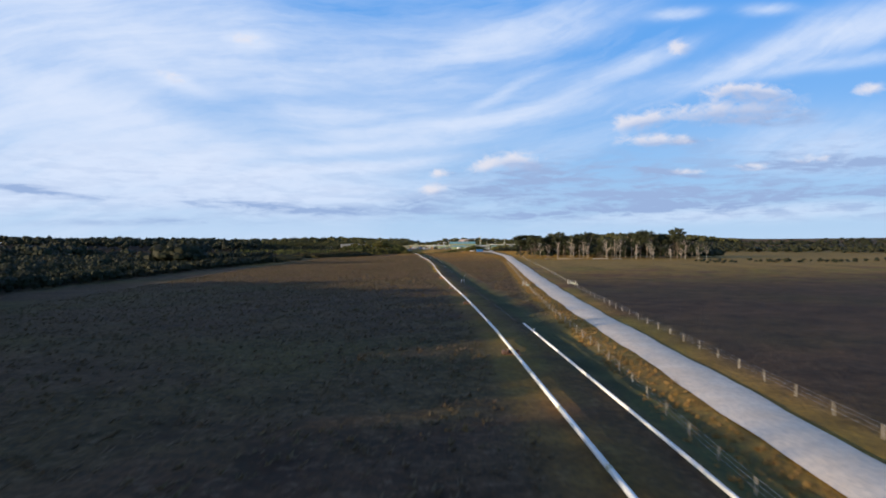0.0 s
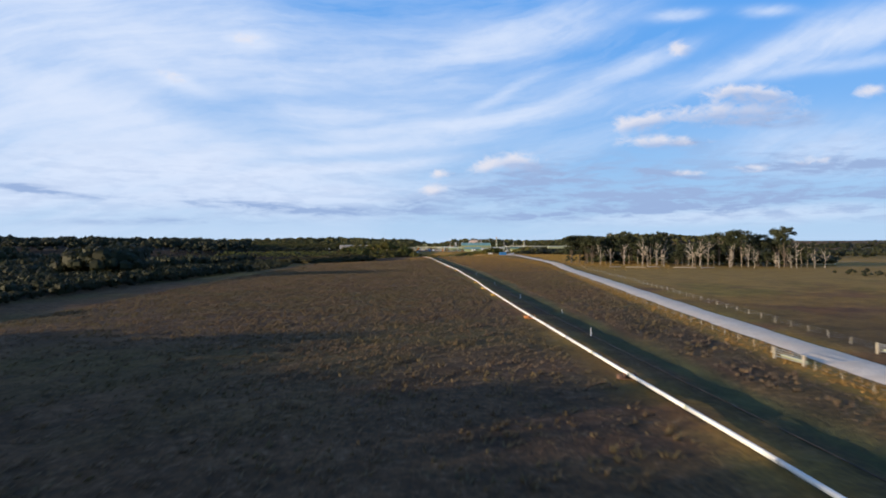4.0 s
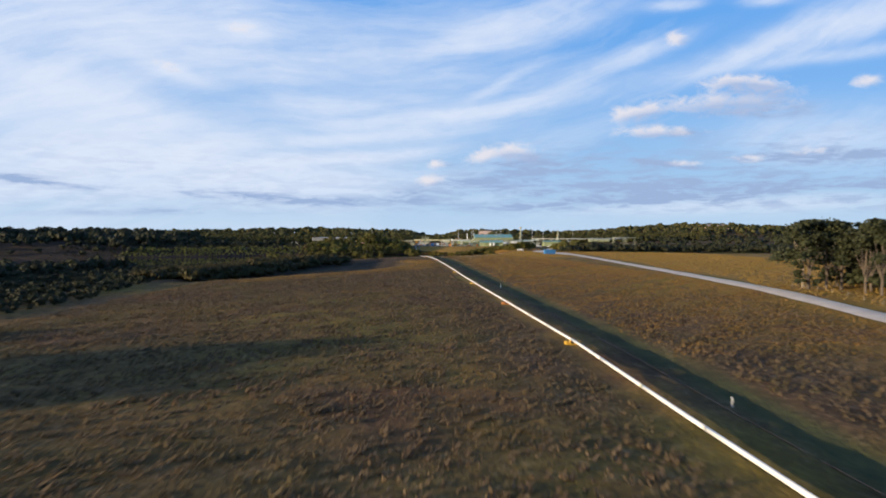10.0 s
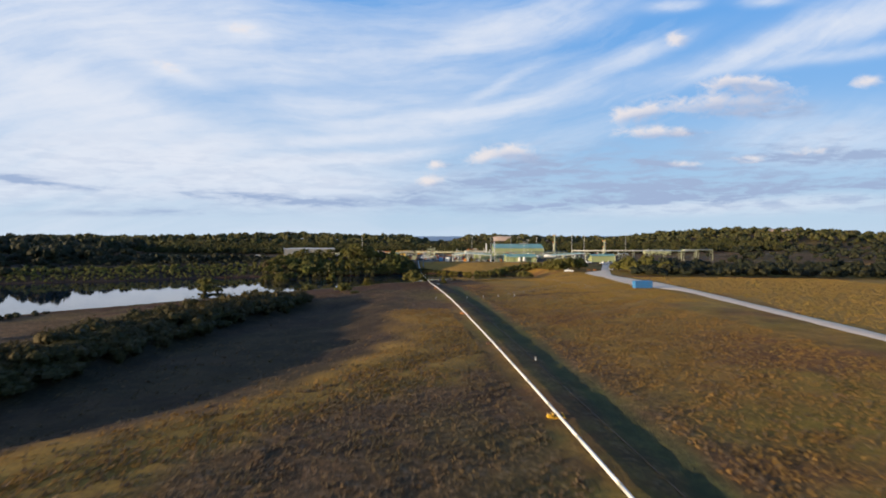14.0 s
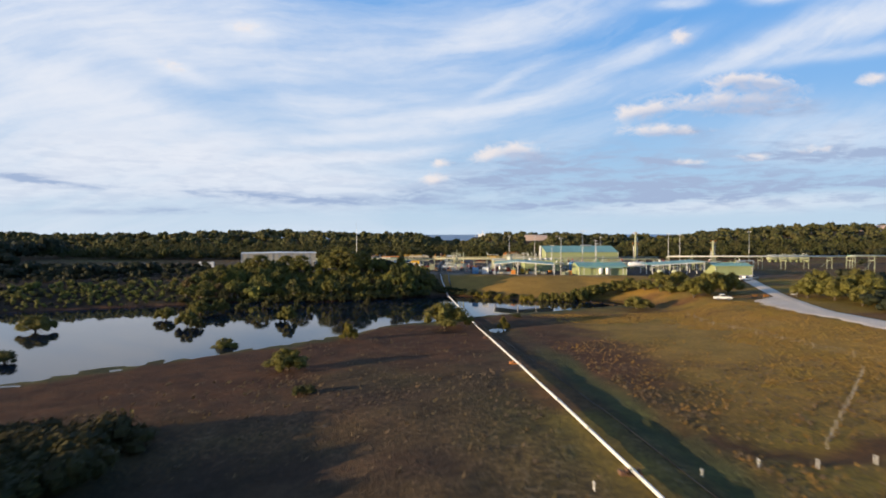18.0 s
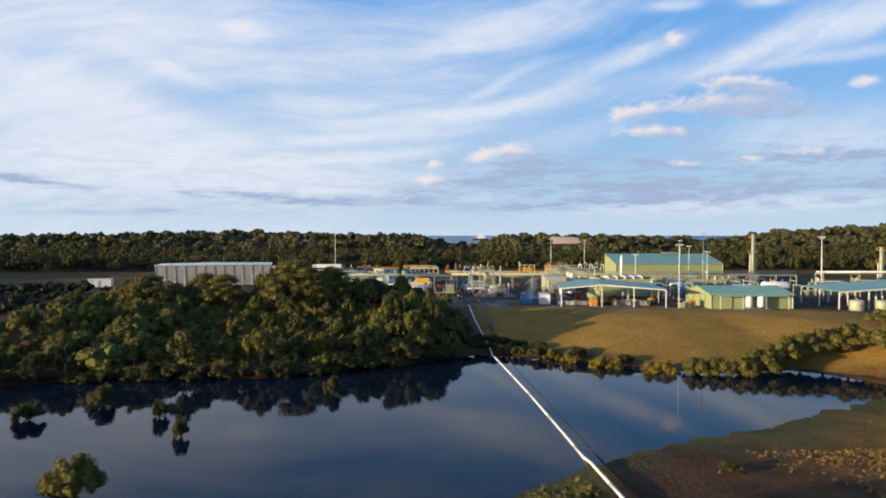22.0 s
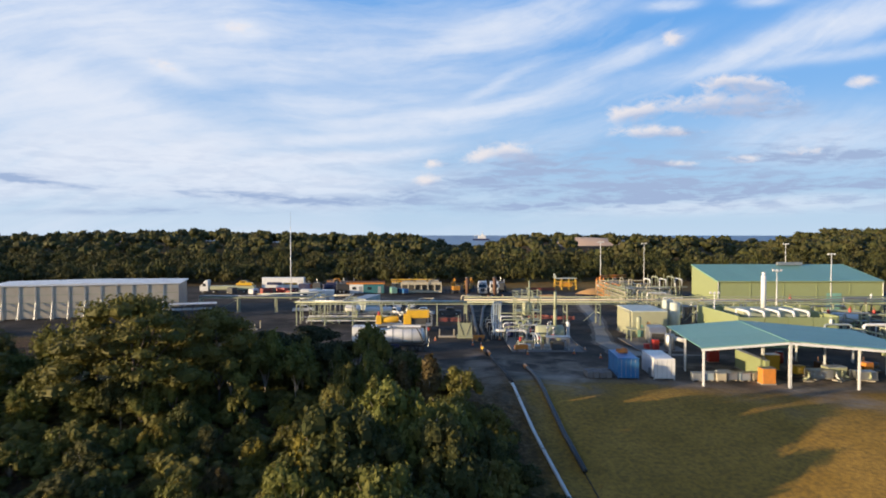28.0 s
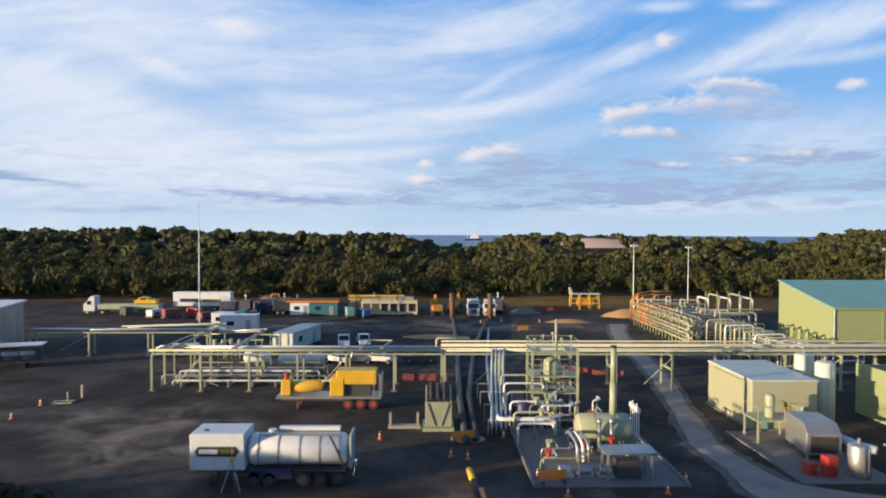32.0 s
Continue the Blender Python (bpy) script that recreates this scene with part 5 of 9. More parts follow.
T2 = tussocks(rgn, 3000, -25, 82, -190, -36, lambda x, y: off_ditch(x, y) & (np.interp(x, NEAR_X, NEAR_Y) - y > 4 + 3 * np.sin(x * 0.3)), 0.15, 0.4)
T3 = tussocks(rgn, 45000, 60, 100, -900, -500, lambda x, y: (x > road_x(y) - 4.2) & (x < road_x(y) - 0.4), 0.14, 0.34)
T4 = tussocks(rgn, 100000, 25, 100, -480, -120, lambda x, y: (x > pipe_x(y) + 9 + rgn.exponential(2.5, x.shape)) & (x < road_x(y) - 1) & (rgn.uniform(0, 1, x.shape) < smooth01((np.interp(x, NEAR_X, NEAR_Y) - y - 14) / 60)) & (x < 72 + 0.1 * (-170 - y)) & (wheel_track(x, y, 3.2, 1.0) < 0.3) & ((y < -215) | (rgn.uniform(0, 1, x.shape) < 0.45))
              & ((y < np.interp(x, WHEEL_X, WHEEL_Y)) | (rgn.uniform(0, 1, x.shape) < 0.75 - 0.6 * smooth01((x - 40) / 14))), 0.11, 0.30)
# gold blades over the crest strengthen its painted sun
crest_off = lambda x, y: x - np.interp(y, BASIN_Y, BASIN_X) - 9
T5 = tussocks(rgn, 45000, -40, 32, -372, -228, lambda x, y: (np.abs(crest_off(x, y)) < 11 * rgn.uniform(0.2, 1, x.shape)) & (x < pipe_x(y) - 3), 0.12, 0.34, 1.2)
T6 = tussocks(rgn, 60000, 75, 190, -560, -112, lambda x, y: (x > road_x(y) + 8 + 3 * np.sin(y * 0.08)) & (x < road_x(y) + 12 + (y + 640) * 0.22) & (rgn.uniform(0, 1, x.shape) < smooth01((y + 490) / 110)), 0.22, 0.42, 1.2)
T7 = tussocks(rgn, 80000, 30, 97, -225, -66, lambda x, y: (x < road_x(y) - 4) & (x > np.interp(y, [-225, -190, -175, -150, -125, -100, -85, -66], [62, 52, 48, 52, 62, 60, 38, 25]) + 3 * np.sin(y * 0.31)) & (np.interp(x, NEAR_X, NEAR_Y) - y > 5) & (wheel_track(x, y, 3.2, 1.0) < 0.3) & (np.sin(x * 0.31 + 1.3 * np.sin(y * 0.17)) + np.sin(y * 0.23 - x * 0.1) > rgn.uniform(-2.2, 0.9, x.shape)), 0.12, 0.30, 1.2)
tagged(new("paddock_grass", quad_mesh("paddock_grass", np.zeros((0, 4, 3)), M_PADDOCK, np.concatenate([T6, T7]))), "sunlit golden grass of the open paddock", "grass", kind="stuff")
tagged(new("tussock_grass", quad_mesh("tussock_grass", np.zeros((0, 4, 3)), M_STRAW, np.concatenate([T1, T2]))), "dry brown tussock grass over the field", "grass", kind="stuff")
tagged(new("golden_grass", quad_mesh("golden_grass", np.zeros((0, 4, 3)), M_GOLD, np.concatenate([T3, T4, T5]))), "golden dry grass between pipeline and road", "grass", kind="stuff")

for k in range(34):
    x = -78 + 2.35 * k + rt.uniform(-0.8, 0.8)
    y = float(np.interp(x, FAR_X, FAR_Y)) + rt.uniform(-0.6, 1.4)
    bush(x, y, rt.uniform(1.3, 2.2), rt.uniform(0.9, 1.9), round_bush_g, "grey green paperbark bush at the water's edge", "bushes at the water's edge")
for x, y, r, h in ((3.5, -3.5, 1.6, 1.3), (5.8, -2.0, 1.3, 1.2), (8.2, -3.2, 1.5, 1.2), (3.0, 1.5, 1.8, 1.4), (10.6, -4.4, 1.5, 1.0), (1.2, 5.5, 1.9, 1.5), (5.2, -6.0, 1.4, 1.1), (7.4, -6.6, 1.3, 0.9), (0.6, 12.0, 1.9, 1.5), (13.5, -6.5, 1.6, 0.9), (17.0, -8.0, 1.6, 0.8), (2.0, 9.0, 1.6, 1.3)):
    bush(x, y, r, h, round_bush_g, "dark green bush beside the pipeline on the bank", "bushes beside the pipeline")

# ---- pipeline across the field ----
def along(x_of, y0, y1, step, lift):
    ys = np.arange(y0, y1 + 0.01, step)
    return [(float(x_of(y)), float(y), max(gz(float(x_of(y)), y), WATER_Z + 0.02) + lift) for y in ys]


line = thing("pipeline", float(pipe_x(-400)), -400, 0, 0, "long white coated steel pipeline laid over the field", "pipeline")
o = Vector((float(pipe_x(-400)), -400, 0))
rp = random.Random(4)
y = -952.0
while y < 24:
    L = 12.0
    x0, x1 = float(pipe_x(y)), float(pipe_x(y + L))
    pts = []
    for k in range(5):
        yy = y + L * k / 4
        xx = float(pipe_x(yy))
        pts.append(Vector((xx, yy, max(gz(xx, yy) + 0.36, WATER_Z + 0.03))) - o)
    part("pipe_section", S().tube(pts, 0.17, 10), M_PIPEW, line, smooth=True)
    part("weld_joint", S().tube([pts[-1] - Vector((0, 0.16, 0)), pts[-1] + Vector((0, 0.16, 0))], 0.192, 10), M_CREAM if rp.random() < 0.7 else M_GALV, line, "grey wrapped weld joint")
    y += L
dark = [Vector((float(pipe_x(k)), k, 0.40)) - o for k in (24.1, 28, 32, 37, 41)]
part("pipe_end", S().tube(dark, 0.2, 10), M_BLACK, line, "black wrapped pipe end", smooth=True)
part("pull_head", S().tube([dark[-1] + Vector((0, 0.02, 0)), dark[-1] + Vector((-0.2, 3.2, 0.05))], 0.21, 10), M_ORANGE, line, "orange pulling head", smooth=True)


def roller(x, y, mat, label):
    z = gz(x, y)
    e = thing("pipe_roller", x, y, z, math.degrees(math.atan2(-(pipe_x(y + 5) - pipe_x(y - 5)), 10)), label, "pipe roller", "rollers under the pipeline")
    part("base_frame", S().box(-0.75, 0.75, -0.42, -0.34, 0.0, 0.10).box(-0.75, 0.75, 0.34, 0.42, 0.0, 0.10).box(-0.75, -0.65, -0.34, 0.34, 0.0, 0.10).box(0.65, 0.75, -0.34, 0.34, 0, 0.10), mat, e)
    for s in (-1, 1):
        part("upright", S().prism([(s * 0.7, 0.1), (s * 0.6, 0.1), (s * 0.45, 0.5), (s * 0.55, 0.5)][::s], -0.3, 0.3), mat, e)
        part("roller_wheel", S().tube([(s * 0.10, -0.0, 0.12), (s * 0.5, 0.0, 0.34)], 0.09, 10), M_BLACK, e, "black rubber roller")
    part("tag_block", S().box(-1.15, -0.78, -0.3, 0.3, 0.0, 0.4), mat, e, bevel=0.03)


for yy, mt, word in ((-850, M_RUST, "rusty"), (-796, M_RUST, "rusty"), (-740, M_RUST, "rusty"), (-700, M_RUST, "rusty"), (-652, M_ORANGE, "orange"), (-606, M_YELLOW, "yellow"), (-584, M_YELLOW, "yellow"), (-558, M_YELLOW, "yellow"), (-536, M_RUST, "rusty"),
                     (-473, M_YELLOW, "yellow"), (-429, M_ORANGE, "orange"), (-381, M_YELLOW, "yellow"), (-332, M_YELLOW, "yellow"), (-285, M_RUST, "rusty"), (-240, M_ORANGE, "orange"), (-196, M_RUST, "rusty"), (-145, M_ORANGE, "orange"), (-112, M_RUST, "rusty")):
    roller(float(pipe_x(yy)), yy, mt, word + " steel roller stand under the white pipeline")

second = thing("second_pipe", 64, -830, 0, 0, "white pipe string ending in the field", "pipeline")
so = Vector((64, -830, 0))
sx = lambda y: float(np.interp(y, [-960, -830, -770], [65.6, 63.3, 61.6]))
for k in range(15):
    a, c = -952 + 12 * k, -940 + 12 * k
    part("pipe_section", S().tube([Vector((sx(q), q, gz(sx(q), q) + 0.32)) - so for q in (a, (a + c) / 2, c)], 0.13, 10), M_PIPEW, second, smooth=True)
hose = thing("brown_pipe", 50, -500, 0, 0, "thin dull brown pipe beside the ditch", "pipe")
ho = Vector((50, -500, 0))
hx = lambda y: float(pipe_x(y)) + float(np.interp(y, [-770, -600, -300, -180, -120, -80, -30, 5, 30], [4.6, 4.4, 4.4, 4.4, 2.6, 1.6, 1.6, 2.6, 3.6]))
for k in range(26):
    a, c = -770 + 30.2 * k, -770 + 30.2 * (k + 1)
    part("pipe_section", S().tube([Vector((hx(q), q, max(gz(hx(q), q) + 0.05, WATER_Z + 0.02))) - ho for q in np.linspace(a, c, 7)], 0.05, 8), M_HOSE, hose, smooth=True)
part("pipe_end", S().tube([Vector((hx(q), q, max(gz(hx(q), q), WATER_Z) + 0.3)) - ho for q in np.linspace(4, 33, 9)], 0.24, 10), M_DARK, hose, "black coated pipe on the lawn", smooth=True)
part("pipe_cap", S().tube([Vector((hx(33), 33.05, gz(hx(33), 33) + 0.3)) - ho, Vector((hx(33) - 0.1, 34.6, gz(hx(33), 34) + 0.3)) - ho], 0.25, 10), M_ORANGE, hose, "orange pipe cap")

# pegs
for i, (x, y) in enumerate(((56.5, -668), (55.6, -672), (51.0, -566), (41.2, -389), (-34.8, -351), (27.5, -196), (62, -780), (49, -500), (34.0, -300), (57.5, -640), (53.4, -610), (32.8, -194.6), (37.4, -195.2), (42.6, -194.6), (17.9, -199.4))):
    e = thing("marker_peg", x, y, gz(x, y), 10 * i, "white painted marker peg in the grass", "marker peg", "marker pegs")
    part("stake", S().box(-0.045, 0.045, -0.035, 0.035, -0.1, 0.56), M_WHITE, e, bevel=0.008)
    part("cap", S().box(-0.06, 0.06, -0.05, 0.05, 0.565, 0.70), M_WHITE, e, bevel=0.01)


# ---- road fences ----
def fence(name, x_of, y0, y1, gap, label):
    e = thing(name, x_of(y0), y0, 0, 0, label, "fence", kind="")
    eo = Vector((x_of(y0), y0, 0))
    post = S().tube([(0, 0, -0.2), (0, 0, 0.92)], 0.042, 6, True, 0.038).mesh("post", M_WOOD)
    ys = np.arange(y0, y1, gap)
    tops = []
    for yy in ys:
        p = Vector((x_of(yy), yy, gz(x_of(yy), yy))) - eo
        ob = new("post", post)
        ob.parent = e
        ob.matrix_basis = Matrix.Translation(p) @ pose(0, 0, 0, rp.uniform(-4, 4), rp.uniform(-4, 4), rp.uniform(0, 90))
        tops.append(p)
    for h in (0.3, 0.6, 0.88):
        part("wire", S().tube([p + Vector((0.08, 0, h)) for p in tops], 0.005, 4), M_GALV, e)
    return e


fence("fence_verge", lambda y: float(road_x(y)) - float(np.interp(y, [-900, -840, -755, -630, -500], [3.6, 3.5, 3.2, 2.0, 2.0])), -956, -500, 4.9, "weathered timber post and wire fence on the verge")
fence("fence_paddock", lambda y: float(road_x(y)) + float(np.interp(y, [-900, -840, -720, -610, -400], [5.9, 6.9, 8.8, 11.2, 12.0])), -956, -400, 5.4, "grey timber post and wire paddock fence")
fence("fence_track", lambda y: float(np.interp(y, [-190, -174, -160], [41.2, 53.3, 63.6])), -190, -159, 2.7, "short row of pale timber fence posts beside the muddy track")
for nm, x, y, rz in (("farm_gate", float(road_x(-692)) - 3.2, -692, 4), ("farm_gate", float(road_x(-690)) + 9.5, -690, 12)):
    e = thing(nm, x, y, gz(x, y), rz, "pale timber gate and rails beside the road", "gate", "gates beside the road")
    for yy in (-2.6, 2.6):
        part("gate_post", S().box(-0.12, 0.12, yy - 0.12, yy + 0.12, -0.2, 1.25), M_WOOD, e, bevel=0.02)
    for z in (0.3, 0.6, 0.86, 1.08):
        part("rail", S().box(-0.025, 0.025, -2.46, 2.46, z, z + 0.06), M_GALV, e)
    part("pipe_stub", S().tube([(0.8, -1.8, 0.3), (0.9, 2.6, 0.3)], 0.2, 10), M_CREAM, e, "pale pipe lying at the gate")

# blue office container beside the road
def container(x, y, z, rz, mat, label, L=6.06, load=None):
    e = thing("shipping_container", x, y, z, rz, label, "container", "containers")
    w, h = 1.22, 2.59
    part("body", S().box(-w, w, 0.03, L - 0.03, 0.12, h), mat, e, bevel=0.02)
    for s in (-1, 1):
        n = int(L / 0.14)
        ys = [0.1 + (L - 0.2) * k / n for k in range(n + 1)]
        vs = [(s * (w + 0.012 + 0.03 * (k % 4 < 2)), yy, z) for z in (0.2, h - 0.1) for k, yy in enumerate(ys)]
        part("corrugated_side", S().add(vs, [(k, k + 1, n + 2 + k, n + 1 + k) for k in range(n)]), mat, e)
    for s in (-1, 1):
        for yy in (0, L):
            part("corner_post", S().box(s * w - 0.05, s * w + 0.05, yy - 0.05, yy + 0.05, 0.0, h + 0.02), mat, e)
    for s in (-0.6, 0.6):
        part("door", S().box(s - 0.56, s + 0.56, -0.03, 0.028, 0.2, h - 0.1), mat, e, bevel=0.01)
    for s in (-0.85, -0.3, 0.3, 0.85):
        part("lock_rod", S().tube([(s, -0.055, 0.2), (s, -0.055, h - 0.12)], 0.022, 6), M_GALV, e, "galvanised lock rod")
    return e


container(91.6, -177.0, gz(91.6, -176) - 0.05, 90 + 8, M_BLUE, "blue steel site container beside the road")

# ---- buildings of the plant ----
def gable_building(name, x0, x1, y0, y1, eave, ridge, label, panels=6):
    e = thing(name, (x0 + x1) / 2, (y0 + y1) / 2, 0, 0, label, "building")
    X, Y = (x1 - x0) / 2, (y1 - y0) / 2
    t = 0.15
    for k in range(panels):
        a, c = -X + 2 * X * k / panels, -X + 2 * X * (k + 1) / panels
        part("front_wall_panel", S().box(a + 0.03, c - 0.03, -Y, -Y + t, 0, eave), M_GREENW, e)
        part("back_wall_panel", S().box(a + 0.03, c - 0.03, Y - t, Y, 0, eave), M_GREENW, e)
        part("column_cover", S().box(c - 0.12, c + 0.12, -Y - 0.06, -Y - 0.005, 0, eave), M_GREENW, e)
    for s in (-1, 1):
        xa, xb = sorted((s * X, s * (X - t)))
        part("gable_wall", S().prismx([(-Y + t + 0.01, 0), (Y - t - 0.01, 0), (Y - t - 0.01, eave), (0, ridge - 0.06), (-Y + t + 0.01, eave)], xa, xb), M_GREENW, e)
        part("roof_slope", S().prismx([(s * (Y + 0.35), eave - 0.04), (s * (Y + 0.35), eave + 0.10), (0 + s * 0.01, ridge + 0.12), (0 + s * 0.01, ridge - 0.02)][::s], -X - 0.3, X + 0.3), M_GREENR, e, "teal ribbed metal roofing")
        part("gutter", S().box(-X - 0.3, X + 0.3, s * (Y + 0.36) - (0.14 if s < 0 else 0), s * (Y + 0.36) + (0.14 if s > 0 else 0), eave - 0.16, eave + 0.04), M_GREENW, e)
    ribs = S()
    k = -X
    sl = (ridge - eave) / (Y + 0.35)
    while k < X:
        ribs.prismx([(-Y - 0.35, eave + 0.105), (-Y - 0.35, eave + 0.15), (-0.05, ridge + 0.165), (-0.05, ridge + 0.12)], k, k + 0.07)
        k += 0.9
    part("roof_ribs", ribs, M_GREENR, e)
    for s in (-1, 1):
        part("downpipe", S().tube([(s * (X - 0.1), -Y - 0.16, 0), (s * (X - 0.1), -Y - 0.16, eave - 0.1)], 0.07, 8), M_WHITE, e, "pale downpipe")
    return e


gb = thing("compressor_hall", 79.0, 103.6, 0, 0, "large green clad compressor hall with a skillion roof", "building")
HX, HY, EZ, RZ = 19.0, 7.6, 6.9, 9.9
for k in range(5):
    a, c = -HX + 2 * HX * k / 5, -HX + 2 * HX * (k + 1) / 5
    part("front_wall_panel", S().box(a + 0.03, c - 0.03, -HY, -HY + 0.15, 0, EZ), M_GREENW, gb)
    part("back_wall_panel", S().box(a + 0.03, c - 0.03, HY - 0.15, HY, 0, RZ), M_GREENW, gb)
    part("column_cover", S().box(c - 0.12, c + 0.12, -HY - 0.06, -HY - 0.005, 0, EZ), M_GREENW, gb)
for s in (-1, 1):
    xa, xb = sorted((s * HX, s * (HX - 0.15)))
    part("side_wall", S().prismx([(-HY + 0.16, 0), (HY - 0.16, 0), (HY - 0.16, RZ - 0.05), (-HY + 0.16, EZ - 0.01)], xa, xb), M_GREENW, gb)
    part("downpipe", S().tube([(s * (HX - 0.1), -HY - 0.16, 0), (s * (HX - 0.1), -HY - 0.16, EZ - 0.1)], 0.08, 8), M_WHITE, gb, "pale downpipe")
    part("barge_flashing", S().prismx([(-HY - 0.4, EZ - 0.2), (HY + 0.2, RZ - 0.1), (HY + 0.2, RZ + 0.2), (-HY - 0.4, EZ + 0.1)], *sorted((s * (HX + 0.02), s * (HX + 0.12)))), M_GREENR, gb)
for k in range(10):
    a, c = -HX + 2 * HX * k / 10, -HX + 2 * HX * (k + 1) / 10
    part("roof_sheet", S().prismx([(-HY - 0.4, EZ - 0.02), (HY + 0.2, RZ + 0.02), (HY + 0.2, RZ + 0.14), (-HY - 0.4, EZ + 0.10)], a + 0.01, c - 0.01), M_GREENR, gb)
part("gutter", S().box(-HX, HX, -HY - 0.56, -HY - 0.42, EZ - 0.14, EZ + 0.06), M_GREENW, gb)
part("roller_door", S().box(6.0, 9.4, -HY - 0.07, -HY - 0.01, 0, 4.2), M_GREENR, gb, "teal roller door")
part("side_door", S().box(-14.0, -13.0, -HY - 0.07, -HY - 0.01, 0, 2.1), M_GREENW, gb)
part("ridge_vent", S().box(2, 8, HY - 1.6, HY - 0.4, RZ + 0.0, RZ + 0.7), M_GALV, gb)

sb = thing("equipment_room", 33.0, 63.6, 0, 0, "small pale green flat roofed equipment room", "building")
for s, nm in ((-1, "front_wall"), (1, "back_wall")):
    part(nm, S().box(-3.5, 2.5, s * 4.6 - 0.08, s * 4.6 + 0.08, 0.15, 4.45), M_SAGE, sb, bevel=0.02)
for q in (-3.42, 2.42):
    part("side_wall", S().box(q - 0.08, q + 0.08, -4.51, 4.51, 0.15, 4.45), M_SAGE, sb, bevel=0.02)
part("roof", S().box(-3.6, 2.6, -4.75, 4.75, 4.45, 4.62), M_PALE, sb, "pale grey green metal roof", bevel=0.03)
part("plinth", S().box(-3.7, 2.8, -5.0, 5.0, -0.1, 0.15), M_CONC, sb, "concrete plinth")
part("door", S().box(-2.6, -1.7, -4.74, -4.69, 0.16, 2.25), M_GREENR, sb)
part("wall_box", S().box(1.0, 1.7, -4.95, -4.69, 1.2, 2.2), M_GALV, sb, bevel=0.02)
part("side_conduit", S().tube([(-3.55, -3.6, 0.2), (-3.55, -3.6, 4.2), (-3.55, 3.2, 4.2)], 0.05, 6), M_GALV, sb)

enc = thing("acoustic_enclosure", 51, 57, 0, 0, "open topped green acoustic enclosure with machinery", "enclosure")
for s in (-1, 1):
    part("side_wall", S().box(s * 7.8 - 0.15, s * 7.8 + 0.15, -8.0, 8.0, 0, 5.0), M_GREENW, enc, bevel=0.02)
    for k in range(4):
        part("end_panel", S().box(-7.6 + 3.8 * k + 0.03, -3.8 + 3.8 * k - 0.03, s * 8.0 - 0.12, s * 8.0 + 0.12, 0, 4.8), M_GREENW, enc)
part("roof_hood", S().prismx([(-4.0, 4.4), (4.0, 4.4), (3.4, 5.2), (-3.4, 5.2)], -5.0, 5.5), M_CREAM, enc, "cream machinery hood")
part("exhaust_pipe", S().tube([(0.5, 1.0, 5.2), (0.5, 1.0, 10.6)], 0.42, 14), M_WHITE, enc, "pale exhaust stack", smooth=True)
part("exhaust_tip", S().tube([(0.5, 1, 10.6), (0.5, 1, 11.3)], 0.3, 12), M_WHITE, enc)
for k in range(5):
    part("duct", S().tube(bend([(-5 + 2.4 * k, -5.5, 3.0), (-5 + 2.4 * k, -5.5, 5.3), (-5 + 2.4 * k, -1, 5.3), (-5 + 2.4 * k, -1, 4.0)], 0.5), 0.22, 8), M_WHITE, enc, smooth=True)


def canopy(name, x0, x1, y0, y1, z0, z1, label, nx=2, turn=0.0):
    """an open shelter whose roof runs from height z0 at x0 to z1 at x1, turned about the row's corner"""
    ca, sa = math.cos(radians(turn)), math.sin(radians(turn))
    hx, hy = (x0 + x1) / 2 - 27.4, (y0 + y1) / 2 - 24.2
    e = thing(name, 27.4 + hx * ca - hy * sa, 24.2 + hx * sa + hy * ca, 0, turn, label, "shelter", "open shelters")
    X, Y = (x1 - x0) / 2, (y1 - y0) / 2
    zt = lambda x: z0 + (z1 - z0) * (x + X) / (2 * X)
    n = 8
    for k in range(n):
        a, c = -Y - 0.5 + (2 * Y + 1) * k / n, -Y - 0.5 + (2 * Y + 1) * (k + 1) / n
        part("roof_sheet", S().prism([(-X - 0.4, zt(-X - 0.4)), (X + 0.0, zt(X)), (X + 0.0, zt(X) + 0.09), (-X - 0.4, zt(-X - 0.4) + 0.09)], a + 0.015, c - 0.015), M_GREENR, e)
    part("fascia", S().prism([(-X - 0.4, zt(-X) - 0.32), (X, zt(X) - 0.26), (X, zt(X) - 0.02), (-X - 0.4, zt(-X) - 0.06)], -Y - 0.62, -Y - 0.52), M_WHITE, e, "white fascia beam")
    for i in range(nx + 1):
        x = -X + 2 * X * i / nx
        for yy in (-Y, 0, Y):
            part("column", S().box(x - 0.11, x + 0.11, yy - 0.11, yy + 0.11, 0, zt(x) - 0.3), M_WHITE, e, bevel=0.015)
    for yy in (-Y, 0, Y):
        part("rafter", S().prism([(-X, zt(-X) - 0.3), (X, zt(X) - 0.3), (X, zt(X) - 0.02), (-X, zt(-X) - 0.02)], yy - 0.08, yy + 0.08), M_WHITE, e)
    for i in range(6):
        x = -X + 0.3 + (2 * X - 0.6) * i / 5
        part("purlin", S().box(x - 0.05, x + 0.05, -Y - 0.5, Y + 0.5, zt(x) - 0.16, zt(x) - 0.03), M_GALV, e)
    return e


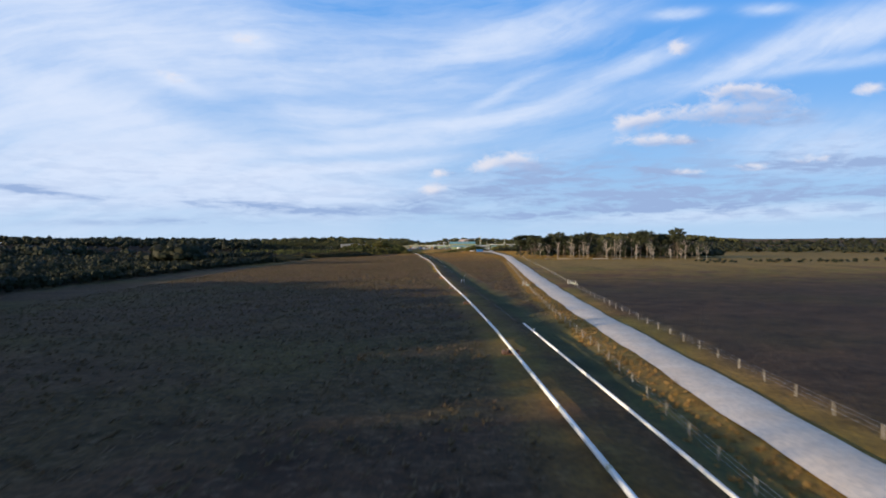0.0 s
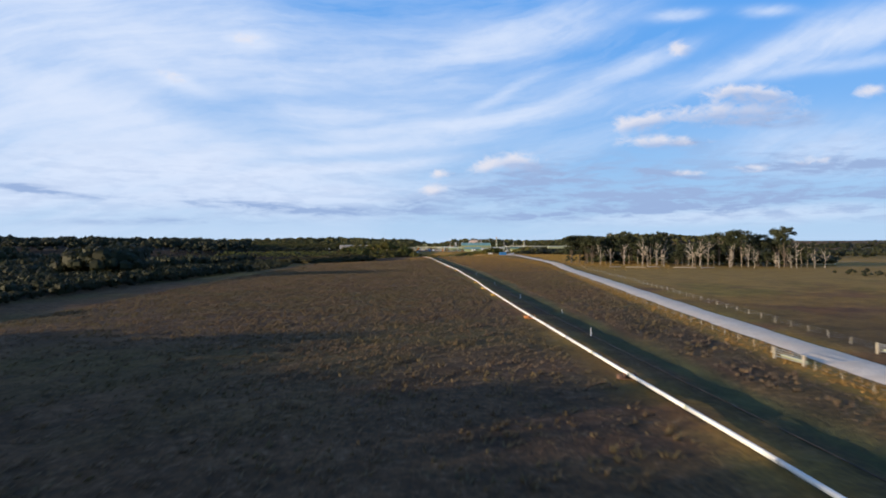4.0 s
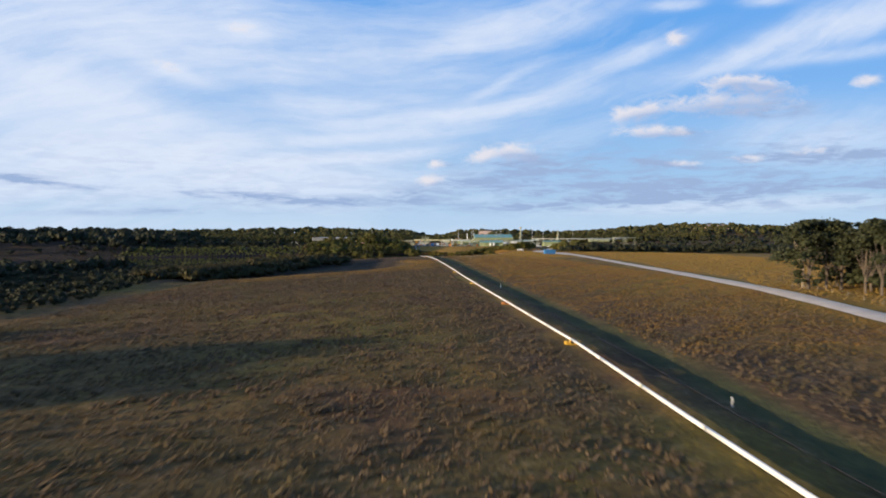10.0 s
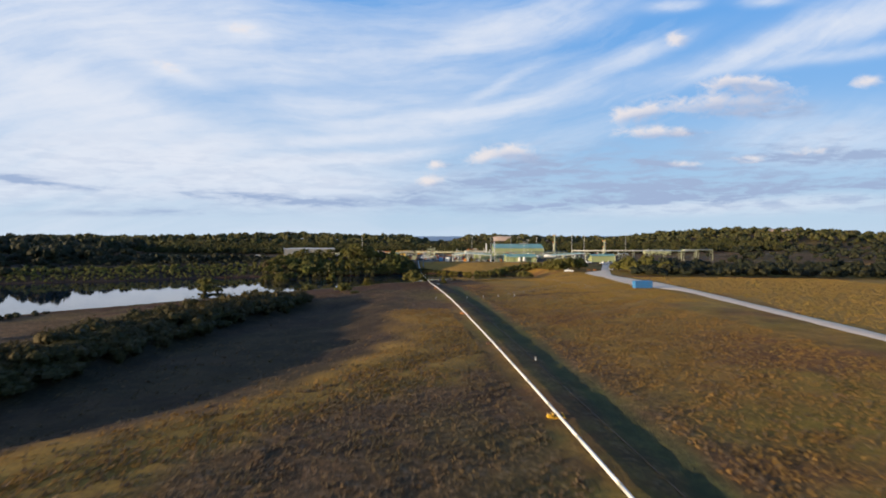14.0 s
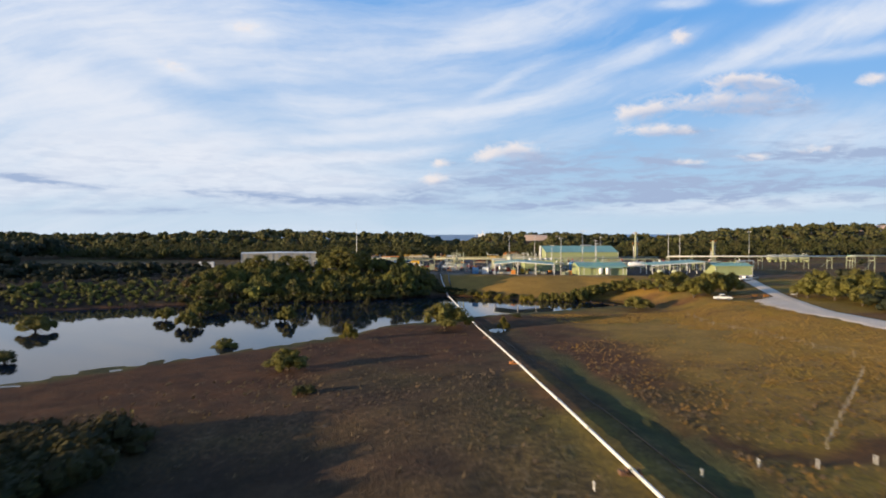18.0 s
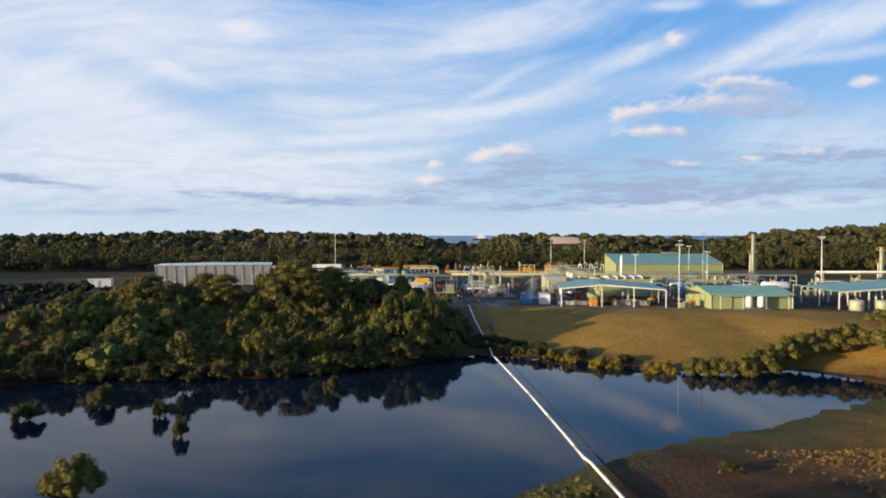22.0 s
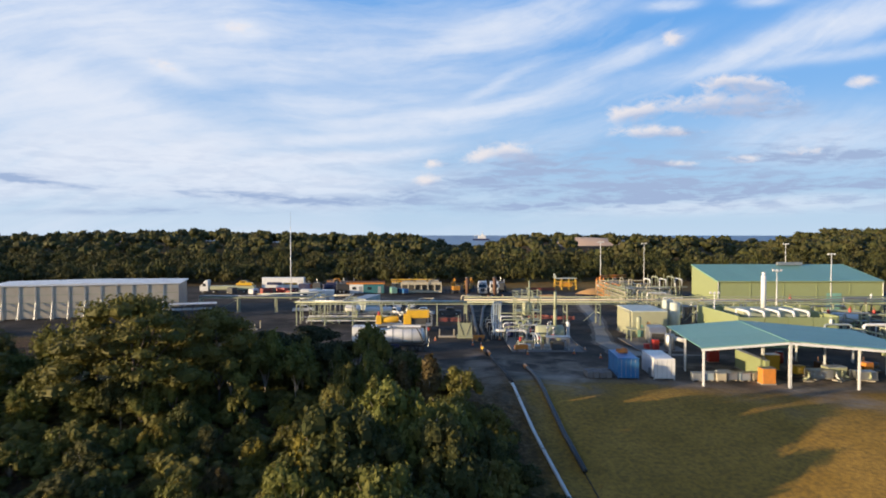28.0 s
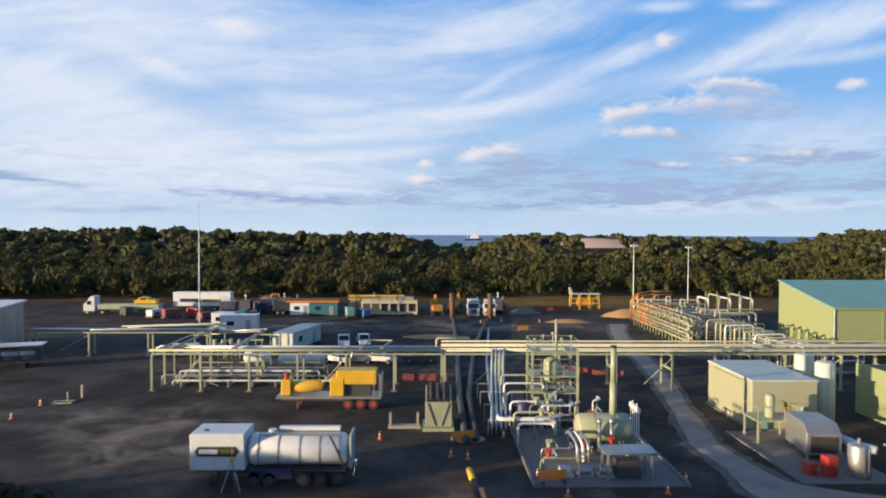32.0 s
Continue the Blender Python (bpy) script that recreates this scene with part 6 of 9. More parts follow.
canopy("workshop_shelter", 27.4, 37.0, 23.6, 40.6, 4.55, 5.5, "open shelter with teal roof and white columns", 1, -7.0)
canopy("storage_shelter", 37.1, 52.0, 23.6, 40.6, 5.5, 4.4, "open storage shelter with sloping teal roof", 2, -7.0)
canopy("process_shelter", 91.0, 112.0, 17.0, 33.0, 4.2, 5.6, "wide open process shelter with teal roof", 3)
for x, y, m2, w, d, h, nm, lb in ((35.4, 24.8, M_ORANGE, 0.8, 0.6, 1.9, "cabinet", "orange steel cabinet in the open shelter"), (36.3, 30.5, M_GREENW, 0.3, 4.0, 2.4, "partition", "green partition wall under the shelter"), (29.6, 27, M_GALV, 1.0, 0.6, 0.9, "pallet_crate", "grey wrapped crate under the shelter"), (31.4, 27.4, M_WHITE, 0.8, 0.6, 1.0, "pallet_crate", "white wrapped crate under the shelter"), (33.2, 27.2, M_GALV, 0.9, 0.6, 0.8, "pallet_crate", "grey wrapped crate under the shelter"), (40.0, 33, M_YELLOW, 0.9, 0.7, 2.0, "cabinet", "yellow machine under the shelter"), (43.5, 28, M_GALV, 1.4, 0.8, 1.0, "pallet_crate", "grey crate under the storage shelter"), (46.0, 29, M_CREAM, 1.2, 0.8, 1.2, "pallet_crate", "cream crate under the storage shelter"), (48.6, 27, M_GALV, 1.1, 0.8, 1.0, "pallet_crate", "grey crate under the storage shelter"), (34.5, 38, M_RED, 0.7, 0.5, 2.2, "cabinet", "red cabinet at the shelter's back")):
    e = thing(nm, x, y, 0, 0, lb, nm.replace("_", " "))
    part("body", S().box(-w, w, -d, d, 0.12, h), m2, e, bevel=0.03)
    part("base", S().box(-w - 0.05, w + 0.05, -d - 0.04, d + 0.04, 0, 0.115), M_WOOD, e)
    part("lid", S().box(-w - 0.02, w + 0.02, -d - 0.02, d + 0.02, h + 0.003, h + 0.06), M_GALV, e)
for k in range(7):
    x, y = 41.0 + 1.3 * k, 26.2 + 0.8 * (k % 3)
    e = thing("pipe_fitting", x, y, 0, 40 * k, "galvanised pipe fitting on a timber pallet", "pipe fitting", "fittings under the shelter")
    part("pallet", S().box(-0.55, 0.55, -0.5, 0.5, 0, 0.14), M_WOOD, e)
    part("elbow", S().tube(bend([(-0.4, 0, 0.32), (0.25, 0, 0.32), (0.25, 0, 1.1)], 0.4), 0.16, 10), M_GALV if k % 2 else M_CREAM, e, smooth=True)

rb = gable_building("control_building", 61.5, 81.0, 18.6, 34.0, 3.4, 4.8, "low green control building with teal roof", 4)
for x in (-1.2, 1.6):
    part("air_receiver", S().drum((x, -8.9, 0.7), (x, -8.9, 2.9), 0.75, 14, 0.3), M_WHITE, rb, "white vertical receiver", smooth=True)
part("slab", S().box(-4, 4, -10.0, -7.9, -0.1, 0.06), M_CONC, rb)
part("awning", S().prismx([(-9.4, 3.0), (-7.72, 3.3), (-7.72, 3.38), (-9.4, 3.08)], -8, 8), M_GREENR, rb)
for x in (-8, -2.7, 2.7, 8):
    part("awning_post", S().box(x - 0.06, x + 0.06, -9.3, -9.18, 0, 3.03), M_WHITE, rb)
gable_building("switch_room", 116.0, 131.0, 16.0, 28.0, 3.8, 4.8, "low green switch room with teal roof", 3)
for k in range(4):
    x = 84 + 0.0 + 2.0 * k
    e = thing("pallet_crate", 55.5 + 1.5 * k if k < 3 else 58.0, 20.5 + 0.6 * k, 0, 0, "cream equipment box at the yard edge", "crate", "boxes at the yard edge")
    part("body", S().box(-0.6, 0.6, -0.5, 0.5, 0.1, 1.3 + 0.2 * k), M_CREAM if k != 2 else M_ORANGE, e, bevel=0.03)
    part("base", S().box(-0.62, 0.62, -0.52, 0.52, 0, 0.095), M_WOOD, e)


def vtank(x, y, r, h, mat, label, z=0.0):
    e = thing("storage_tank", x, y, z, 0, label, "tank", "upright tanks")
    part("shell", S().drum((0, 0, 0.2), (0, 0, h - r * 0.25), r, 20, r * 0.25), mat, e, smooth=True)
    part("base_ring", S().tube([(0, 0, 0), (0, 0, 0.2)], r * 1.06, 20), M_CONC, e)
    part("ladder", S().tube([(-0.2, -r - 0.1, 0.1), (-0.2, -r - 0.1, h)], 0.025, 5).tube([(0.2, -r - 0.1, 0.1), (0.2, -r - 0.1, h)], 0.025, 5), M_GALV, e)
    part("nozzle", S().tube([(0, 0, h - 0.05), (0, 0, h + 0.35)], 0.12, 8), M_GALV, e)


vtank(37.4, 64.4, 0.9, 6.1, M_PALE, "tall pale grey green upright tank")
vtank(37.7, 61.4, 0.88, 5.9, M_PALE, "tall pale grey green upright tank")
vtank(93.5, 14.5, 1.5, 2.6, M_CREAM, "squat cream tank at the lawn edge")
vtank(99.3, 14.5, 1.4, 2.5, M_CREAM, "squat cream tank at the lawn edge")
vtank(31.9, 47.6, 0.75, 2.5, M_GALV, "grey upright tank on the slab")
vtank(62.5, 40.0, 0.9, 4.4, M_BLUE, "blue upright tank behind the control building")


def hvessel(x, y, z, L, r, rz, mat, label, legs=2):
    e = thing("pressure_vessel", x, y, z, rz, label, "pressure vessel", "horizontal vessels")
    part("shell", S().drum((-L / 2, 0, r + 0.7), (L / 2, 0, r + 0.7), r, 18, r * 0.45), mat, e, smooth=True)
    for k in range(legs):
        q = -L * 0.35 + L * 0.7 * k / max(legs - 1, 1)
        part("saddle", S().box(q - 0.14, q + 0.14, -r * 0.8, r * 0.8, 0, 0.8 + r * 0.25), M_GREENW, e)
    part("manway", S().tube([(0, 0, 2 * r + 0.66), (0, 0, 2 * r + 1.0)], 0.28, 10), M_GALV, e)
    part("nozzle", S().tube([(L * 0.3, 0, 2 * r + 0.66), (L * 0.3, 0, 2 * r + 1.3)], 0.09, 8), M_WHITE, e)


for k in range(4):
    hvessel(172 + 5.2 * k, 82, 2.4, 4.2, 1.5, 0, M_CREAM, "large cream storage vessel at the plant's far side")
hvessel(-21.0, 80.5, 1.2, 2.6, 0.7, 0, M_WHITE, "white metering vessel in the pipe rack")
hvessel(-16.0, 82.5, 0.6, 5.0, 0.7, 10, M_WHITE, "white horizontal vessel behind the rack")
hvessel(71, 68, 0.6, 6.0, 1.0, 0, M_WHITE, "white horizontal vessel among the pipework")
hvessel(84, 50, 0.5, 6.0, 1.0, 0, M_WHITE, "white horizontal vessel among the pipework")
hvessel(96, 56, 0.5, 7.0, 1.2, 0, M_WHITE, "white horizontal vessel among the pipework")

# stores under the shelter
def mesh_bin(x, y, rz, mat, label):
    e = thing("storage_bin", x, y, 0, rz, label, "bin", "bins under the shelter")
    part("tub", S().box(-0.6, 0.6, -0.5, 0.5, 0.16, 0.98), mat, e, bevel=0.03)
    part("rim", S().box(-0.64, 0.64, -0.54, 0.54, 0.985, 1.05), M_GALV, e)
    for s in (-0.45, 0.45):
        part("runner", S().box(s - 0.08, s + 0.08, -0.5, 0.5, 0.0, 0.155), M_WOOD, e)


for k in range(6):
    mesh_bin(27.6 + 1.45 * k, 26.4 + 0.25 * (k % 2), 4 * k - 8, (M_GALV, M_BLUEPIPE, M_IVORY)[k % 3], "grey storage bin in the open shelter")
for x, y, mt, lb in ((42.2, 29.6, M_YELLOW, "yellow compressor set parked under the shelter"), (52.2, 31.6, M_ORANGE, "orange compressor set parked under the shelter"), (46.5, 32.0, M_RUST, "rusty engine on a skid under the shelter")):
    e = thing("compressor_set", x, y, 0, 12, lb, "machine", "machines under the shelter")
    part("skid", S().box(-1.3, 1.3, -0.7, 0.7, 0.0, 0.22), M_DARK, e)
    part("engine", S().box(-1.1, 0.2, -0.55, 0.55, 0.225, 1.25), mt, e, bevel=0.06)
    part("drum", S().drum((0.3, 0, 0.75), (1.2, 0, 0.75), 0.42, 12, 0.1), M_DARK, e, smooth=True)
    part("exhaust", S().tube([(-0.7, 0.2, 1.25), (-0.7, 0.2, 1.9)], 0.06, 8), M_RUST, e)
e = thing("fuel_drum", 43.6, 37.5, 0, 0, "red fuel drum standing under the shelter", "drum")
part("body", S().tube([(0, 0, 0), (0, 0, 1.5)], 0.5, 16), M_RED, e, smooth=True)
part("lid", S().tube([(0, 0, 1.505), (0, 0, 1.56)], 0.52, 16), M_DARK, e)

# ---- pipe racks ----
def pipe_rack(name, x0, x1, y0, width, z, gap, pipes, label, tiers=1):
    e = thing(name, x0, y0, 0, 0, label, "pipe rack", "pipe racks")
    n = int(round((x1 - x0) / gap))
    L = x1 - x0
    for i in range(n + 1):
        x = L * i / n
        for yy in (0, width):
            part("post", S().box(x - 0.11, x + 0.11, yy - 0.11, yy + 0.11, 0.1, z), M_CREAM, e)
            part("footing", S().box(x - 0.35, x + 0.35, yy - 0.35, yy + 0.35, -0.1, 0.1), M_CONC, e)
        for t in range(tiers):
            zz = z - 1.6 * t
            part("cross_beam", S().box(x - 0.09, x + 0.09, 0.12, width - 0.12, zz - 0.24, zz), M_CREAM, e)
        if i % 3 == 1:
            part("brace", S().tube([(x, 0, z - 0.3), (x - gap * 0.5, 0, 0.8)], 0.05, 6), M_CREAM, e)
    for yy in (0, width):
        part("long_beam", S().box(0, L, yy - 0.08, yy + 0.08, z + 0.005, z + 0.19), M_CREAM, e)
    for k, (yy, r, dz, m) in enumerate(pipes):
        part("pipe", S().tube([(-0.4, yy, z + 0.3 + r + dz), (L * 0.5, yy, z + 0.3 + r + dz), (L + 0.4, yy, z + 0.3 + r + dz)], r, 10), m, e, smooth=True)
    return e


pipe_rack("main_pipe_rack", -31.0, 1.5, 73.8, 3.6, 4.1, 5.4, [(0.3, 0.16, 0, M_CREAM), (1.0, 0.10, 0, M_WHITE), (2.2, 0.12, 0, M_GALV), (3.2, 0.10, 0, M_WHITE)], "cream steel pipe rack carrying pale pipes", 1)
pipe_rack("main_pipe_rack", 1.8, 112.0, 73.8, 3.6, 4.1, 6.48, [(0.3, 0.15, 0, M_CREAM), (0.9, 0.12, 0, M_GALV), (1.5, 0.12, 0.0, M_GALV), (2.2, 0.15, 0.25, M_IVORY), (3.0, 0.13, 0.25, M_BLUEPIPE), (1.6, 0.10, 0.9, M_CREAM)], "cream steel pipe rack carrying pale pipes", 2)
pipe_rack("low_pipe_rack", -57.0, -31.8, 94.6, 1.6, 3.3, 8.4, [(0.4, 0.14, 0, M_GALV), (1.2, 0.12, 0, M_WHITE), (1.9, 0.10, 0, M_BLUEPIPE)], "low grey pipe rack in the yard", 1)
pipe_rack("far_pipe_rack", 112.5, 200.0, 60.0, 4.0, 5.6, 10.9, [(0.6, 0.2, 0, M_WHITE), (1.6, 0.2, 0, M_CREAM), (2.8, 0.2, 0, M_WHITE)], "cream pipe rack at the plant's far side", 2)
pipe_rack("far_pipe_rack", 180.0, 199.0, 30.0, 4.0, 7.0, 9.5, [(0.6, 0.16, 0, M_GALV), (2.8, 0.16, 0, M_GREENR)], "tall pale pipe rack beyond the trees", 2)
link = thing("rack_crossover", -12, 80, 0, 0, "pale pipes linking rack and meter skid", "pipework")
for k, (x, y1, z) in enumerate(((-18.6, 15.6, 4.6), (-17.9, 16.0, 4.35), (-17.2, 15.2, 4.6), (-10.6, 9.0, 4.5), (-9.9, 9.6, 4.7))):
    part("pipe", S().tube(bend([(x, -6.0, z), (x, y1, z), (x - (14 if k < 3 else 7), y1 + 0.4, z - 0.5)], 0.5), 0.10, 8), (M_IVORY, M_GALV, M_BLUEPIPE)[k % 3], link, smooth=True)
part("loop_pipe", S().tube(bend([(4.2, -5.6, 4.62), (4.5, -2.6, 4.62), (4.7, 0.6, 4.62), (7.6, 0.6, 4.62), (6.9, -2.6, 4.62), (6.6, -5.6, 4.62)], 0.5), 0.12, 8), M_IVORY, link, "pale expansion loop", smooth=True)
part("loop_pipe", S().tube(bend([(12.9, -3.4, 4.1), (12.9, -3.4, 5.55), (16.8, -3.4, 5.55)], 0.4), 0.13, 8), M_IVORY, link, smooth=True)
for x, y in ((-18.25, 1), (-18.25, 8), (-18.25, 14.5), (-10.3, 4), (-10.3, 8.5)):
    for s in (-1.0, 1.0):
        part("prop", S().box(x + s - 0.07, x + s + 0.07, y - 0.07, y + 0.07, 0, 4.2), M_CREAM, link)
    part("prop_beam", S().box(x - 1.2, x + 1.2, y - 0.08, y + 0.08, 4.005, 4.22), M_CREAM, link)
for k in range(4):
    part("riser", S().tube(bend([(-16.6 + 1.1 * k, 6.0, 0.1), (-16.6 + 1.1 * k, 6.0, 2.6 + 0.4 * (k % 2)), (-16.6 + 1.1 * k, 12.0, 2.6 + 0.4 * (k % 2)), (-16.6 + 1.1 * k, 12.0, 0.1)], 0.5), 0.11, 8), (M_CREAM, M_GALV)[k % 2], link, smooth=True)
    part("valve", S().drum((-16.6 + 1.1 * k, 8.0, 2.7), (-16.6 + 1.1 * k, 8.0, 3.5), 0.24, 10), M_CREAM, link)

# lower pipes and bents under the main rack's west end
skid = thing("meter_skid", -22, 77, 0, 0, "cream low level pipework on short supports", "pipework")
for k in range(5):
    z = 0.7 + 0.35 * (k % 3)
    yy = -1.0 + 1.0 * k
    part("pipe", S().tube(bend([(-7.5, yy, 0.2), (-7.5, yy, z), (11.0 - k, yy, z), (11.0 - k, yy, 0.2)], 0.4), 0.12, 8), M_CREAM if k % 2 else M_WHITE, skid, smooth=True)
for k, (x0, x1, yy, z) in enumerate(((-8.5, 6.0, -1.6, 1.5), (-6.8, 9.0, 3.6, 1.9), (-4.5, 10.0, -0.4, 2.1), (-8.0, 2.0, 2.4, 0.45))):
    part("pipe", S().tube(bend([(x0, yy, 0.2), (x0, yy, z), (x1, yy, z), (x1, yy + 1.2, z), (x1, yy + 1.2, 0.2)], 0.4), 0.07, 8), (M_GALV, M_CREAM)[k % 2], skid, smooth=True)
part("brace", S().tube([(-6.2, -1.9, 2.0), (-2.0, -1.9, 0.3)], 0.05, 6), M_CREAM, skid)
for k in range(7):
    part("support", S().box(-6.5 + 2.7 * k - 0.06, -6.5 + 2.7 * k + 0.06, -1.3, 3.3, 0.0, 0.62), M_CREAM, skid)
for k in range(4):
    part("valve", S().drum((-5 + 3.6 * k, 1.0, 0.85), (-5 + 3.6 * k, 1.0, 1.6), 0.22, 10).tube([(-5 + 3.6 * k, 1, 1.6), (-5 + 3.6 * k, 1, 2.1)], 0.04, 6), M_CREAM, skid)
e = thing("pipe_stand", -38.2, 69.0, 0, 8, "small pale pipe stand on a flat skid", "pipe stand")
part("frame", S().box(-1.0, 1.0, -0.55, -0.45, 0, 0.12).box(-1.0, 1.0, 0.45, 0.55, 0, 0.12).box(-0.9, -0.8, -0.45, 0.45, 0, 0.12).box(0.8, 0.9, -0.45, 0.45, 0, 0.12), M_IVORY, e)
part("post", S().tube([(0.5, 0, 0.1), (0.5, 0, 1.1)], 0.09, 8), M_IVORY, e)
e = thing("marker_post", -37.2, 70.9, 0, 0, "cream marker post standing in the yard", "post")
part("post", S().box(-0.09, 0.09, -0.09, 0.09, -0.1, 1.35), M_IVORY, e, bevel=0.02)
part("cap", S().box(-0.11, 0.11, -0.11, 0.11, 1.355, 1.42), M_YELLOW, e)

# ---- process unit ----
slab = thing("process_slab", 13.2, 52.5, 0, 0, "pale concrete slab with a kerb under the process unit", "slab")
part("slab", S().box(-5.6, 5.2, -6.8, 7.0, -0.15, 0.08), M_CONC, slab, bevel=0.02)
part("kerb", S().box(5.2, 5.4, -6.9, 7.1, -0.1, 0.24), M_CONC, slab)
part("kerb", S().box(-5.8, -5.6, -6.9, 7.1, -0.1, 0.24), M_CONC, slab)

stack = thing("vent_stack", 15.4, 54.2, 0.09, 0, "tall cream vent stack with a black rim", "stack")
part("lower_tube", S().tube([(0, 0, 2.6), (0, 0, 5.4)], 0.29, 16), M_CREAM, stack, smooth=True)
part("upper_tube", S().tube([(0, 0, 5.4), (0, 0, 8.3)], 0.24, 16), M_CREAM, stack, smooth=True)
part("rim", S().tube([(0, 0, 8.3), (0, 0, 8.5)], 0.26, 16), M_BLACK, stack, "black rim")
part("heater_drum", S().drum((-2.9, 0.0, 1.65), (1.2, 0.0, 1.65), 1.15, 24, 0.3), M_CREAM, stack, "cream fired heater drum", smooth=True)
for xx in (-2.2, 0.6):
    part("saddle", S().box(xx - 0.12, xx + 0.12, -0.7, 0.7, 0, 0.95), M_GREENW, stack)

for xx in (-1.5, -0.5):
    part("flue", S().tube([(xx, -1.45, 0.1), (xx, -1.45, 2.3)], 0.16, 10).tube([(xx, -1.45, 2.3), (xx, -1.45, 2.75)], 0.16, 10, True, 0.26), M_GALV, stack, "grey flue with a flared top", smooth=True)
for k in range(3):
    part("feed_pipe", S().tube(bend([(-3.2 - 0.45 * k, -1.0, 1.5), (-3.2 - 0.45 * k, -2.0, 1.9), (-2.9 - 0.45 * k, -3.6, 1.4), (-2.9 - 0.45 * k, -3.9, 0.1)], 0.5), 0.13, 8), M_WHITE if k % 2 else M_GALV, stack, "pale curved feed pipe", smooth=True)
part("band", S().tube([(-1.7, 0, 1.65), (-1.6, 0, 1.65)], 1.17, 24), M_GREENW, stack)
part("band", S().tube([(0.2, 0, 1.65), (0.3, 0, 1.65)], 1.17, 24), M_GREENW, stack)
bent = thing("burner_platform", 14.6, 47.6, 0.09, 0, "grey steel platform frame before the heater", "platform")
for x in (-1.6, 1.6):
    for yy in (-0.8, 0.8):
        part("leg", S().box(x - 0.08, x + 0.08, yy - 0.08, yy + 0.08, 0, 1.9), M_GALV, bent)
part("deck", S().box(-1.9, 1.9, -1.0, 1.0, 1.905, 2.02), M_GALV, bent)
part("burner_box", S().box(-0.9, 0.9, -0.6, 0.6, 0.02, 1.3), M_DARK, bent, "dark grey burner box", bevel=0.03)

col = thing("scrubber_tower", 12.2, 64.5, 0, 0, "cream scrubber vessel inside a platformed steel frame", "process tower")
part("vessel", S().drum((0, 0, 3.6), (0, 0, 5.2), 0.85, 18, 0.45), M_CREAM, col, smooth=True)
part("riser", S().tube([(0.4, 0, 5.4), (0.4, 0, 9.4)], 0.14, 10), M_CREAM, col, smooth=True)
for x in (-2.2, 2.2):
    for yy in (-1.6, 1.6):
        part("frame_post", S().box(x - 0.1, x + 0.1, yy - 0.1, yy + 0.1, 0, 6.6), M_CREAM, col)
for z in (2.4, 4.0, 6.4):
    part("deck", S().box(-2.35, 2.35, -1.75, -1.0, z, z + 0.1).box(-2.35, 2.35, 1.0, 1.75, z, z + 0.1).box(-2.35, -1.2, -1.0, 1.0, z, z + 0.1).box(1.2, 2.35, -1.0, 1.0, z, z + 0.1), M_CREAM, col)
    rail = S()
    for h in (0.55, 1.1):
        rail.tube([(-2.3, -1.7, z + h), (2.3, -1.7, z + h), (2.3, 1.7, z + h), (-2.3, 1.7, z + h), (-2.3, -1.7, z + h)], 0.03, 5)
    for x in (-2.3, -0.8, 0.8, 2.3):
        rail.tube([(x, -1.7, z), (x, -1.7, z + 1.1)], 0.03, 5).tube([(x, 1.7, z), (x, 1.7, z + 1.1)], 0.03, 5)
    part("handrail", rail, M_CREAM, col)
for k in range(5):
    part("valve_stem", S().tube([(-1.8 + 0.9 * k, -0.4 + 0.3 * (k % 2), 6.5), (-1.8 + 0.9 * k, -0.4 + 0.3 * (k % 2), 7.4 + 0.3 * (k % 3))], 0.06, 6).drum((-1.8 + 0.9 * k, -0.4 + 0.3 * (k % 2), 7.4 + 0.3 * (k % 3)), (-1.8 + 0.9 * k, -0.4 + 0.3 * (k % 2), 7.6 + 0.3 * (k % 3)), 0.16, 8), M_CREAM, col)

blu = thing("blue_pipe_bundle", 6.6, 66, 0, 0, "bundle of blue grey pipes dropping from the rack", "pipework")
for k in range(4):
    x = -1.0 + 0.42 * k
    part("pipe", S().tube(bend([(x + 1.7, 8.4, 4.6), (x + 1.4, 6.2, 4.4), (x + 1.3, 5.4, 2.2), (x + 0.3, -5.5, 1.8), (x, -8.5, 1.5 - 0.1 * k), (x, -8.5, 0.1)], 0.6), 0.14, 10), M_BLUEPIPE, blu, smooth=True)
part("header", S().tube(bend([(-0.4, -6.8, 1.5), (-0.4, -8.6, 1.5), (4.6, -8.6, 1.5), (4.6, -8.6, 0.1)], 0.5), 0.2, 10), M_WHITE, blu, "pale header pipe", smooth=True)
for yy in (-8.2, -4.0, 1.0, 4.6):
    h = 1.4 if yy < -6 else 1.65
    part("support", S().box(-1.35, -1.25, yy - 0.06, yy + 0.06, 0, h).box(1.15, 1.25, yy - 0.06, yy + 0.06, 0, h).box(-1.25, 1.15, yy - 0.06, yy + 0.06, h - 0.12, h), M_GALV, blu)

goose = thing("gooseneck_pipes", 8.3, 58.5, 0, 0, "stepped white gooseneck pipes on the process unit", "pipework")
for k in range(6):
    yy = 9.0 - 2.6 * k
    w = 3.4 - 0.25 * k
    part("pipe", S().tube(bend([(-0.8, yy, 0.2), (-0.8, yy, 3.2 - 0.25 * k), (w, yy, 3.2 - 0.25 * k), (w, yy - 0.3, 1.6)], 0.45), 0.11, 10), M_WHITE if k % 2 else M_CREAM, goose, smooth=True)
    part("flange", S().tube([(-0.8, yy, 0.9), (-0.8, yy, 1.05)], 0.19, 10), M_GALV, goose)
part("blue_tank", S().drum((0.4, 1.4, 0.3), (0.4, 1.4, 2.4), 0.6, 14, 0.1), M_NAVY, goose, "dark blue drum", smooth=True)
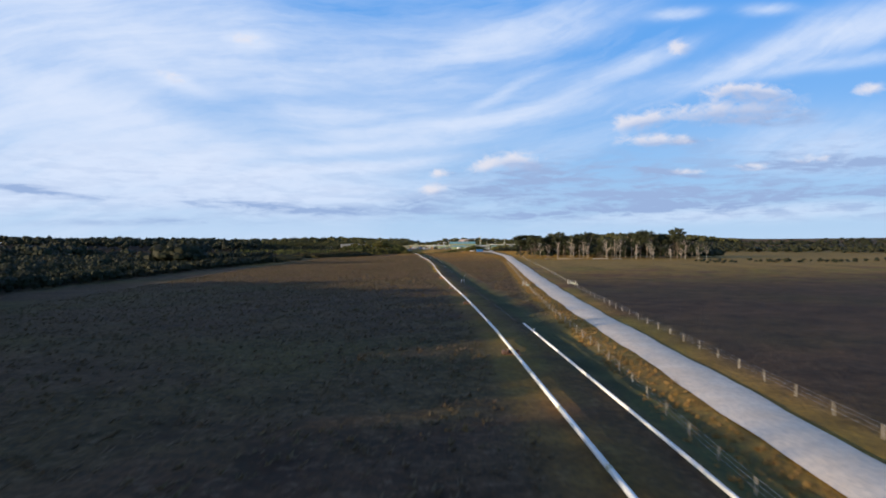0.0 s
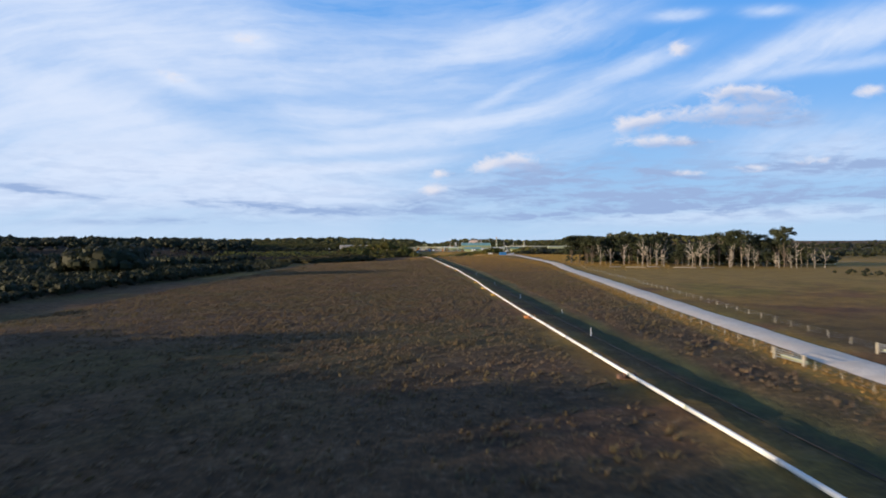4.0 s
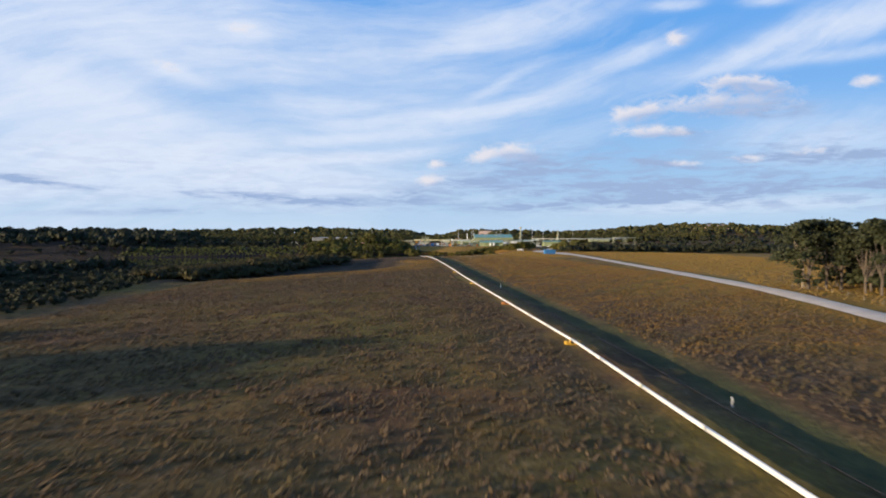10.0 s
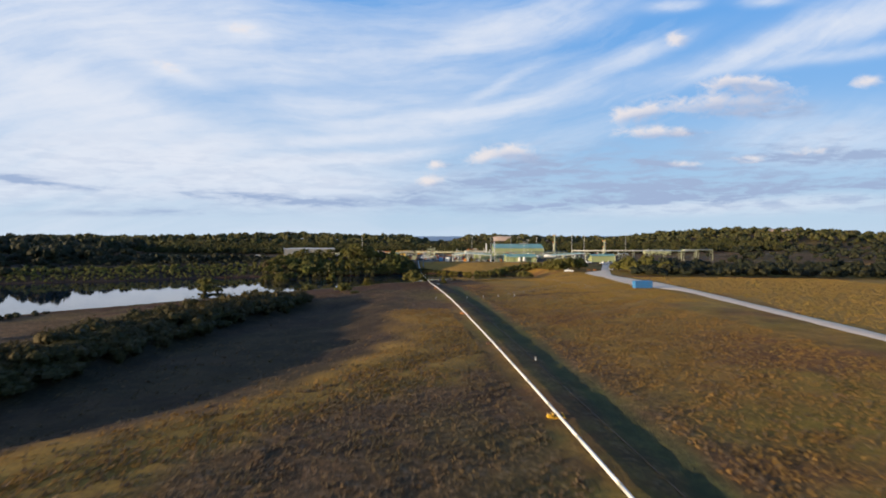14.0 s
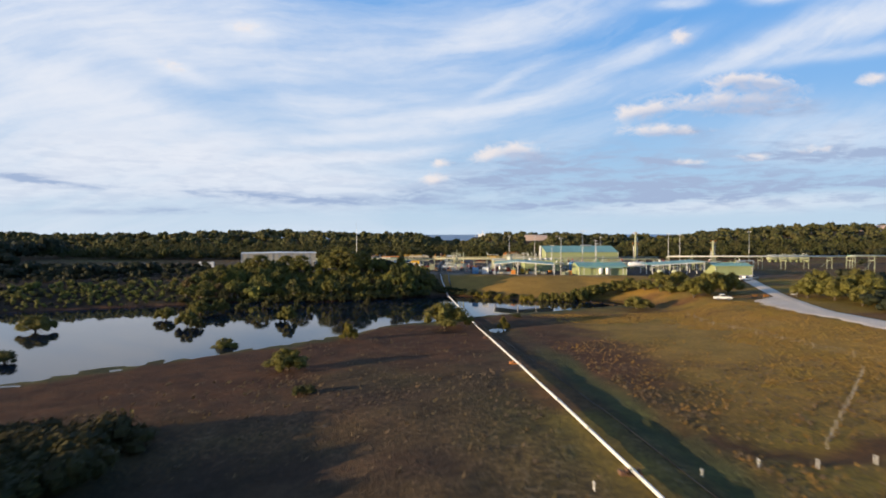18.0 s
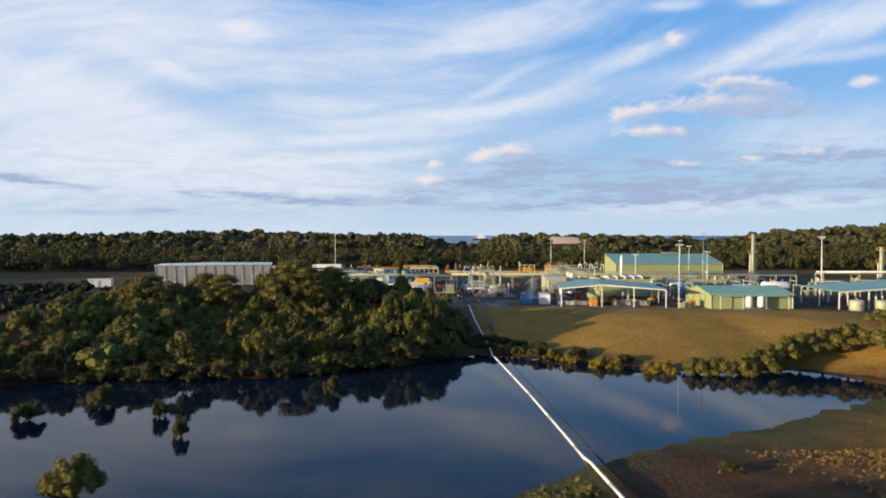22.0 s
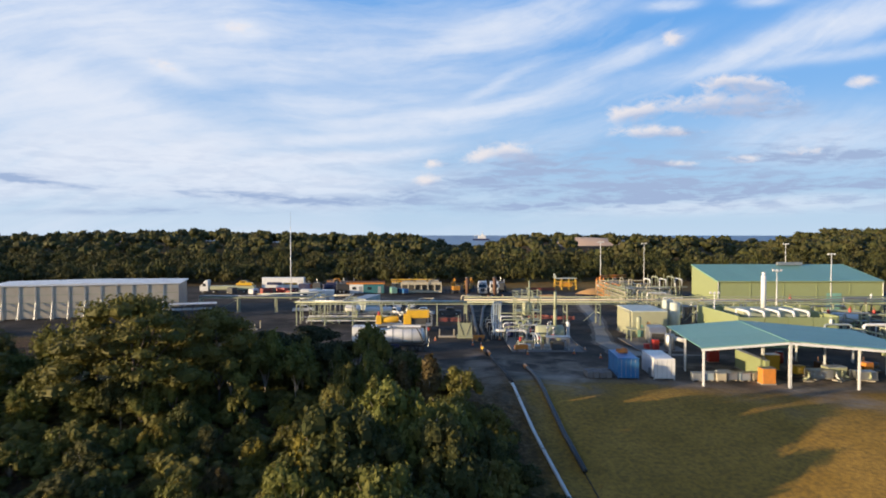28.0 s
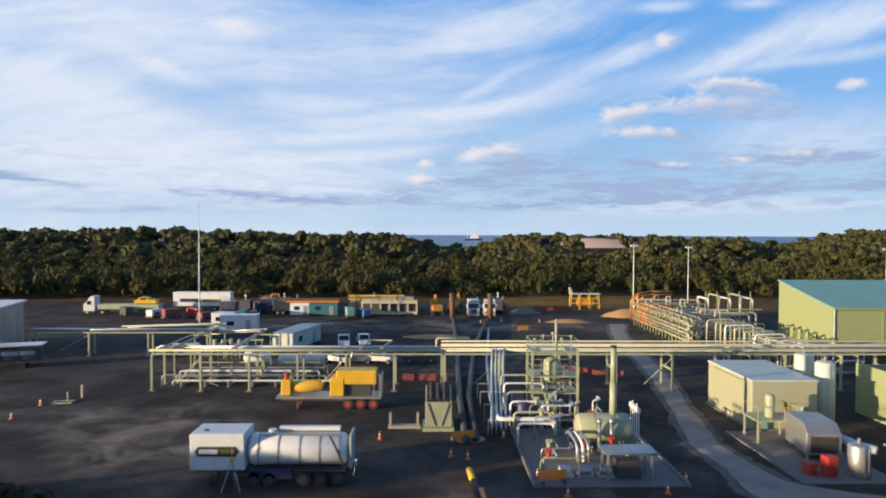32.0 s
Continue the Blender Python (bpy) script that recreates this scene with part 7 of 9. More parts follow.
part("blue_box", S().box(0.2, 1.4, 8.0, 8.8, 0.1, 1.7), M_NAVY, goose, "dark blue box", bevel=0.03)
run = thing("process_piping", 13, 56, 0, 0, "grey green process pipe runs and valves", "pipework")
rpp = random.Random(9)
for k in range(38):
    x0, y0 = rpp.uniform(-5, 2.5), rpp.uniform(-0.5, 7) if k > 9 else rpp.uniform(-8, -4)
    L, z = min(rpp.uniform(1.2, 4.0), 4.6 - x0), rpp.uniform(0.5, 2.6) if k > 9 else rpp.uniform(0.4, 1.1)
    q = [(x0, y0, 0.1), (x0, y0, z), (x0 + L * (1 if k % 2 else 0.3), y0, z), (x0 + L * (1 if k % 2 else 0.3), y0 + L * 0.6, z), (x0 + L * (1 if k % 2 else 0.3), y0 + L * 0.6, 0.1)]
    part("pipe", S().tube(bend(q, 0.4), rpp.choice((0.05, 0.07, 0.10, 0.13)), 8), rpp.choice((M_WHITE, M_CREAM, M_GALV, M_GALV, M_BLUEPIPE, M_GREENW)), run, smooth=True)
    if k % 2:
        part("valve", S().drum((x0 + 0.6, y0, z + 0.12), (x0 + 0.6, y0, z + 0.55), 0.2, 8).tube([(x0 + 0.35, y0, z + 0.6), (x0 + 0.85, y0, z + 0.6)], 0.16, 8), rpp.choice((M_CREAM, M_RED, M_GREENW)), run)
for k in range(5):
    part("instrument", S().tube([(5.0, -0.5 + 0.55 * k, 0.1), (5.0, -0.5 + 0.55 * k, 3.0 + 0.25 * (k % 2))], 0.05, 6).drum((5.0, -0.5 + 0.55 * k, 2.6), (5.0, -0.5 + 0.55 * k, 2.95), 0.16, 8), M_WHITE, run)
for k in range(4):
    part("pump", S().drum((-3.4 + 1.5 * k, -8.4, 0.6), (-2.6 + 1.5 * k, -8.4, 0.6), 0.32, 12, 0.1).box(-3.6 + 1.5 * k, -2.4 + 1.5 * k, -8.8, -8.0, 0.08, 0.28), M_GALV, run, smooth=False)

# metering field behind the road
mm = thing("metering_station", 41.5, 104, 0, 0, "large metering station of looped cream pipes", "pipework")
rmm = random.Random(31)
for k in range(13):
    yy = 2.55 * k + rmm.uniform(-0.6, 0.6)
    h = 3.3 + rmm.uniform(0, 1.4)
    x1 = 8.0 + (k % 4) * 2.2
    mt = (M_CREAM, M_IVORY, M_GALV)[k % 3]
    part("pipe", S().tube(bend([(0, yy, 0.2), (0, yy, h), (x1, yy, h), (x1, yy, 1.2), (x1 + 4, yy, 1.2), (x1 + 4, yy, 0.1)], 0.6), 0.17 if k % 2 else 0.13, 10), mt, mm, smooth=True)
    part("pipe", S().tube(bend([(1.6, yy + 1.0, 0.2), (1.6, yy + 1.0, 2.3), (x1 + 2, yy + 1.0, 2.3), (x1 + 2, yy + 1.0, 0.2)], 0.5), 0.12, 10), M_CREAM, mm, smooth=True)
    part("pipe", S().tube(bend([(3.0, yy + 0.5, 0.2), (3.0, yy + 0.5, 1.2), (x1 + 5, yy + 0.5, 1.2), (x1 + 5, yy + 0.5, 0.2)], 0.4), 0.10, 8), M_GALV, mm, smooth=True)
    part("valve", S().drum((1.0, yy, h + 0.15), (1.0, yy, h + 0.6), 0.22, 10).tube([(1.0, yy, h + 0.6), (1.0, yy, h + 1.1)], 0.05, 6), M_CREAM if k < 10 else M_ORANGE, mm)
    part("valve", S().drum((x1 - 1.5, yy + 1.0, 2.4), (x1 - 1.5, yy + 1.0, 2.9), 0.2, 8).tube([(x1 - 1.8, yy + 1.0, 3.0), (x1 - 1.2, yy + 1.0, 3.0)], 0.12, 8), rmm.choice((M_CREAM, M_GREENW, M_GALV)), mm)
    for x in (1.5, 6.5):
        part("support", S().box(x - 0.07, x + 0.07, yy - 0.5, yy - 0.36, 0, h - 0.2).box(x - 0.07, x + 0.07, yy - 0.36, yy + 0.4, h - 0.34, h - 0.2), M_CREAM, mm)
    part("upright_pipe", S().tube(bend([(4.6 + 0.8 * (k % 3), yy - 0.8, 0.1), (4.6 + 0.8 * (k % 3), yy - 0.8, h + 0.8), (5.5 + 0.8 * (k % 3), yy - 0.8, h + 0.8), (5.5 + 0.8 * (k % 3), yy - 0.8, 0.1)], 0.4), 0.11, 8), M_IVORY, mm, smooth=True)
for yy in (2.0, 15.0, 27.0):
    part("walkway", S().box(2.2, 9.8, yy, yy + 0.9, 2.7, 2.78), M_CREAM, mm)
    rail = S()
    for h in (0.5, 1.0):
        rail.tube([(2.2, yy, 2.75 + h), (9.8, yy, 2.75 + h)], 0.03, 5)
    for k in range(5):
        rail.tube([(2.2 + 1.9 * k, yy, 2.75), (2.2 + 1.9 * k, yy, 3.75)], 0.03, 5)
    part("handrail", rail, M_CREAM, mm)
for k in range(2):
    part("orange_header", S().tube(bend([(-0.6 + k, 27.0, 0.2), (-0.6 + k, 27.0, 5.2 + 0.6 * k), (4.2, 31, 5.2 + 0.6 * k), (9, 31, 5.2 + 0.6 * k)], 0.8), 0.17, 10), M_ORANGE, mm, "orange primed header pipe", smooth=True)
# long header banks beside the loops
for j, (x, y0, y1) in enumerate(((-1.3, -3.6, 24.5), (-0.5, -3.0, 22.0), (1.2, -2.2, 18.0))):
    for z in (1.5, 3.4) if j else (1.2, 2.9):
        up = z + 1.1
        part("header_pipe", S().tube(bend([(x, y1 - 9, z), (x, y0, z), (x, y0, up), (x, y1 - 9, up)], 0.5), 0.15, 10), (M_IVORY, M_CREAM, M_GALV)[j], mm, smooth=True)
        part("primed_pipe", S().tube([(x, y1 - 9.02, z), (x, y1, z)], 0.16, 10).tube([(x, y1 - 9.02, up), (x, y1, up)], 0.16, 10), M_ORANGE, mm, "orange primed pipe end", smooth=True)
    q = y0 + 1.5
    while q < y1:
        part("trestle", S().box(x - 0.3, x - 0.2, q - 0.05, q + 0.05, 0, 4.7).box(x + 0.2, x + 0.3, q - 0.05, q + 0.05, 0, 4.7).box(x - 0.2, x + 0.2, q - 0.05, q + 0.05, 4.45, 4.6), M_CREAM, mm)
        q += 3.1
for k in range(8):
    x, y, z = 1.6 + 0.55 * k, -3.4 - 1.9 * k, 4.5 - 0.16 * k
    part("hooked_pipe", S().tube(bend([(x, y, 0.1), (x, y, z), (x + 4.6, y + 0.6, z), (x + 4.6, y + 0.6, 0.2)], 0.6), 0.14, 10), (M_IVORY, M_CREAM, M_WHITE)[k % 3], mm, smooth=True)
    part("stand_pipe", S().tube([(x + 1.8, y - 0.9, 0), (x + 1.8, y - 0.9, z - 0.6)], 0.08, 8).drum((x + 1.8, y - 0.9, z - 0.6), (x + 1.8, y - 0.9, z - 0.1), 0.2, 8), M_CREAM, mm)
for k in range(4):
    x, z = 3.0 + 0.8 * k, 2.2 + 0.35 * k
    part("header_pipe", S().tube(bend([(x + 1.5, -7.5, z), (x, -21.5, z), (x, -21.5, 0.1)], 0.5), 0.14, 10), (M_IVORY, M_GALV, M_CREAM, M_WHITE)[k], mm, smooth=True)
part("duct", S().tube(bend([(7.4, -8.0, 2.2), (12.0, -14.0, 2.2), (12.6, -16.0, 1.0)], 0.8), 0.42, 12), M_WHITE, mm, "thick white lagged duct", smooth=True)
m2 = thing("metering_station", 58.0, 128, 0, 0, "smaller group of cream pipework behind the hall's corner", "pipework")
for k in range(5):
    part("pipe", S().tube(bend([(-3.0 + 2.2 * k, 0, 0.1), (-3.0 + 2.2 * k, 0, 5.0 + 0.6 * (k % 2)), (-3.0 + 2.2 * k, 5, 5.0 + 0.6 * (k % 2)), (-3.0 + 2.2 * k, 5, 0.2)], 0.6), 0.2, 10), M_CREAM if k % 2 else M_WHITE, m2, smooth=True)
    part("rail", S().tube([(-4 + 2.2 * k, -1.2, 0.1), (-4 + 2.2 * k, -1.2, 6.6)], 0.07, 6), M_CREAM, m2)
part("deck", S().box(-4.4, 7.0, -1.3, -0.5, 3.0, 3.12), M_CREAM, m2)
# pipework between rack and shelters, further east
rq = random.Random(21)
for j, (bx, by, n) in enumerate(((46, 82, 8), (66, 82, 10), (70, 60, 10), (86, 64, 10), (106, 48, 9), (122, 50, 9), (142, 60, 8), (90, 84, 8), (64, 46, 7))):
    e = thing("process_pipework", bx, by, 0, 0, "cluster of white and cream process pipes and valves", "pipework", "process pipework clusters")
    for k in range(n):
        x0, y0 = rq.uniform(-8, 6), rq.uniform(-4, 4)
        L, z = rq.uniform(3, 9), rq.uniform(1.0, 4.4)
        part("pipe", S().tube(bend([(x0, y0, 0.1), (x0, y0, z), (x0 + L, y0, z), (x0 + L, y0, 0.1)], 0.5), rq.choice((0.12, 0.17, 0.24)), 8), rq.choice((M_WHITE, M_CREAM, M_GALV, M_GREENW, M_BLUEPIPE)), e, smooth=True)
        if k % 2:
            part("valve", S().drum((x0 + 1.0, y0, z + 0.15), (x0 + 1.0, y0, z + 0.8), 0.26, 10).tube([(x0 + 1, y0, z + 0.8), (x0 + 1, y0, z + 1.2)], 0.05, 6), rq.choice((M_CREAM, M_WHITE, M_RED)), e)
    for k in range(4):
        x = -7 + 4.4 * k
        part("support_frame", S().box(x - 0.08, x + 0.08, -3.6, -3.44, 0, 3.0).box(x - 0.08, x + 0.08, 3.44, 3.6, 0, 3.0).box(x - 0.08, x + 0.08, -3.6, 3.6, 3.0, 3.2), M_CREAM, e)

# valve skid and cooler by the equipment room
vs = thing("valve_platform", 29.8, 56.4, 0, 0, "cream valve platform with handrails", "platform")
part("deck", S().box(-1.8, 1.8, -1.4, 1.4, 1.9, 2.0), M_CREAM, vs)
for x in (-1.6, 1.6):
    for yy in (-1.2, 1.2):
        part("leg", S().box(x - 0.07, x + 0.07, yy - 0.07, yy + 0.07, 0, 1.895), M_CREAM, vs)
for x in (-1.7, -0.6, 0.6, 1.7):
    part("rail_post", S().tube([(x, -1.35, 2.0), (x, -1.35, 3.1)], 0.035, 6), M_CREAM, vs)
part("handrail", S().tube([(-1.7, 1.35, 3.1), (-1.7, -1.35, 3.1), (1.7, -1.35, 3.1), (1.7, 1.35, 3.1)], 0.035, 6), M_CREAM, vs)
part("riser", S().drum((0, 0, 2.0), (0, 0, 3.8), 0.4, 12, 0.2), M_CREAM, vs, smooth=True)
part("orange_valve", S().drum((1.9, 0.6, 2.4), (1.9, 0.6, 3.0), 0.3, 10), M_ORANGE, vs, "orange valve actuator")
co = thing("air_cooler", 31.4, 52.6, 0, -8, "grey cooler unit with a dark grille", "cooler")
part("housing", S().prismx([(-2.0, 0.5), (2.2, 0.5), (2.2, 2.9), (-1.2, 2.9), (-2.0, 2.2)], -1.3, 1.3), M_GALV, co, bevel=0.03)
part("grille", S().box(-1.0, 1.0, -2.08, -2.005, 0.7, 2.0), M_BLACK, co, "black grille")
for x in (-1.1, 1.1):
    for yy in (-1.7, 1.9):
        part("leg", S().box(x - 0.08, x + 0.08, yy - 0.08, yy + 0.08, 0, 0.5), M_GALV, co)
part("duct", S().tube([(1.3, 0.8, 1.6), (3.2, -0.6, 1.0), (4.2, -1.4, 0.9)], 0.35, 12), M_WHITE, co, "pale duct", smooth=True)
for x, y, m3, w, h, nm, lb in ((29.7, 47.6, M_RED, 0.45, 1.5, "fire_cabinet", "red fire cabinet on the slab"), (28.6, 48.2, M_RED, 0.4, 0.8, "fire_pump", "red fire pump on the slab"), (23.2, 28.8, M_GALV, 0.55, 1.2, "crate", "grey crate between two containers")):
    e = thing(nm, x, y, 0.06 if y > 40 else 0, 8, lb, nm.replace("_", " "))
    part("body", S().box(-w, w, -0.4, 0.4, 0, h), m3, e, bevel=0.04)
    part("door", S().box(-w * 0.85, w * 0.85, -0.44, -0.405, h * 0.08, h * 0.92), m3, e)
    part("handle", S().tube([(w * 0.5, -0.47, h * 0.4), (w * 0.5, -0.47, h * 0.6)], 0.02, 5), M_GALV, e)
fs = thing("equipment_slab", 30.5, 50.5, 0, 0, "concrete slab before the equipment room", "slab")
part("slab", S().box(-3.4, 3.6, -4.4, 8.0, -0.1, 0.05), M_CONC, fs)
part("kerb", S().box(-3.6, -3.42, -4.4, 8.0, -0.1, 0.14), M_CONC, fs)

# containers at the yard edge
container(19.6, 27.4, 0, -4, M_BLUE, "blue shipping container with an orange bundle on top")
container(23.9, 27.0, 0, -4, M_WHITE, "white shipping container at the yard edge")
e = thing("orange_bundle", 19.9, 31.0, 2.62, 20, "heap of orange straps on the blue container", "straps")
part("strap_heap", S().add(*(lambda q: ([tuple(p) for p in q.reshape(-1, 3)], [tuple(range(4 * i, 4 * i + 4)) for i in range(len(q))]))(leaf_quads(np.random.default_rng(2), [((0, 0, 0.15), (0.8, 0.7, 0.35)), ((0.5, 0.3, 0.2), (0.5, 0.4, 0.35))], 60, 0.22, 0.8))), M_ORANGE, e)
e = thing("concrete_blocks", 16.2, 29.0, 0, 0, "stack of grey ballast blocks beside the container", "blocks")
for i in range(4):
    for j in range(3):
        part("block", S().box(-1.5 + 0.78 * i, -0.78 + 0.78 * i, -1.1 + 0.78 * j, -0.38 + 0.78 * j, 0.0, 0.75 + 0.08 * ((i + j) % 2)), M_CONC, e, bevel=0.06)

# ---- west side: storage hall ----
wh = thing("storage_hall", -79.5, 92.5, 0, 14, "long pale panel walled storage hall", "building")
part("roof", S().prism([(-18.8, 6.9), (18.8, 6.9), (18.8, 7.1), (0, 7.35), (-18.8, 7.1)], -7.4, 7.4), M_WHITE, wh, "flat white roof")
for k in range(12):
    a = -18.4 + 36.8 / 12 * k
    part("wall_panel", S().box(a + 0.05, a + 3.02, -7.1, -6.9, 0.2, 6.85), M_PANEL, wh)
    part("wall_panel", S().box(a + 0.05, a + 3.02, 6.9, 7.1, 0.2, 6.85), M_PANEL, wh)
    for z in (1.8, 3.4, 5.0):
        part("girt", S().box(a + 0.18, a + 2.88, -7.15, -7.105, z, z + 0.10), M_CREAM, wh)
    part("column", S().box(a - 0.16, a + 0.16, -7.19, -7.105, 0, 6.85), M_GALV, wh)
    part("brace", S().tube([(a, -8.6, 0.1), (a, -7.3, 3.6)], 0.08, 6), M_GALV, wh)
for k in range(5):
    part("end_panel", S().box(18.2, 18.4, -6.8 + 2.72 * k + 0.04, -4.12 + 2.72 * k, 0.2, 6.85), M_GALV, wh)
    part("end_panel", S().box(-18.4, -18.2, -6.8 + 2.72 * k + 0.04, -4.12 + 2.72 * k, 0.2, 6.85), M_GALV, wh)
for x, y, l in ((-55.6, 86.6, 9.6),):
    e = thing("bus_frame", x, y, 0, -72, "dark loaded frame trailer with a white roof", "trailer")
    part("roof", S().box(-1.3, 1.3, -l / 2, l / 2, 2.9, 3.05), M_WHITE, e, "white roof sheet")
    part("bed", S().box(-1.25, 1.25, -l / 2, l / 2, 0.7, 0.95), M_DARK, e)
    part("load", S().box(-1.05, 1.05, -l / 2 + 0.3, l / 2 - 0.4, 0.955, 2.5), M_DARK, e, "dark load under the roof", bevel=0.08)
    part("side_stripe", S().box(-1.09, -1.055, -l / 2 + 0.6, l / 2 - 1.0, 1.7, 2.2), M_BLUEPIPE, e)
    part("side_stripe", S().box(1.055, 1.09, -l / 2 + 0.6, l / 2 - 1.0, 1.7, 2.2), M_BLUEPIPE, e)
    for yy in (-4.2, -2.1, 0, 2.1, 4.2):
        for s in (-1.2, 1.2):
            part("stanchion", S().box(s - 0.06, s + 0.06, yy - 0.06, yy + 0.06, 0.95, 2.9), M_NAVY, e)
    for yy in (-3, -1.9, 2.4):
        for s in (-1, 1):
            part("wheel", S().tube([(s * 1.0, yy, 0.42), (s * 1.25, yy, 0.42)], 0.42, 14), M_BLACK, e)
e = thing("white_van_box", -112, 78, gz(-112, 78), 10, "white portable cabin beside the bare paddock", "cabin")
part("body", S().box(-3.5, 3.5, -1.3, 1.3, 0.3, 2.8), M_WHITE, e, bevel=0.05)
part("roof", S().box(-3.6, 3.6, -1.4, 1.4, 2.805, 2.95), M_WHITE, e)
part("door", S().box(-0.4, 0.5, -1.34, -1.305, 0.4, 2.4), M_GALV, e)
for x in (-2.8, 0, 2.8):
    part("skid", S().box(x - 0.1, x + 0.1, -1.2, 1.2, 0, 0.3), M_DARK, e)

# ---- vehicles ----
def wheel(e, x, y, r=0.5, w=0.3, rim=M_GALV, label=""):
    s = 1 if y > 0 else -1
    t = part("wheel", S().tube([(x, y - w / 2, r), (x, y + w / 2, r)], r, 16), M_BLACK, e, label)
    part("rim", S().tube([(x, y + s * (w / 2 + 0.005), r), (x, y + s * (w / 2 + 0.03), r)], r * 0.55, 12), rim, t)


def vac_trailer():
    e = thing("vacuum_tank_trailer", -11.0, 47.2, 0, 0, "white vacuum tank trailer with a box body parked in the yard", "tank trailer")
    part("box_body", S().box(-5.7, -1.9, -1.3, 1.3, 1.2, 3.8), M_WHITE, e, bevel=0.06)
    part("sign_panel", S().prism([(-5.35, 2.55), (-5.1, 2.2), (-2.5, 2.2), (-2.25, 2.55), (-2.5, 2.9), (-5.1, 2.9)], -1.335, -1.305), M_BLACK, e, "black oval sign panel")
    part("sign_bar", S().box(-5.05, -3.75, -1.352, -1.338, 2.4, 2.7), M_WHITE, e, "white lettering bar")
    part("sign_bar", S().box(-3.6, -2.55, -1.352, -1.338, 2.4, 2.7), M_LEAFY, e, "yellow green lettering bar")
    part("roof_vent", S().box(-4.9, -4.6, -0.6, -0.4, 3.8, 3.9), M_DARK, e)
    part("tank", S().drum((-1.5, 0, 2.35), (4.9, 0, 2.35), 1.12, 24, 0.45), M_WHITE, e, smooth=True)
    for x in (-1.0, 0.4, 1.9, 3.3, 4.7):
        part("tank_band", S().tube([(x - 0.06, 0, 2.35), (x + 0.06, 0, 2.35)], 1.15, 24, False), M_GALV, e)
    part("top_boom", S().box(0.2, 4.6, 0.3, 0.75, 3.52, 3.82), M_WHITE, e, bevel=0.03)
    part("top_walkway", S().box(-0.8, 4.8, -0.5, 0.2, 3.42, 3.5), M_GALV, e)
    part("hatch", S().tube([(-0.2, 0, 3.3), (-0.2, 0, 3.75)], 0.3, 12), M_WHITE, e)
    part("suction_hose", S().tube(bend([(4.0, -0.9, 3.5), (4.4, -1.25, 3.0), (5.0, -1.25, 1.6), (5.3, -1.0, 1.1)], 0.4), 0.08, 8), M_BLACK, e, "black suction hose", smooth=True)
    part("rear_door_frame", S().box(5.4, 5.6, -1.0, 1.0, 1.2, 3.6), M_BLUEPIPE, e, bevel=0.05)
    part("rear_ladder", S().tube([(5.7, -0.9, 0.7), (5.9, -0.9, 1.9)], 0.05, 6).tube([(5.7, 0.9, 0.7), (5.9, 0.9, 1.9)], 0.05, 6), M_GALV, e)
    part("chassis", S().box(-5.6, 5.4, -0.5, 0.5, 0.75, 1.19), M_DARK, e)
    part("side_locker", S().box(-1.6, 1.4, -1.2, -0.55, 0.55, 1.2), M_NAVY, e, bevel=0.03)
    part("mudguard", S().box(1.5, 5.2, -1.25, -0.55, 1.08, 1.18), M_DARK, e)
    for x in (-1.3, -0.2, 2.2, 3.4, 4.6):
        for s in (-1, 1):
            wheel(e, x, s * 1.05, 0.5, 0.3, M_DARK)
    for s in (-0.8, 0.8):
        part("landing_leg", S().box(-4.4, -4.2, s - 0.1, s + 0.1, 0, 0.76), M_DARK, e)


vac_trailer()
tp = thing("survey_tripod", -13.6, 45.4, 0, 0, "aluminium tripod with a yellow head in the yard", "tripod")
for a in (0, 120, 240):
    t = radians(a + 90)
    part("leg", S().tube([(0.05 * math.cos(t), 0.05 * math.sin(t), 2.0), (0.75 * math.cos(t), 0.75 * math.sin(t), 0)], 0.035, 6), M_GALV, tp)
part("head", S().box(-0.14, 0.14, -0.14, 0.14, 2.0, 2.25), M_YELLOW, tp, "yellow tripod head", bevel=0.02)
part("antenna", S().tube([(0, 0, 2.25), (0, 0, 3.0)], 0.03, 6), M_GALV, tp)

lb = thing("flatbed_trailer", -9.8, 67.4, 0, 0, "flatbed trailer loaded with yellow pumping machinery", "trailer")
part("deck", S().box(-5.6, 5.0, -1.25, 1.25, 1.05, 1.3), M_GALV, lb, bevel=0.02)
part("chassis", S().box(-5.2, 4.8, -0.5, 0.5, 0.7, 1.05), M_DARK, lb)
part("headboard", S().box(4.9, 5.05, -1.2, 1.2, 1.3, 3.4), M_GALV, lb)
for x in (1.6, 2.9, 4.2):
    for s in (-1, 1):
        wheel(lb, x, s * 1.0, 0.52, 0.32, M_RED)
for s in (-0.8, 0.8):
    part("landing_leg", S().box(-3.6, -3.4, s - 0.1, s + 0.1, 0, 0.72), M_RUST, lb)
part("engine_cowl", S().box(0.4, 4.5, -1.0, 1.0, 2.45, 3.9), M_YELLOW, lb, "yellow engine cowl", bevel=0.1)
part("engine_side", S().box(-0.2, 1.2, -1.05, 0.9, 1.31, 3.2), M_YELLOW, lb, "yellow engine end panel", bevel=0.06)
part("engine_block", S().box(1.25, 3.9, -0.7, 0.7, 1.31, 2.44), M_DARK, lb)
part("pump_head", S().drum((-3.9, 0, 2.0), (-1.4, 0, 2.2), 0.62, 14, 0.3), M_YELLOW, lb, "yellow pump head", smooth=True)
part("pump_front", S().box(-5.2, -4.2, -0.8, 0.8, 1.31, 2.9), M_YELLOW, lb, bevel=0.1)
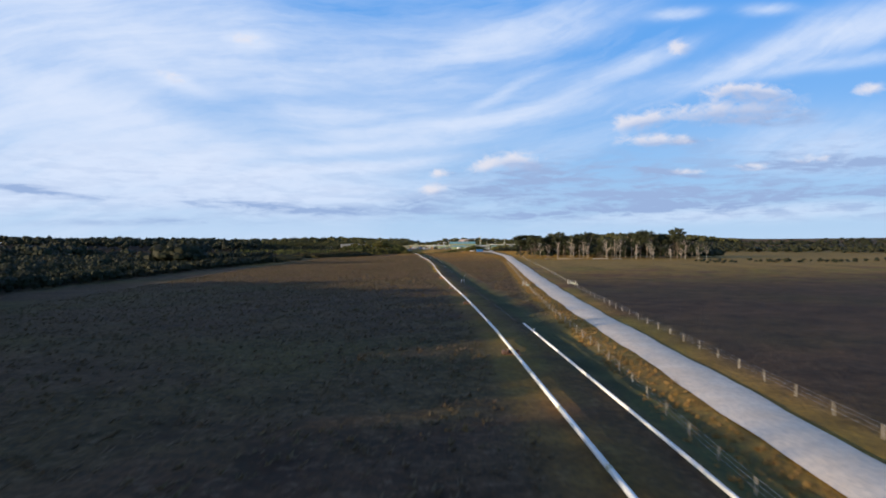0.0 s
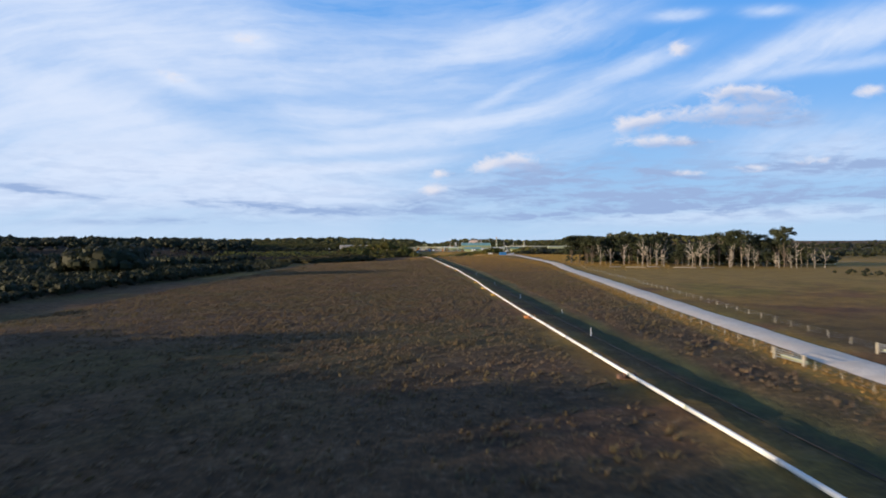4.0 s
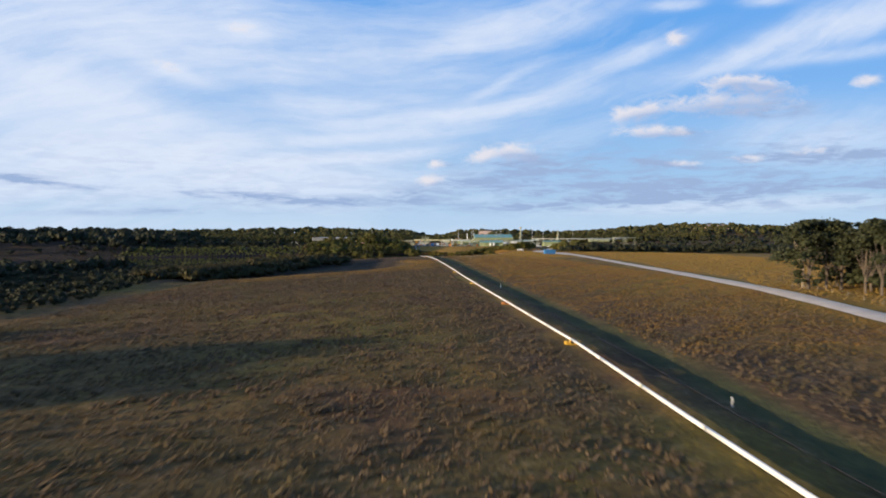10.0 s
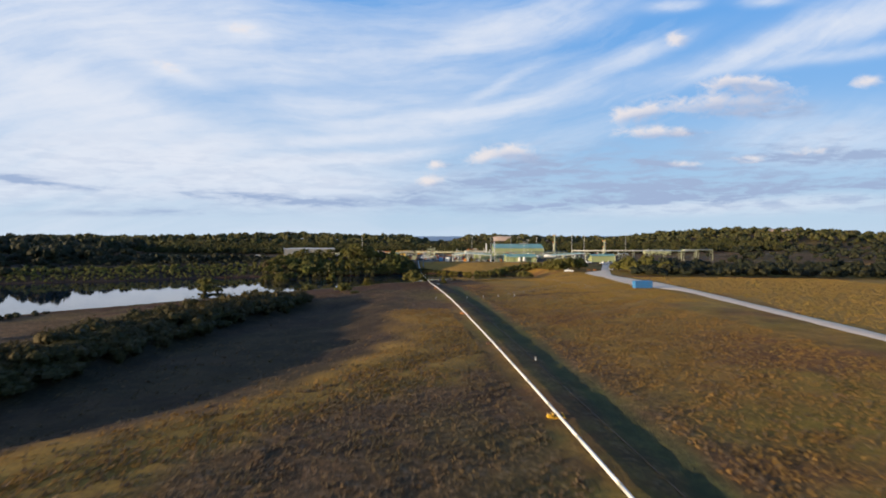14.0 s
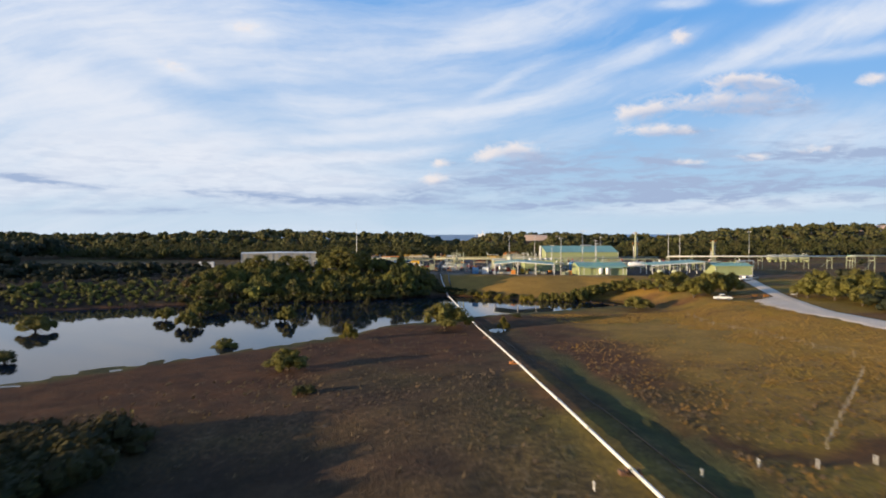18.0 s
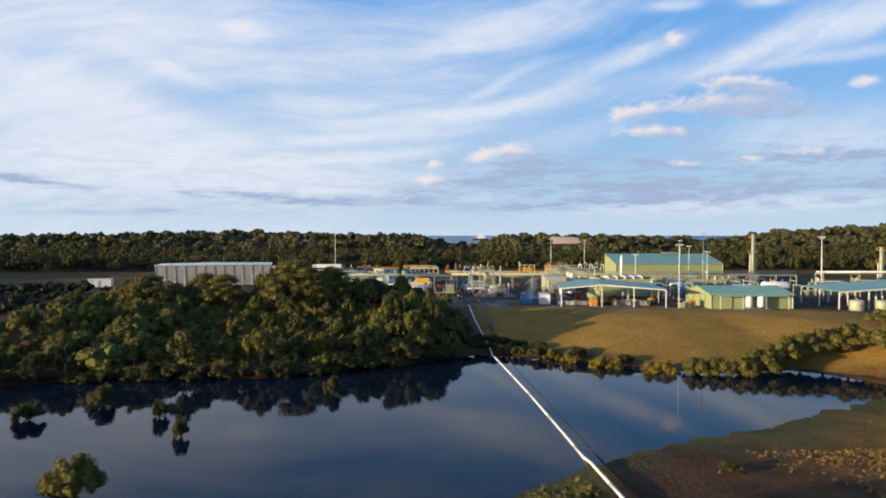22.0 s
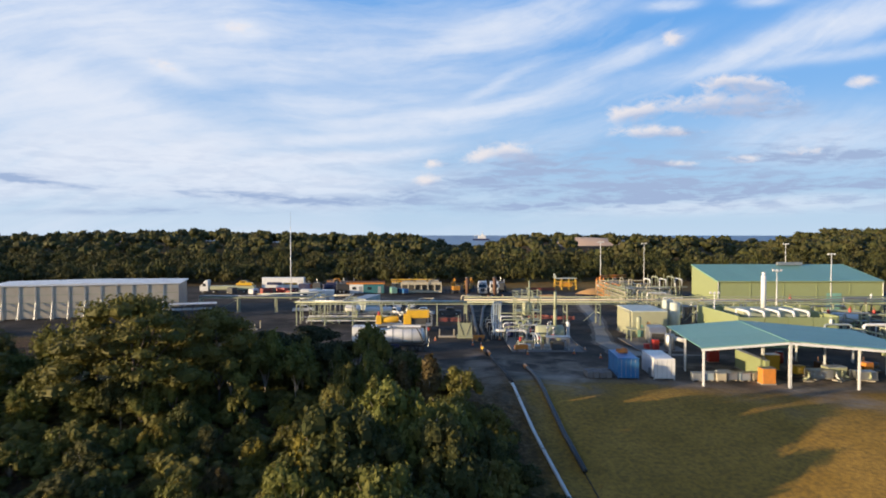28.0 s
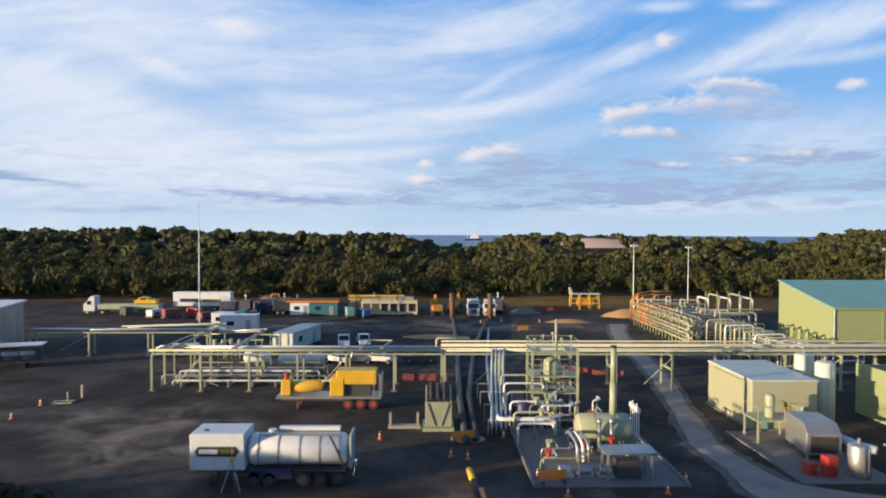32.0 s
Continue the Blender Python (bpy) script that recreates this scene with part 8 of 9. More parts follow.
part("red_valve", S().drum((-4.7, -0.3, 2.9), (-4.7, -0.3, 3.6), 0.25, 10), M_RED, lb, "red valve")
part("side_rail", S().box(4.2, 4.3, -1.2, -1.1, 1.3, 3.6).box(4.75, 4.85, -1.2, -1.1, 1.3, 3.6), M_GALV, lb)

cg = thing("cooler_cradle", 0.9, 59.9, 0, 0, "pale steel cradle holding black rollers", "cradle")
part("front_plate", S().box(-1.2, 1.2, -0.9, -0.8, 0.35, 2.6), M_CREAM, cg, "cream front plate", bevel=0.02)
part("base", S().box(-1.45, 1.4, -1.2, 1.6, 0.0, 0.3), M_CREAM, cg)
for s in (-1, 1):
    part("side_frame", S().prismx([(-0.78, 0.3), (1.5, 0.3), (1.5, 3.6), (1.2, 3.6), (-0.78, 2.6)], s * 1.12 - 0.07, s * 1.12 + 0.07), M_CREAM, cg)
    part("brace", S().tube([(s * 0.95, -0.95, 2.5), (s * 0.25, -0.95, 0.45)], 0.05, 6), M_DARK, cg)
for x in (-0.6, 0.0, 0.6):
    part("roller", S().tube([(x, -0.75, 2.7), (x, 1.5, 3.7)], 0.24, 12), M_BLACK, cg, "black rubber roller")
part("side_skid", S().box(-4.6, -1.6, -0.3, 0.5, 0.0, 0.25).box(-4.5, -4.3, -0.2, 0.4, 0.25, 1.4).box(-2.0, -1.8, -0.2, 0.4, 0.25, 1.4), M_WOOD, cg)

# conductor casings and ground pipes
for x in (4.9, 12.8):
    e = thing("casing_post", x, 136, 0, 0, "upright dark steel casing standing in the yard", "casing", "upright casings")
    part("tube", S().tube([(0, 0, -0.3), (-0.1, 0, 4.9)], 0.55, 14), M_RUST, e, smooth=True)
    part("collar", S().tube([(-0.1, 0, 4.9), (-0.1, 0, 5.2)], 0.62, 14), M_DARK, e)
gp = thing("ground_pipe", 3.4, 60, 0, 0, "dark pipe strings running under the rack", "pipe")
part("pipe", S().tube([(-0.2, -5.0, 0.35), (-0.1, 10, 0.35), (0.9, 40, 0.35), (1.5, 74, 0.35)], 0.33, 10), M_DARK, gp, smooth=True)
part("pipe", S().tube([(0.7, -4.4, 0.35), (0.9, 10, 0.35), (3.5, 40, 0.35), (8.6, 74, 0.35)], 0.30, 10), M_DARK, gp, smooth=True)
part("pipe", S().tube([(3.0, -0, 0.3), (3.2, 10, 0.3), (4.6, 30, 0.3), (7.6, 60, 0.3)], 0.20, 10), M_BLUEPIPE, gp, smooth=True)
yp = thing("pipe_stub", 3.3, 44.6, 0, 4, "short yellow and black pipe spool on the ground", "pipe")
part("yellow_half", S().tube([(0, 1.5, 0.3), (0.0, 3.8, 0.3)], 0.24, 12), M_YELLOW, yp, "yellow pipe half", smooth=True)
part("black_half", S().tube([(0, -2.0, 0.3), (0, 1.48, 0.3)], 0.26, 12), M_BLACK, yp, smooth=True)


def cone(x, y, label="orange traffic cone in the yard"):
    e = thing("traffic_cone", x, y, 0, 0, label, "traffic cone", "traffic cones")
    part("base", S().box(-0.22, 0.22, -0.22, 0.22, 0, 0.06), M_RED, e)
    part("cone", S().tube([(0, 0, 0.06), (0, 0, 0.4)], 0.14, 10, True, 0.085).tube([(0, 0, 0.4), (0, 0, 0.72)], 0.085, 10, True, 0.035), M_ORANGE, e)
    part("band", S().tube([(0, 0, 0.4), (0, 0, 0.52)], 0.095, 10, False, 0.075), M_WHITE, e, "white reflective band")


for x, y in ((9.5, 44.0), (19.6, 41.0), (1.8, 52.0), (-4.2, 56.5), (-39.7, 62.9), (-39.9, 68.0), (3.1, 51.4), (18.6, 46.6), (8.0, 47.5), (6.6, 57.0), (10.2, 129), (14.5, 131), (22, 130), (16.5, 44.5)):
    cone(x, y)
for x, y in ((8.9, 46.2), (17.0, 118), (3.0, 55.6)):
    e = thing("safety_barrier", x, y, 0, 12, "red and orange safety barrier panel", "barrier", "safety barriers")
    part("panel", S().box(-1.0, 1.0, -0.03, 0.03, 0.35, 1.05), M_ORANGE, e)
    for s in (-0.8, 0.8):
        part("foot", S().box(s - 0.05, s + 0.05, -0.35, 0.35, 0, 0.34), M_DARK, e)
for (x0, y0), (x1, y1) in (((-4.0, 78.6), (2.2, 78.2)), ((15.0, 84), (24, 80)), ((25, 148.2), (32.5, 148.4)), ((24, 150), (33, 151))):
    e = thing("barrier_mesh", x0, y0, 0, 0, "sagging red barrier mesh between stakes", "barrier mesh", "barrier meshes")
    n = 5
    for k in range(n + 1):
        t = k / n
        part("stake", S().tube([((x1 - x0) * t, (y1 - y0) * t, 0), ((x1 - x0) * t, (y1 - y0) * t, 1.15)], 0.025, 5), M_DARK, e)
    for k in range(n):
        t0, t1 = k / n, (k + 1) / n
        for z in (0.25, 0.45, 0.65, 0.85):
            a, c = Vector(((x1 - x0) * t0, (y1 - y0) * t0, z)), Vector(((x1 - x0) * t1, (y1 - y0) * t1, z))
            m = (a + c) / 2 - Vector((0, 0, 0.07))
            part("mesh_strip", S().add([a, m, c, c + Vector((0, 0, 0.13)), m + Vector((0, 0, 0.13)), a + Vector((0, 0, 0.13))], [(0, 1, 4, 5), (1, 2, 3, 4)]), M_MESHRED, e)


# trucks and machines at the back of the yard
def truck_cab(e, x, y, mat, s=1, w=1.22):
    """a cab that faces along s*y from y"""
    q = lambda a: [(y + s * p, z) for p, z in a]
    o = q([(0, 0.6), (2.0, 0.6), (2.05, 1.9), (1.75, 3.0), (1.4, 3.7), (0, 3.8)])
    part("cab", S().prismx(o if s > 0 else o[::-1], x - w, x + w), mat, e, bevel=0.05)
    g = q([(2.075, 1.95), (1.79, 2.95), (1.83, 2.96), (2.11, 1.96)])
    part("windscreen", S().prismx(g if s < 0 else g[::-1], x - w + 0.15, x + w - 0.15), M_GLASS, e, "dark windscreen")
    part("grille", S().box(x - 0.6, x + 0.6, *sorted((y + s * 2.06, y + s * 2.12)), 0.8, 1.75), M_DARK, e, "dark grille")
    part("bumper", S().box(x - w, x + w, *sorted((y + s * 2.02, y + s * 2.3)), 0.35, 0.75), M_GALV, e, bevel=0.03)
    for k in (-1, 1):
        part("headlight", S().box(x + k * 0.95 - 0.18, x + k * 0.95 + 0.18, *sorted((y + s * 2.06, y + s * 2.11)), 0.95, 1.2), M_GLASS, e)
        part("mirror", S().box(x + k * (w + 0.18) - 0.1, x + k * (w + 0.18) + 0.1, *sorted((y + s * 1.7, y + s * 1.8)), 2.0, 2.8), mat, e)


for i, x in enumerate((9.4, 12.8)):
    e = thing("prime_mover", x, 139.8, 0, 0, "white prime mover truck facing the yard", "truck", "white trucks")
    truck_cab(e, 0, 0, M_WHITE, -1)
    part("chassis", S().box(-0.5, 0.5, 0, 4.6, 0.6, 0.95), M_DARK, e)
    part("visor", S().box(-1.1, 1.1, -1.75, -1.45, 3.2, 3.35), M_NAVY, e)
    part("exhaust", S().tube([(0.9, 0.25, 0.9), (0.9, 0.25, 4.2)], 0.08, 8), M_GALV, e)
    for yy in (-1.0, 2.4, 3.6):
        for s in (-1, 1):
            t = part("wheel", S().tube([(s * 0.85, yy, 0.5), (s * 1.15, yy, 0.5)], 0.5, 14), M_BLACK, e)
            part("rim", S().tube([(s * 1.155, yy, 0.5), (s * 1.18, yy, 0.5)], 0.27, 10), M_GALV, t)


def box_trailer(x, y, L, h0, h1, mat, label, sign=None):
    e = thing("semi_trailer", x, y, 0, 0, label, "trailer", "semi trailers")
    part("body", S().box(-L / 2, L / 2, -1.25, 1.25, h0, h1), mat, e, bevel=0.05)
    part("chassis", S().box(-L / 2 + 0.3, L / 2 - 0.3, -0.5, 0.5, h0 - 0.35, h0 - 0.005), M_DARK, e)
    if sign:
        part("sign_bar", S().box(-L * 0.38, -L * 0.02, -1.275, -1.255, h0 + 0.9, h0 + 1.7), M_NAVY, e, "dark blue lettering bar")
        part("sign_bar", S().box(0.1, L * 0.34, -1.275, -1.255, h0 + 0.95, h0 + 1.55), M_LEAFY, e, "yellow green lettering bar")
    for xx in (L / 2 - 1.2, L / 2 - 2.4, L / 2 - 3.6):
        for s in (-1, 1):
            wheel(e, xx, s * 1.0, 0.48)
    for s in (-0.8, 0.8):
        part("landing_leg", S().box(-L / 2 + 2, -L / 2 + 2.2, s - 0.1, s + 0.1, 0, h0 - 0.35), M_DARK, e)
    return e


box_trailer(-51.0, 149.5, 12.8, 1.1, 4.2, M_WHITE, "white box semi trailer by the woodland", True)
fl = thing("flatbed_truck", -66.0, 143.0, 0, 0, "white truck with a long pale flatbed load", "truck")
part("bed", S().box(-5.0, 8.0, -1.2, 1.2, 1.1, 2.2), M_CREAM, fl, bevel=0.04)
part("chassis", S().box(-8, 7.8, -0.5, 0.5, 0.7, 1.09), M_DARK, fl)
part("cab", S().prism([(-8.0, 0.7), (-5.6, 0.7), (-5.6, 3.9), (-6.4, 3.9), (-7.6, 2.4), (-8.0, 2.2)], -1.2, 1.2), M_WHITE, fl, bevel=0.05)
part("side_window", S().box(-7.2, -6.3, -1.22, -1.205, 2.1, 2.9), M_GLASS, fl)
for x in (-7.2, -4.0, 5.0, 6.2, 7.3):
    for s in (-1, 1):
        wheel(fl, x, s * 1.0, 0.48)
yc = thing("yellow_car", -61.0, 143.0, 2.2, 0, "yellow machine on the flatbed load", "machine")
part("body", S().prism([(-2.4, 0.1), (2.4, 0.1), (2.3, 0.9), (1.0, 1.0), (0.3, 1.5), (-1.2, 1.5), (-1.8, 0.9), (-2.4, 0.8)], -0.9, 0.9), M_YELLOW, yc, bevel=0.08)
part("window", S().box(-1.1, 0.2, -0.93, -0.905, 0.95, 1.35), M_GLASS, yc)


def site_box(name, x, y, w, d, h, mat, label, rz=0, cat="container", roof=None, z=0.0, group=""):
    e = thing(name, x, y, z, rz, label, cat, group)
    part("body", S().box(-w / 2, w / 2, -d / 2, d / 2, 0.15, h), mat, e, bevel=0.04)
    part("roof", S().box(-w / 2 - 0.06, w / 2 + 0.06, -d / 2 - 0.06, d / 2 + 0.06, h + 0.004, h + 0.12), roof or mat, e)
    for s in (-1, 1):
        part("skid", S().box(-w / 2, w / 2, s * d * 0.35 - 0.1, s * d * 0.35 + 0.1, 0, 0.15), M_DARK, e)
    part("door", S().box(w * 0.2, w * 0.2 + 0.9, -d / 2 - 0.03, -d / 2 - 0.004, 0.2, 2.15), M_GALV, e)
    part("window", S().box(-w * 0.3, -w * 0.3 + min(1.2, w * 0.3), -d / 2 - 0.03, -d / 2 - 0.004, 1.2, 2.0), M_GLASS, e, "dark window")
    return e


site_box("site_container", -22.5, 141.5, 6.0, 2.4, 2.6, M_TEAL, "teal container carrying an orange rack", group="back row containers")
site_box("site_container", -27.6, 141.5, 4.0, 2.4, 2.6, M_WHITE, "white container in the back row", group="back row containers")
e = thing("pipe_bundle", -24.5, 141.5, 2.73, 0, "orange pipe bundle stacked on containers", "pipe bundle")
for k in range(5):
    part("pipe", S().tube([(-6.0, -1.0 + 0.5 * k, 0.25), (5.2, -1.0 + 0.5 * k, 0.25)], 0.22, 8), M_ORANGE, e)
    if k < 4:
        part("pipe", S().tube([(-6.0, -0.75 + 0.5 * k, 0.66), (5.2, -0.75 + 0.5 * k, 0.66)], 0.22, 8), M_RUST, e)
site_box("site_office", -20.6, 103.3, 10.4, 3.3, 2.7, M_PALE, "long pale portable site office with a grey roof", 76, "site office", M_BLUEPIPE)
site_box("site_office", -34.0, 118.5, 6.4, 2.8, 2.9, M_WHITE, "white portable site office with a red stripe", 4, "site office", M_WHITE)
site_box("site_office", -38.5, 124.0, 4.0, 2.5, 2.6, M_WHITE, "white portable cabin in the yard", 0, "site office", M_WHITE)
cr = thing("crew_bus_row", -8.5, 141.5, 0, 0, "row of cream framed camp units with arched openings", "camp unit")
part("body_top", S().box(-6.0, 6.0, -1.2, 1.2, 2.6, 3.3), M_IVORY, cr, bevel=0.04)
part("body_back", S().box(-6.0, 6.0, 0.9, 1.2, 0.3, 2.6), M_DARK, cr)
part("sill", S().box(-6.0, 6.0, -1.2, 0.9, 0.3, 0.9), M_IVORY, cr)
for k in range(7):
    part("pillar", S().box(-6.0 + 1.95 * k, -5.65 + 1.95 * k, -1.2, -0.9, 0.9, 2.6), M_IVORY, cr)
for k in range(3):
    part("rack_top", S().box(-5.6 + 3.8 * k, -2.4 + 3.8 * k, -1.0, 1.0, 3.305, 3.7 + 0.15 * k), M_WOOD, cr)
for x in (-4.6, 0, 4.6):
    for s in (-1, 1):
        wheel(cr, x, s * 0.9, 0.3, 0.25)


def excavator(x, y, rz, mat, label):
    e = thing("excavator", x, y, 0, rz, label, "excavator", "earthmoving machines")
    for s in (-1, 1):
        part("track", S().prism([(-1.8, 0.1), (-1.6, 0), (1.6, 0), (1.8, 0.1), (1.9, 0.45), (1.6, 0.8), (-1.6, 0.8), (-1.9, 0.45)], s * 1.0 - 0.25, s * 1.0 + 0.25), M_DARK, e)
    part("house", S().box(-1.8, 1.0, -1.1, 1.1, 0.95, 2.2), mat, e, bevel=0.08)
    part("cab", S().box(0.2, 1.6, 0.2, 1.1, 2.2, 3.3), mat, e, bevel=0.06)
    part("cab_window", S().box(1.605, 1.63, 0.3, 1.0, 2.3, 3.1), M_GLASS, e)
    part("boom", S().tube([(1.2, -0.4, 1.6), (2.6, -0.4, 4.0), (4.0, -0.4, 3.9)], 0.2, 6), mat, e)
    part("arm", S().tube([(3.8, -0.4, 4.0), (4.9, -0.4, 1.6)], 0.15, 6), mat, e)
    part("bucket", S().prism([(4.5, 1.7), (5.4, 1.6), (5.5, 0.8), (4.8, 0.4), (4.4, 0.9)], -0.9, 0.1), M_DARK, e)
    part("slew_ring", S().tube([(-0.2, 0, 0.7), (-0.2, 0, 0.96)], 0.7, 14), M_DARK, e)


excavator(1.6, 142.5, 100, M_AMBER, "yellow excavator parked in the back row")
excavator(5.6, 147.0, 75, M_AMBER, "yellow excavator with raised arm")
excavator(-37.5, 147.0, 10, M_AMBER, "yellow excavator near the woodland")
e = thing("drill_frame", 36.2, 152.5, 0, 0, "yellow drilling frame on legs with a pale roof", "drill frame")
for x in (-3.0, -1.0, 1.2, 3.2):
    for yy in (-0.8, 0.8):
        part("leg", S().tube([(x * 1.12, yy, 0), (x, yy, 3.6)], 0.12, 6), M_YELLOW, e)
for z in (1.5, 2.6):
    part("rail", S().box(-3.3, 3.5, -0.9, -0.8, z, z + 0.16), M_YELLOW, e)
part("engine", S().box(-1.6, 2.2, -0.7, 0.7, 1.0, 2.4), M_AMBER, e, bevel=0.1)
part("deck", S().box(-3.4, 3.6, -1.0, 1.0, 3.605, 3.8), M_PALE, e)
part("mast_beam", S().prism([(-3.4, 3.81), (-2.6, 3.81), (-3.2, 5.2), (-3.6, 5.2)], -0.3, 0.3), M_PALE, e)


def mud_unit(x, y, rz, mat, label):
    """a trailer with tanks, pumps and a handrail"""
    e = thing("mud_unit", x, y, 0, rz, label, "trailer", "machines in the back row")
    part("bed", S().box(-4.2, 4.2, -1.2, 1.2, 0.9, 1.2), M_DARK, e)
    part("tank", S().box(-4.0, -0.6, -1.1, 1.1, 1.205, 2.9), mat, e, bevel=0.06)
    part("engine", S().box(0.2, 2.6, -0.9, 0.9, 1.205, 3.2), M_DARK, e, bevel=0.08)
    part("exhaust", S().tube([(1.2, 0.3, 3.2), (1.2, 0.3, 4.3)], 0.12, 8), M_GALV, e)
    part("mixer", S().drum((3.4, 0, 1.25), (3.4, 0, 2.7), 0.6, 12, 0.1), mat, e)
    rail = S()
    for z in (3.35, 3.8):
        rail.tube([(-4.0, -1.05, z), (-0.6, -1.05, z)], 0.04, 5)
    for q in range(4):
        rail.tube([(-4.0 + 1.13 * q, -1.05, 2.9), (-4.0 + 1.13 * q, -1.05, 3.85)], 0.04, 5)
    part("handrail", rail, M_GALV, e)
    part("hose", S().tube(bend([(-0.4, -1.0, 1.6), (0.1, -1.3, 0.9), (1.4, -1.3, 0.5), (3.0, -1.0, 1.4)], 0.4), 0.1, 6), M_BLACK, e, smooth=True)
    for xx in (-3.0, -1.9, 2.6):
        for sd in (-1, 1):
            wheel(e, xx, sd * 0.95, 0.46)


mud_unit(-33.4, 146.5, 4, M_NAVY, "dark blue mud mixing trailer with handrails in the back row")
mud_unit(-29.8, 143.0, 12, M_DARK, "black pumping trailer with pipework in the back row")
mud_unit(-40.6, 141.6, -6, M_NAVY, "dark blue mud tank trailer in the back row")
mud_unit(-13.5, 147.5, 2, M_IVORY, "cream tank trailer behind the camp units")
mud_unit(15.8, 147.8, 80, M_DARK, "dark service trailer beside the white trucks")
e = thing("pipe_stack", -11.5, 145.0, 0, 2, "stack of yellow drill rods on timber bearers", "pipe stack")
for r in range(5):
    for q in range(6 - r % 2):
        part("rod", S().tube([(-6.2, -0.9 + 0.34 * q + 0.17 * (r % 2), 1.2 + 0.66 * r), (6.0, -0.9 + 0.34 * q + 0.17 * (r % 2), 1.2 + 0.66 * r)], 0.15, 6), M_IVORY if r < 3 else M_YELLOW, e)
for q in range(3):
    part("bearer", S().box(-4.6 + 4.5 * q, -4.3 + 4.5 * q, -1.2, 1.2, 0, 1.04), M_WOOD, e)
    for sd in (-1.2, 1.2):
        part("stake", S().box(-4.52 + 4.5 * q, -4.38 + 4.5 * q, sd - 0.06, sd + 0.06, 0, 4.2), M_DARK, e)
for i, (x, y, m4, nm, lb) in enumerate(((-36.0, 145.5, M_NAVY, "generator_set", "dark blue generator set"), (-31.5, 146.5, M_DARK, "generator_set", "dark mud pump unit"), (-33.5, 143.8, M_NAVY, "generator_set", "dark blue generator set"), (-52.5, 134.5, M_MESHRED, "compressor", "red towable compressor"), (-45.0, 133.0, M_MESHRED, "compressor", "red towable compressor"), (-56.5, 136.0, M_WHITE, "compressor", "white towable compressor"), (-38.0, 135.5, M_TEAL, "compressor", "teal pump unit"), (-16.5, 137.2, M_GREENR, "compressor", "green pump unit"), (-13.6, 137.6, M_BLUE, "compressor", "blue tarpaulin covered unit"), (-64, 140, M_DARK, "compressor", "dark pump unit"), (-48.6, 137, M_RED, "compressor", "red machine with white cab"))):
    e = thing(nm, x, y, 0, 15 * i, lb + " in the back row", nm.replace("_", " "), "machines in the back row")
    part("housing", S().box(-1.6, 1.6, -0.8, 0.8, 0.55, 1.7 + 0.15 * (i % 4)), m4, e, bevel=0.08)
    part("base", S().box(-1.8, 1.8, -0.85, 0.85, 0.3, 0.545), M_DARK, e)
    part("vent", S().box(-1.0, 0.6, -0.83, -0.805, 0.8, 1.3), M_DARK, e)
    for xx in (-1.0, 1.0):
        for s in (-1, 1):
            wheel(e, xx, s * 0.75, 0.3, 0.2)


def car(x, y, rz, mat, label, ute=True):
    e = thing("ute" if ute else "car", x, y, gz(x, y), rz, label, "car", "parked cars")
    o = [(-2.4, 0.45), (2.45, 0.45), (2.45, 0.95), (1.3, 1.1), (0.7, 1.75), (-0.6, 1.78), (-0.8, 1.1), (-2.4, 1.05)] if ute else [(-2.2, 0.4), (2.2, 0.4), (2.2, 0.85), (1.2, 1.0), (0.6, 1.5), (-1.4, 1.55), (-2.1, 1.0)]
    part("body", S().prism(o, -0.88, 0.88), mat, e, bevel=0.06)
    part("windows", S().prism([(1.1, 1.14), (0.62, 1.66), (-0.55, 1.68), (-0.72, 1.14)], -0.895, 0.895), M_GLASS, e, "dark side windows")
    part("windscreen", S().prism([(1.36, 1.11), (0.76, 1.74), (0.73, 1.70), (1.3, 1.08)][::-1], -0.74, 0.74), M_GLASS, e)
    if ute:
        part("tray", S().box(-2.4, -0.85, -0.8, 0.8, 1.06, 1.14), M_DARK, e)
    for s in (-0.6, 0.6):
        part("headlight", S().box(2.42, 2.47, s - 0.15, s + 0.15, 0.7, 0.85) if ute else S().box(2.17, 2.22, s - 0.15, s + 0.15, 0.62, 0.76), M_GLASS, e)
    for xx in (-1.5, 1.5):
        for s in (-1, 1):
            wheel(e, xx, s * 0.82, 0.36, 0.22)


for x, y, rz, m5, l in ((-13.4, 103.4, -82, M_WHITE, "white ute parked in the yard"), (-10.4, 104.2, -78, M_WHITE, "white ute parked in the yard"), (-15.6, 89.6, 20, M_GALV, "silver car parked behind the rack"), (-12.8, 89.8, 150, M_WHITE, "silver car parked behind the rack"), (-9.9, 89.4, 10, M_GALV, "white car parked behind the rack"), (-6.8, 89.6, 170, M_WHITE, "silver car parked behind the rack"), (-1.2, 90.4, 0, M_DARK, "dark car parked behind the rack"), (86.0, -62.0, 170, M_WHITE, "white ute with ladder rack by the pond track"), (118.0, -6.0, 20, M_WHITE, "white ute at the plant entrance"), (122.5, -2.0, 20, M_GALV, "silver car at the plant entrance"), (110, 2, 10, M_WHITE, "white car at the plant entrance"), (-34, 95, 12, M_WHITE, "white ute beside the low rack")):
    car(x, y, rz, m5, l)

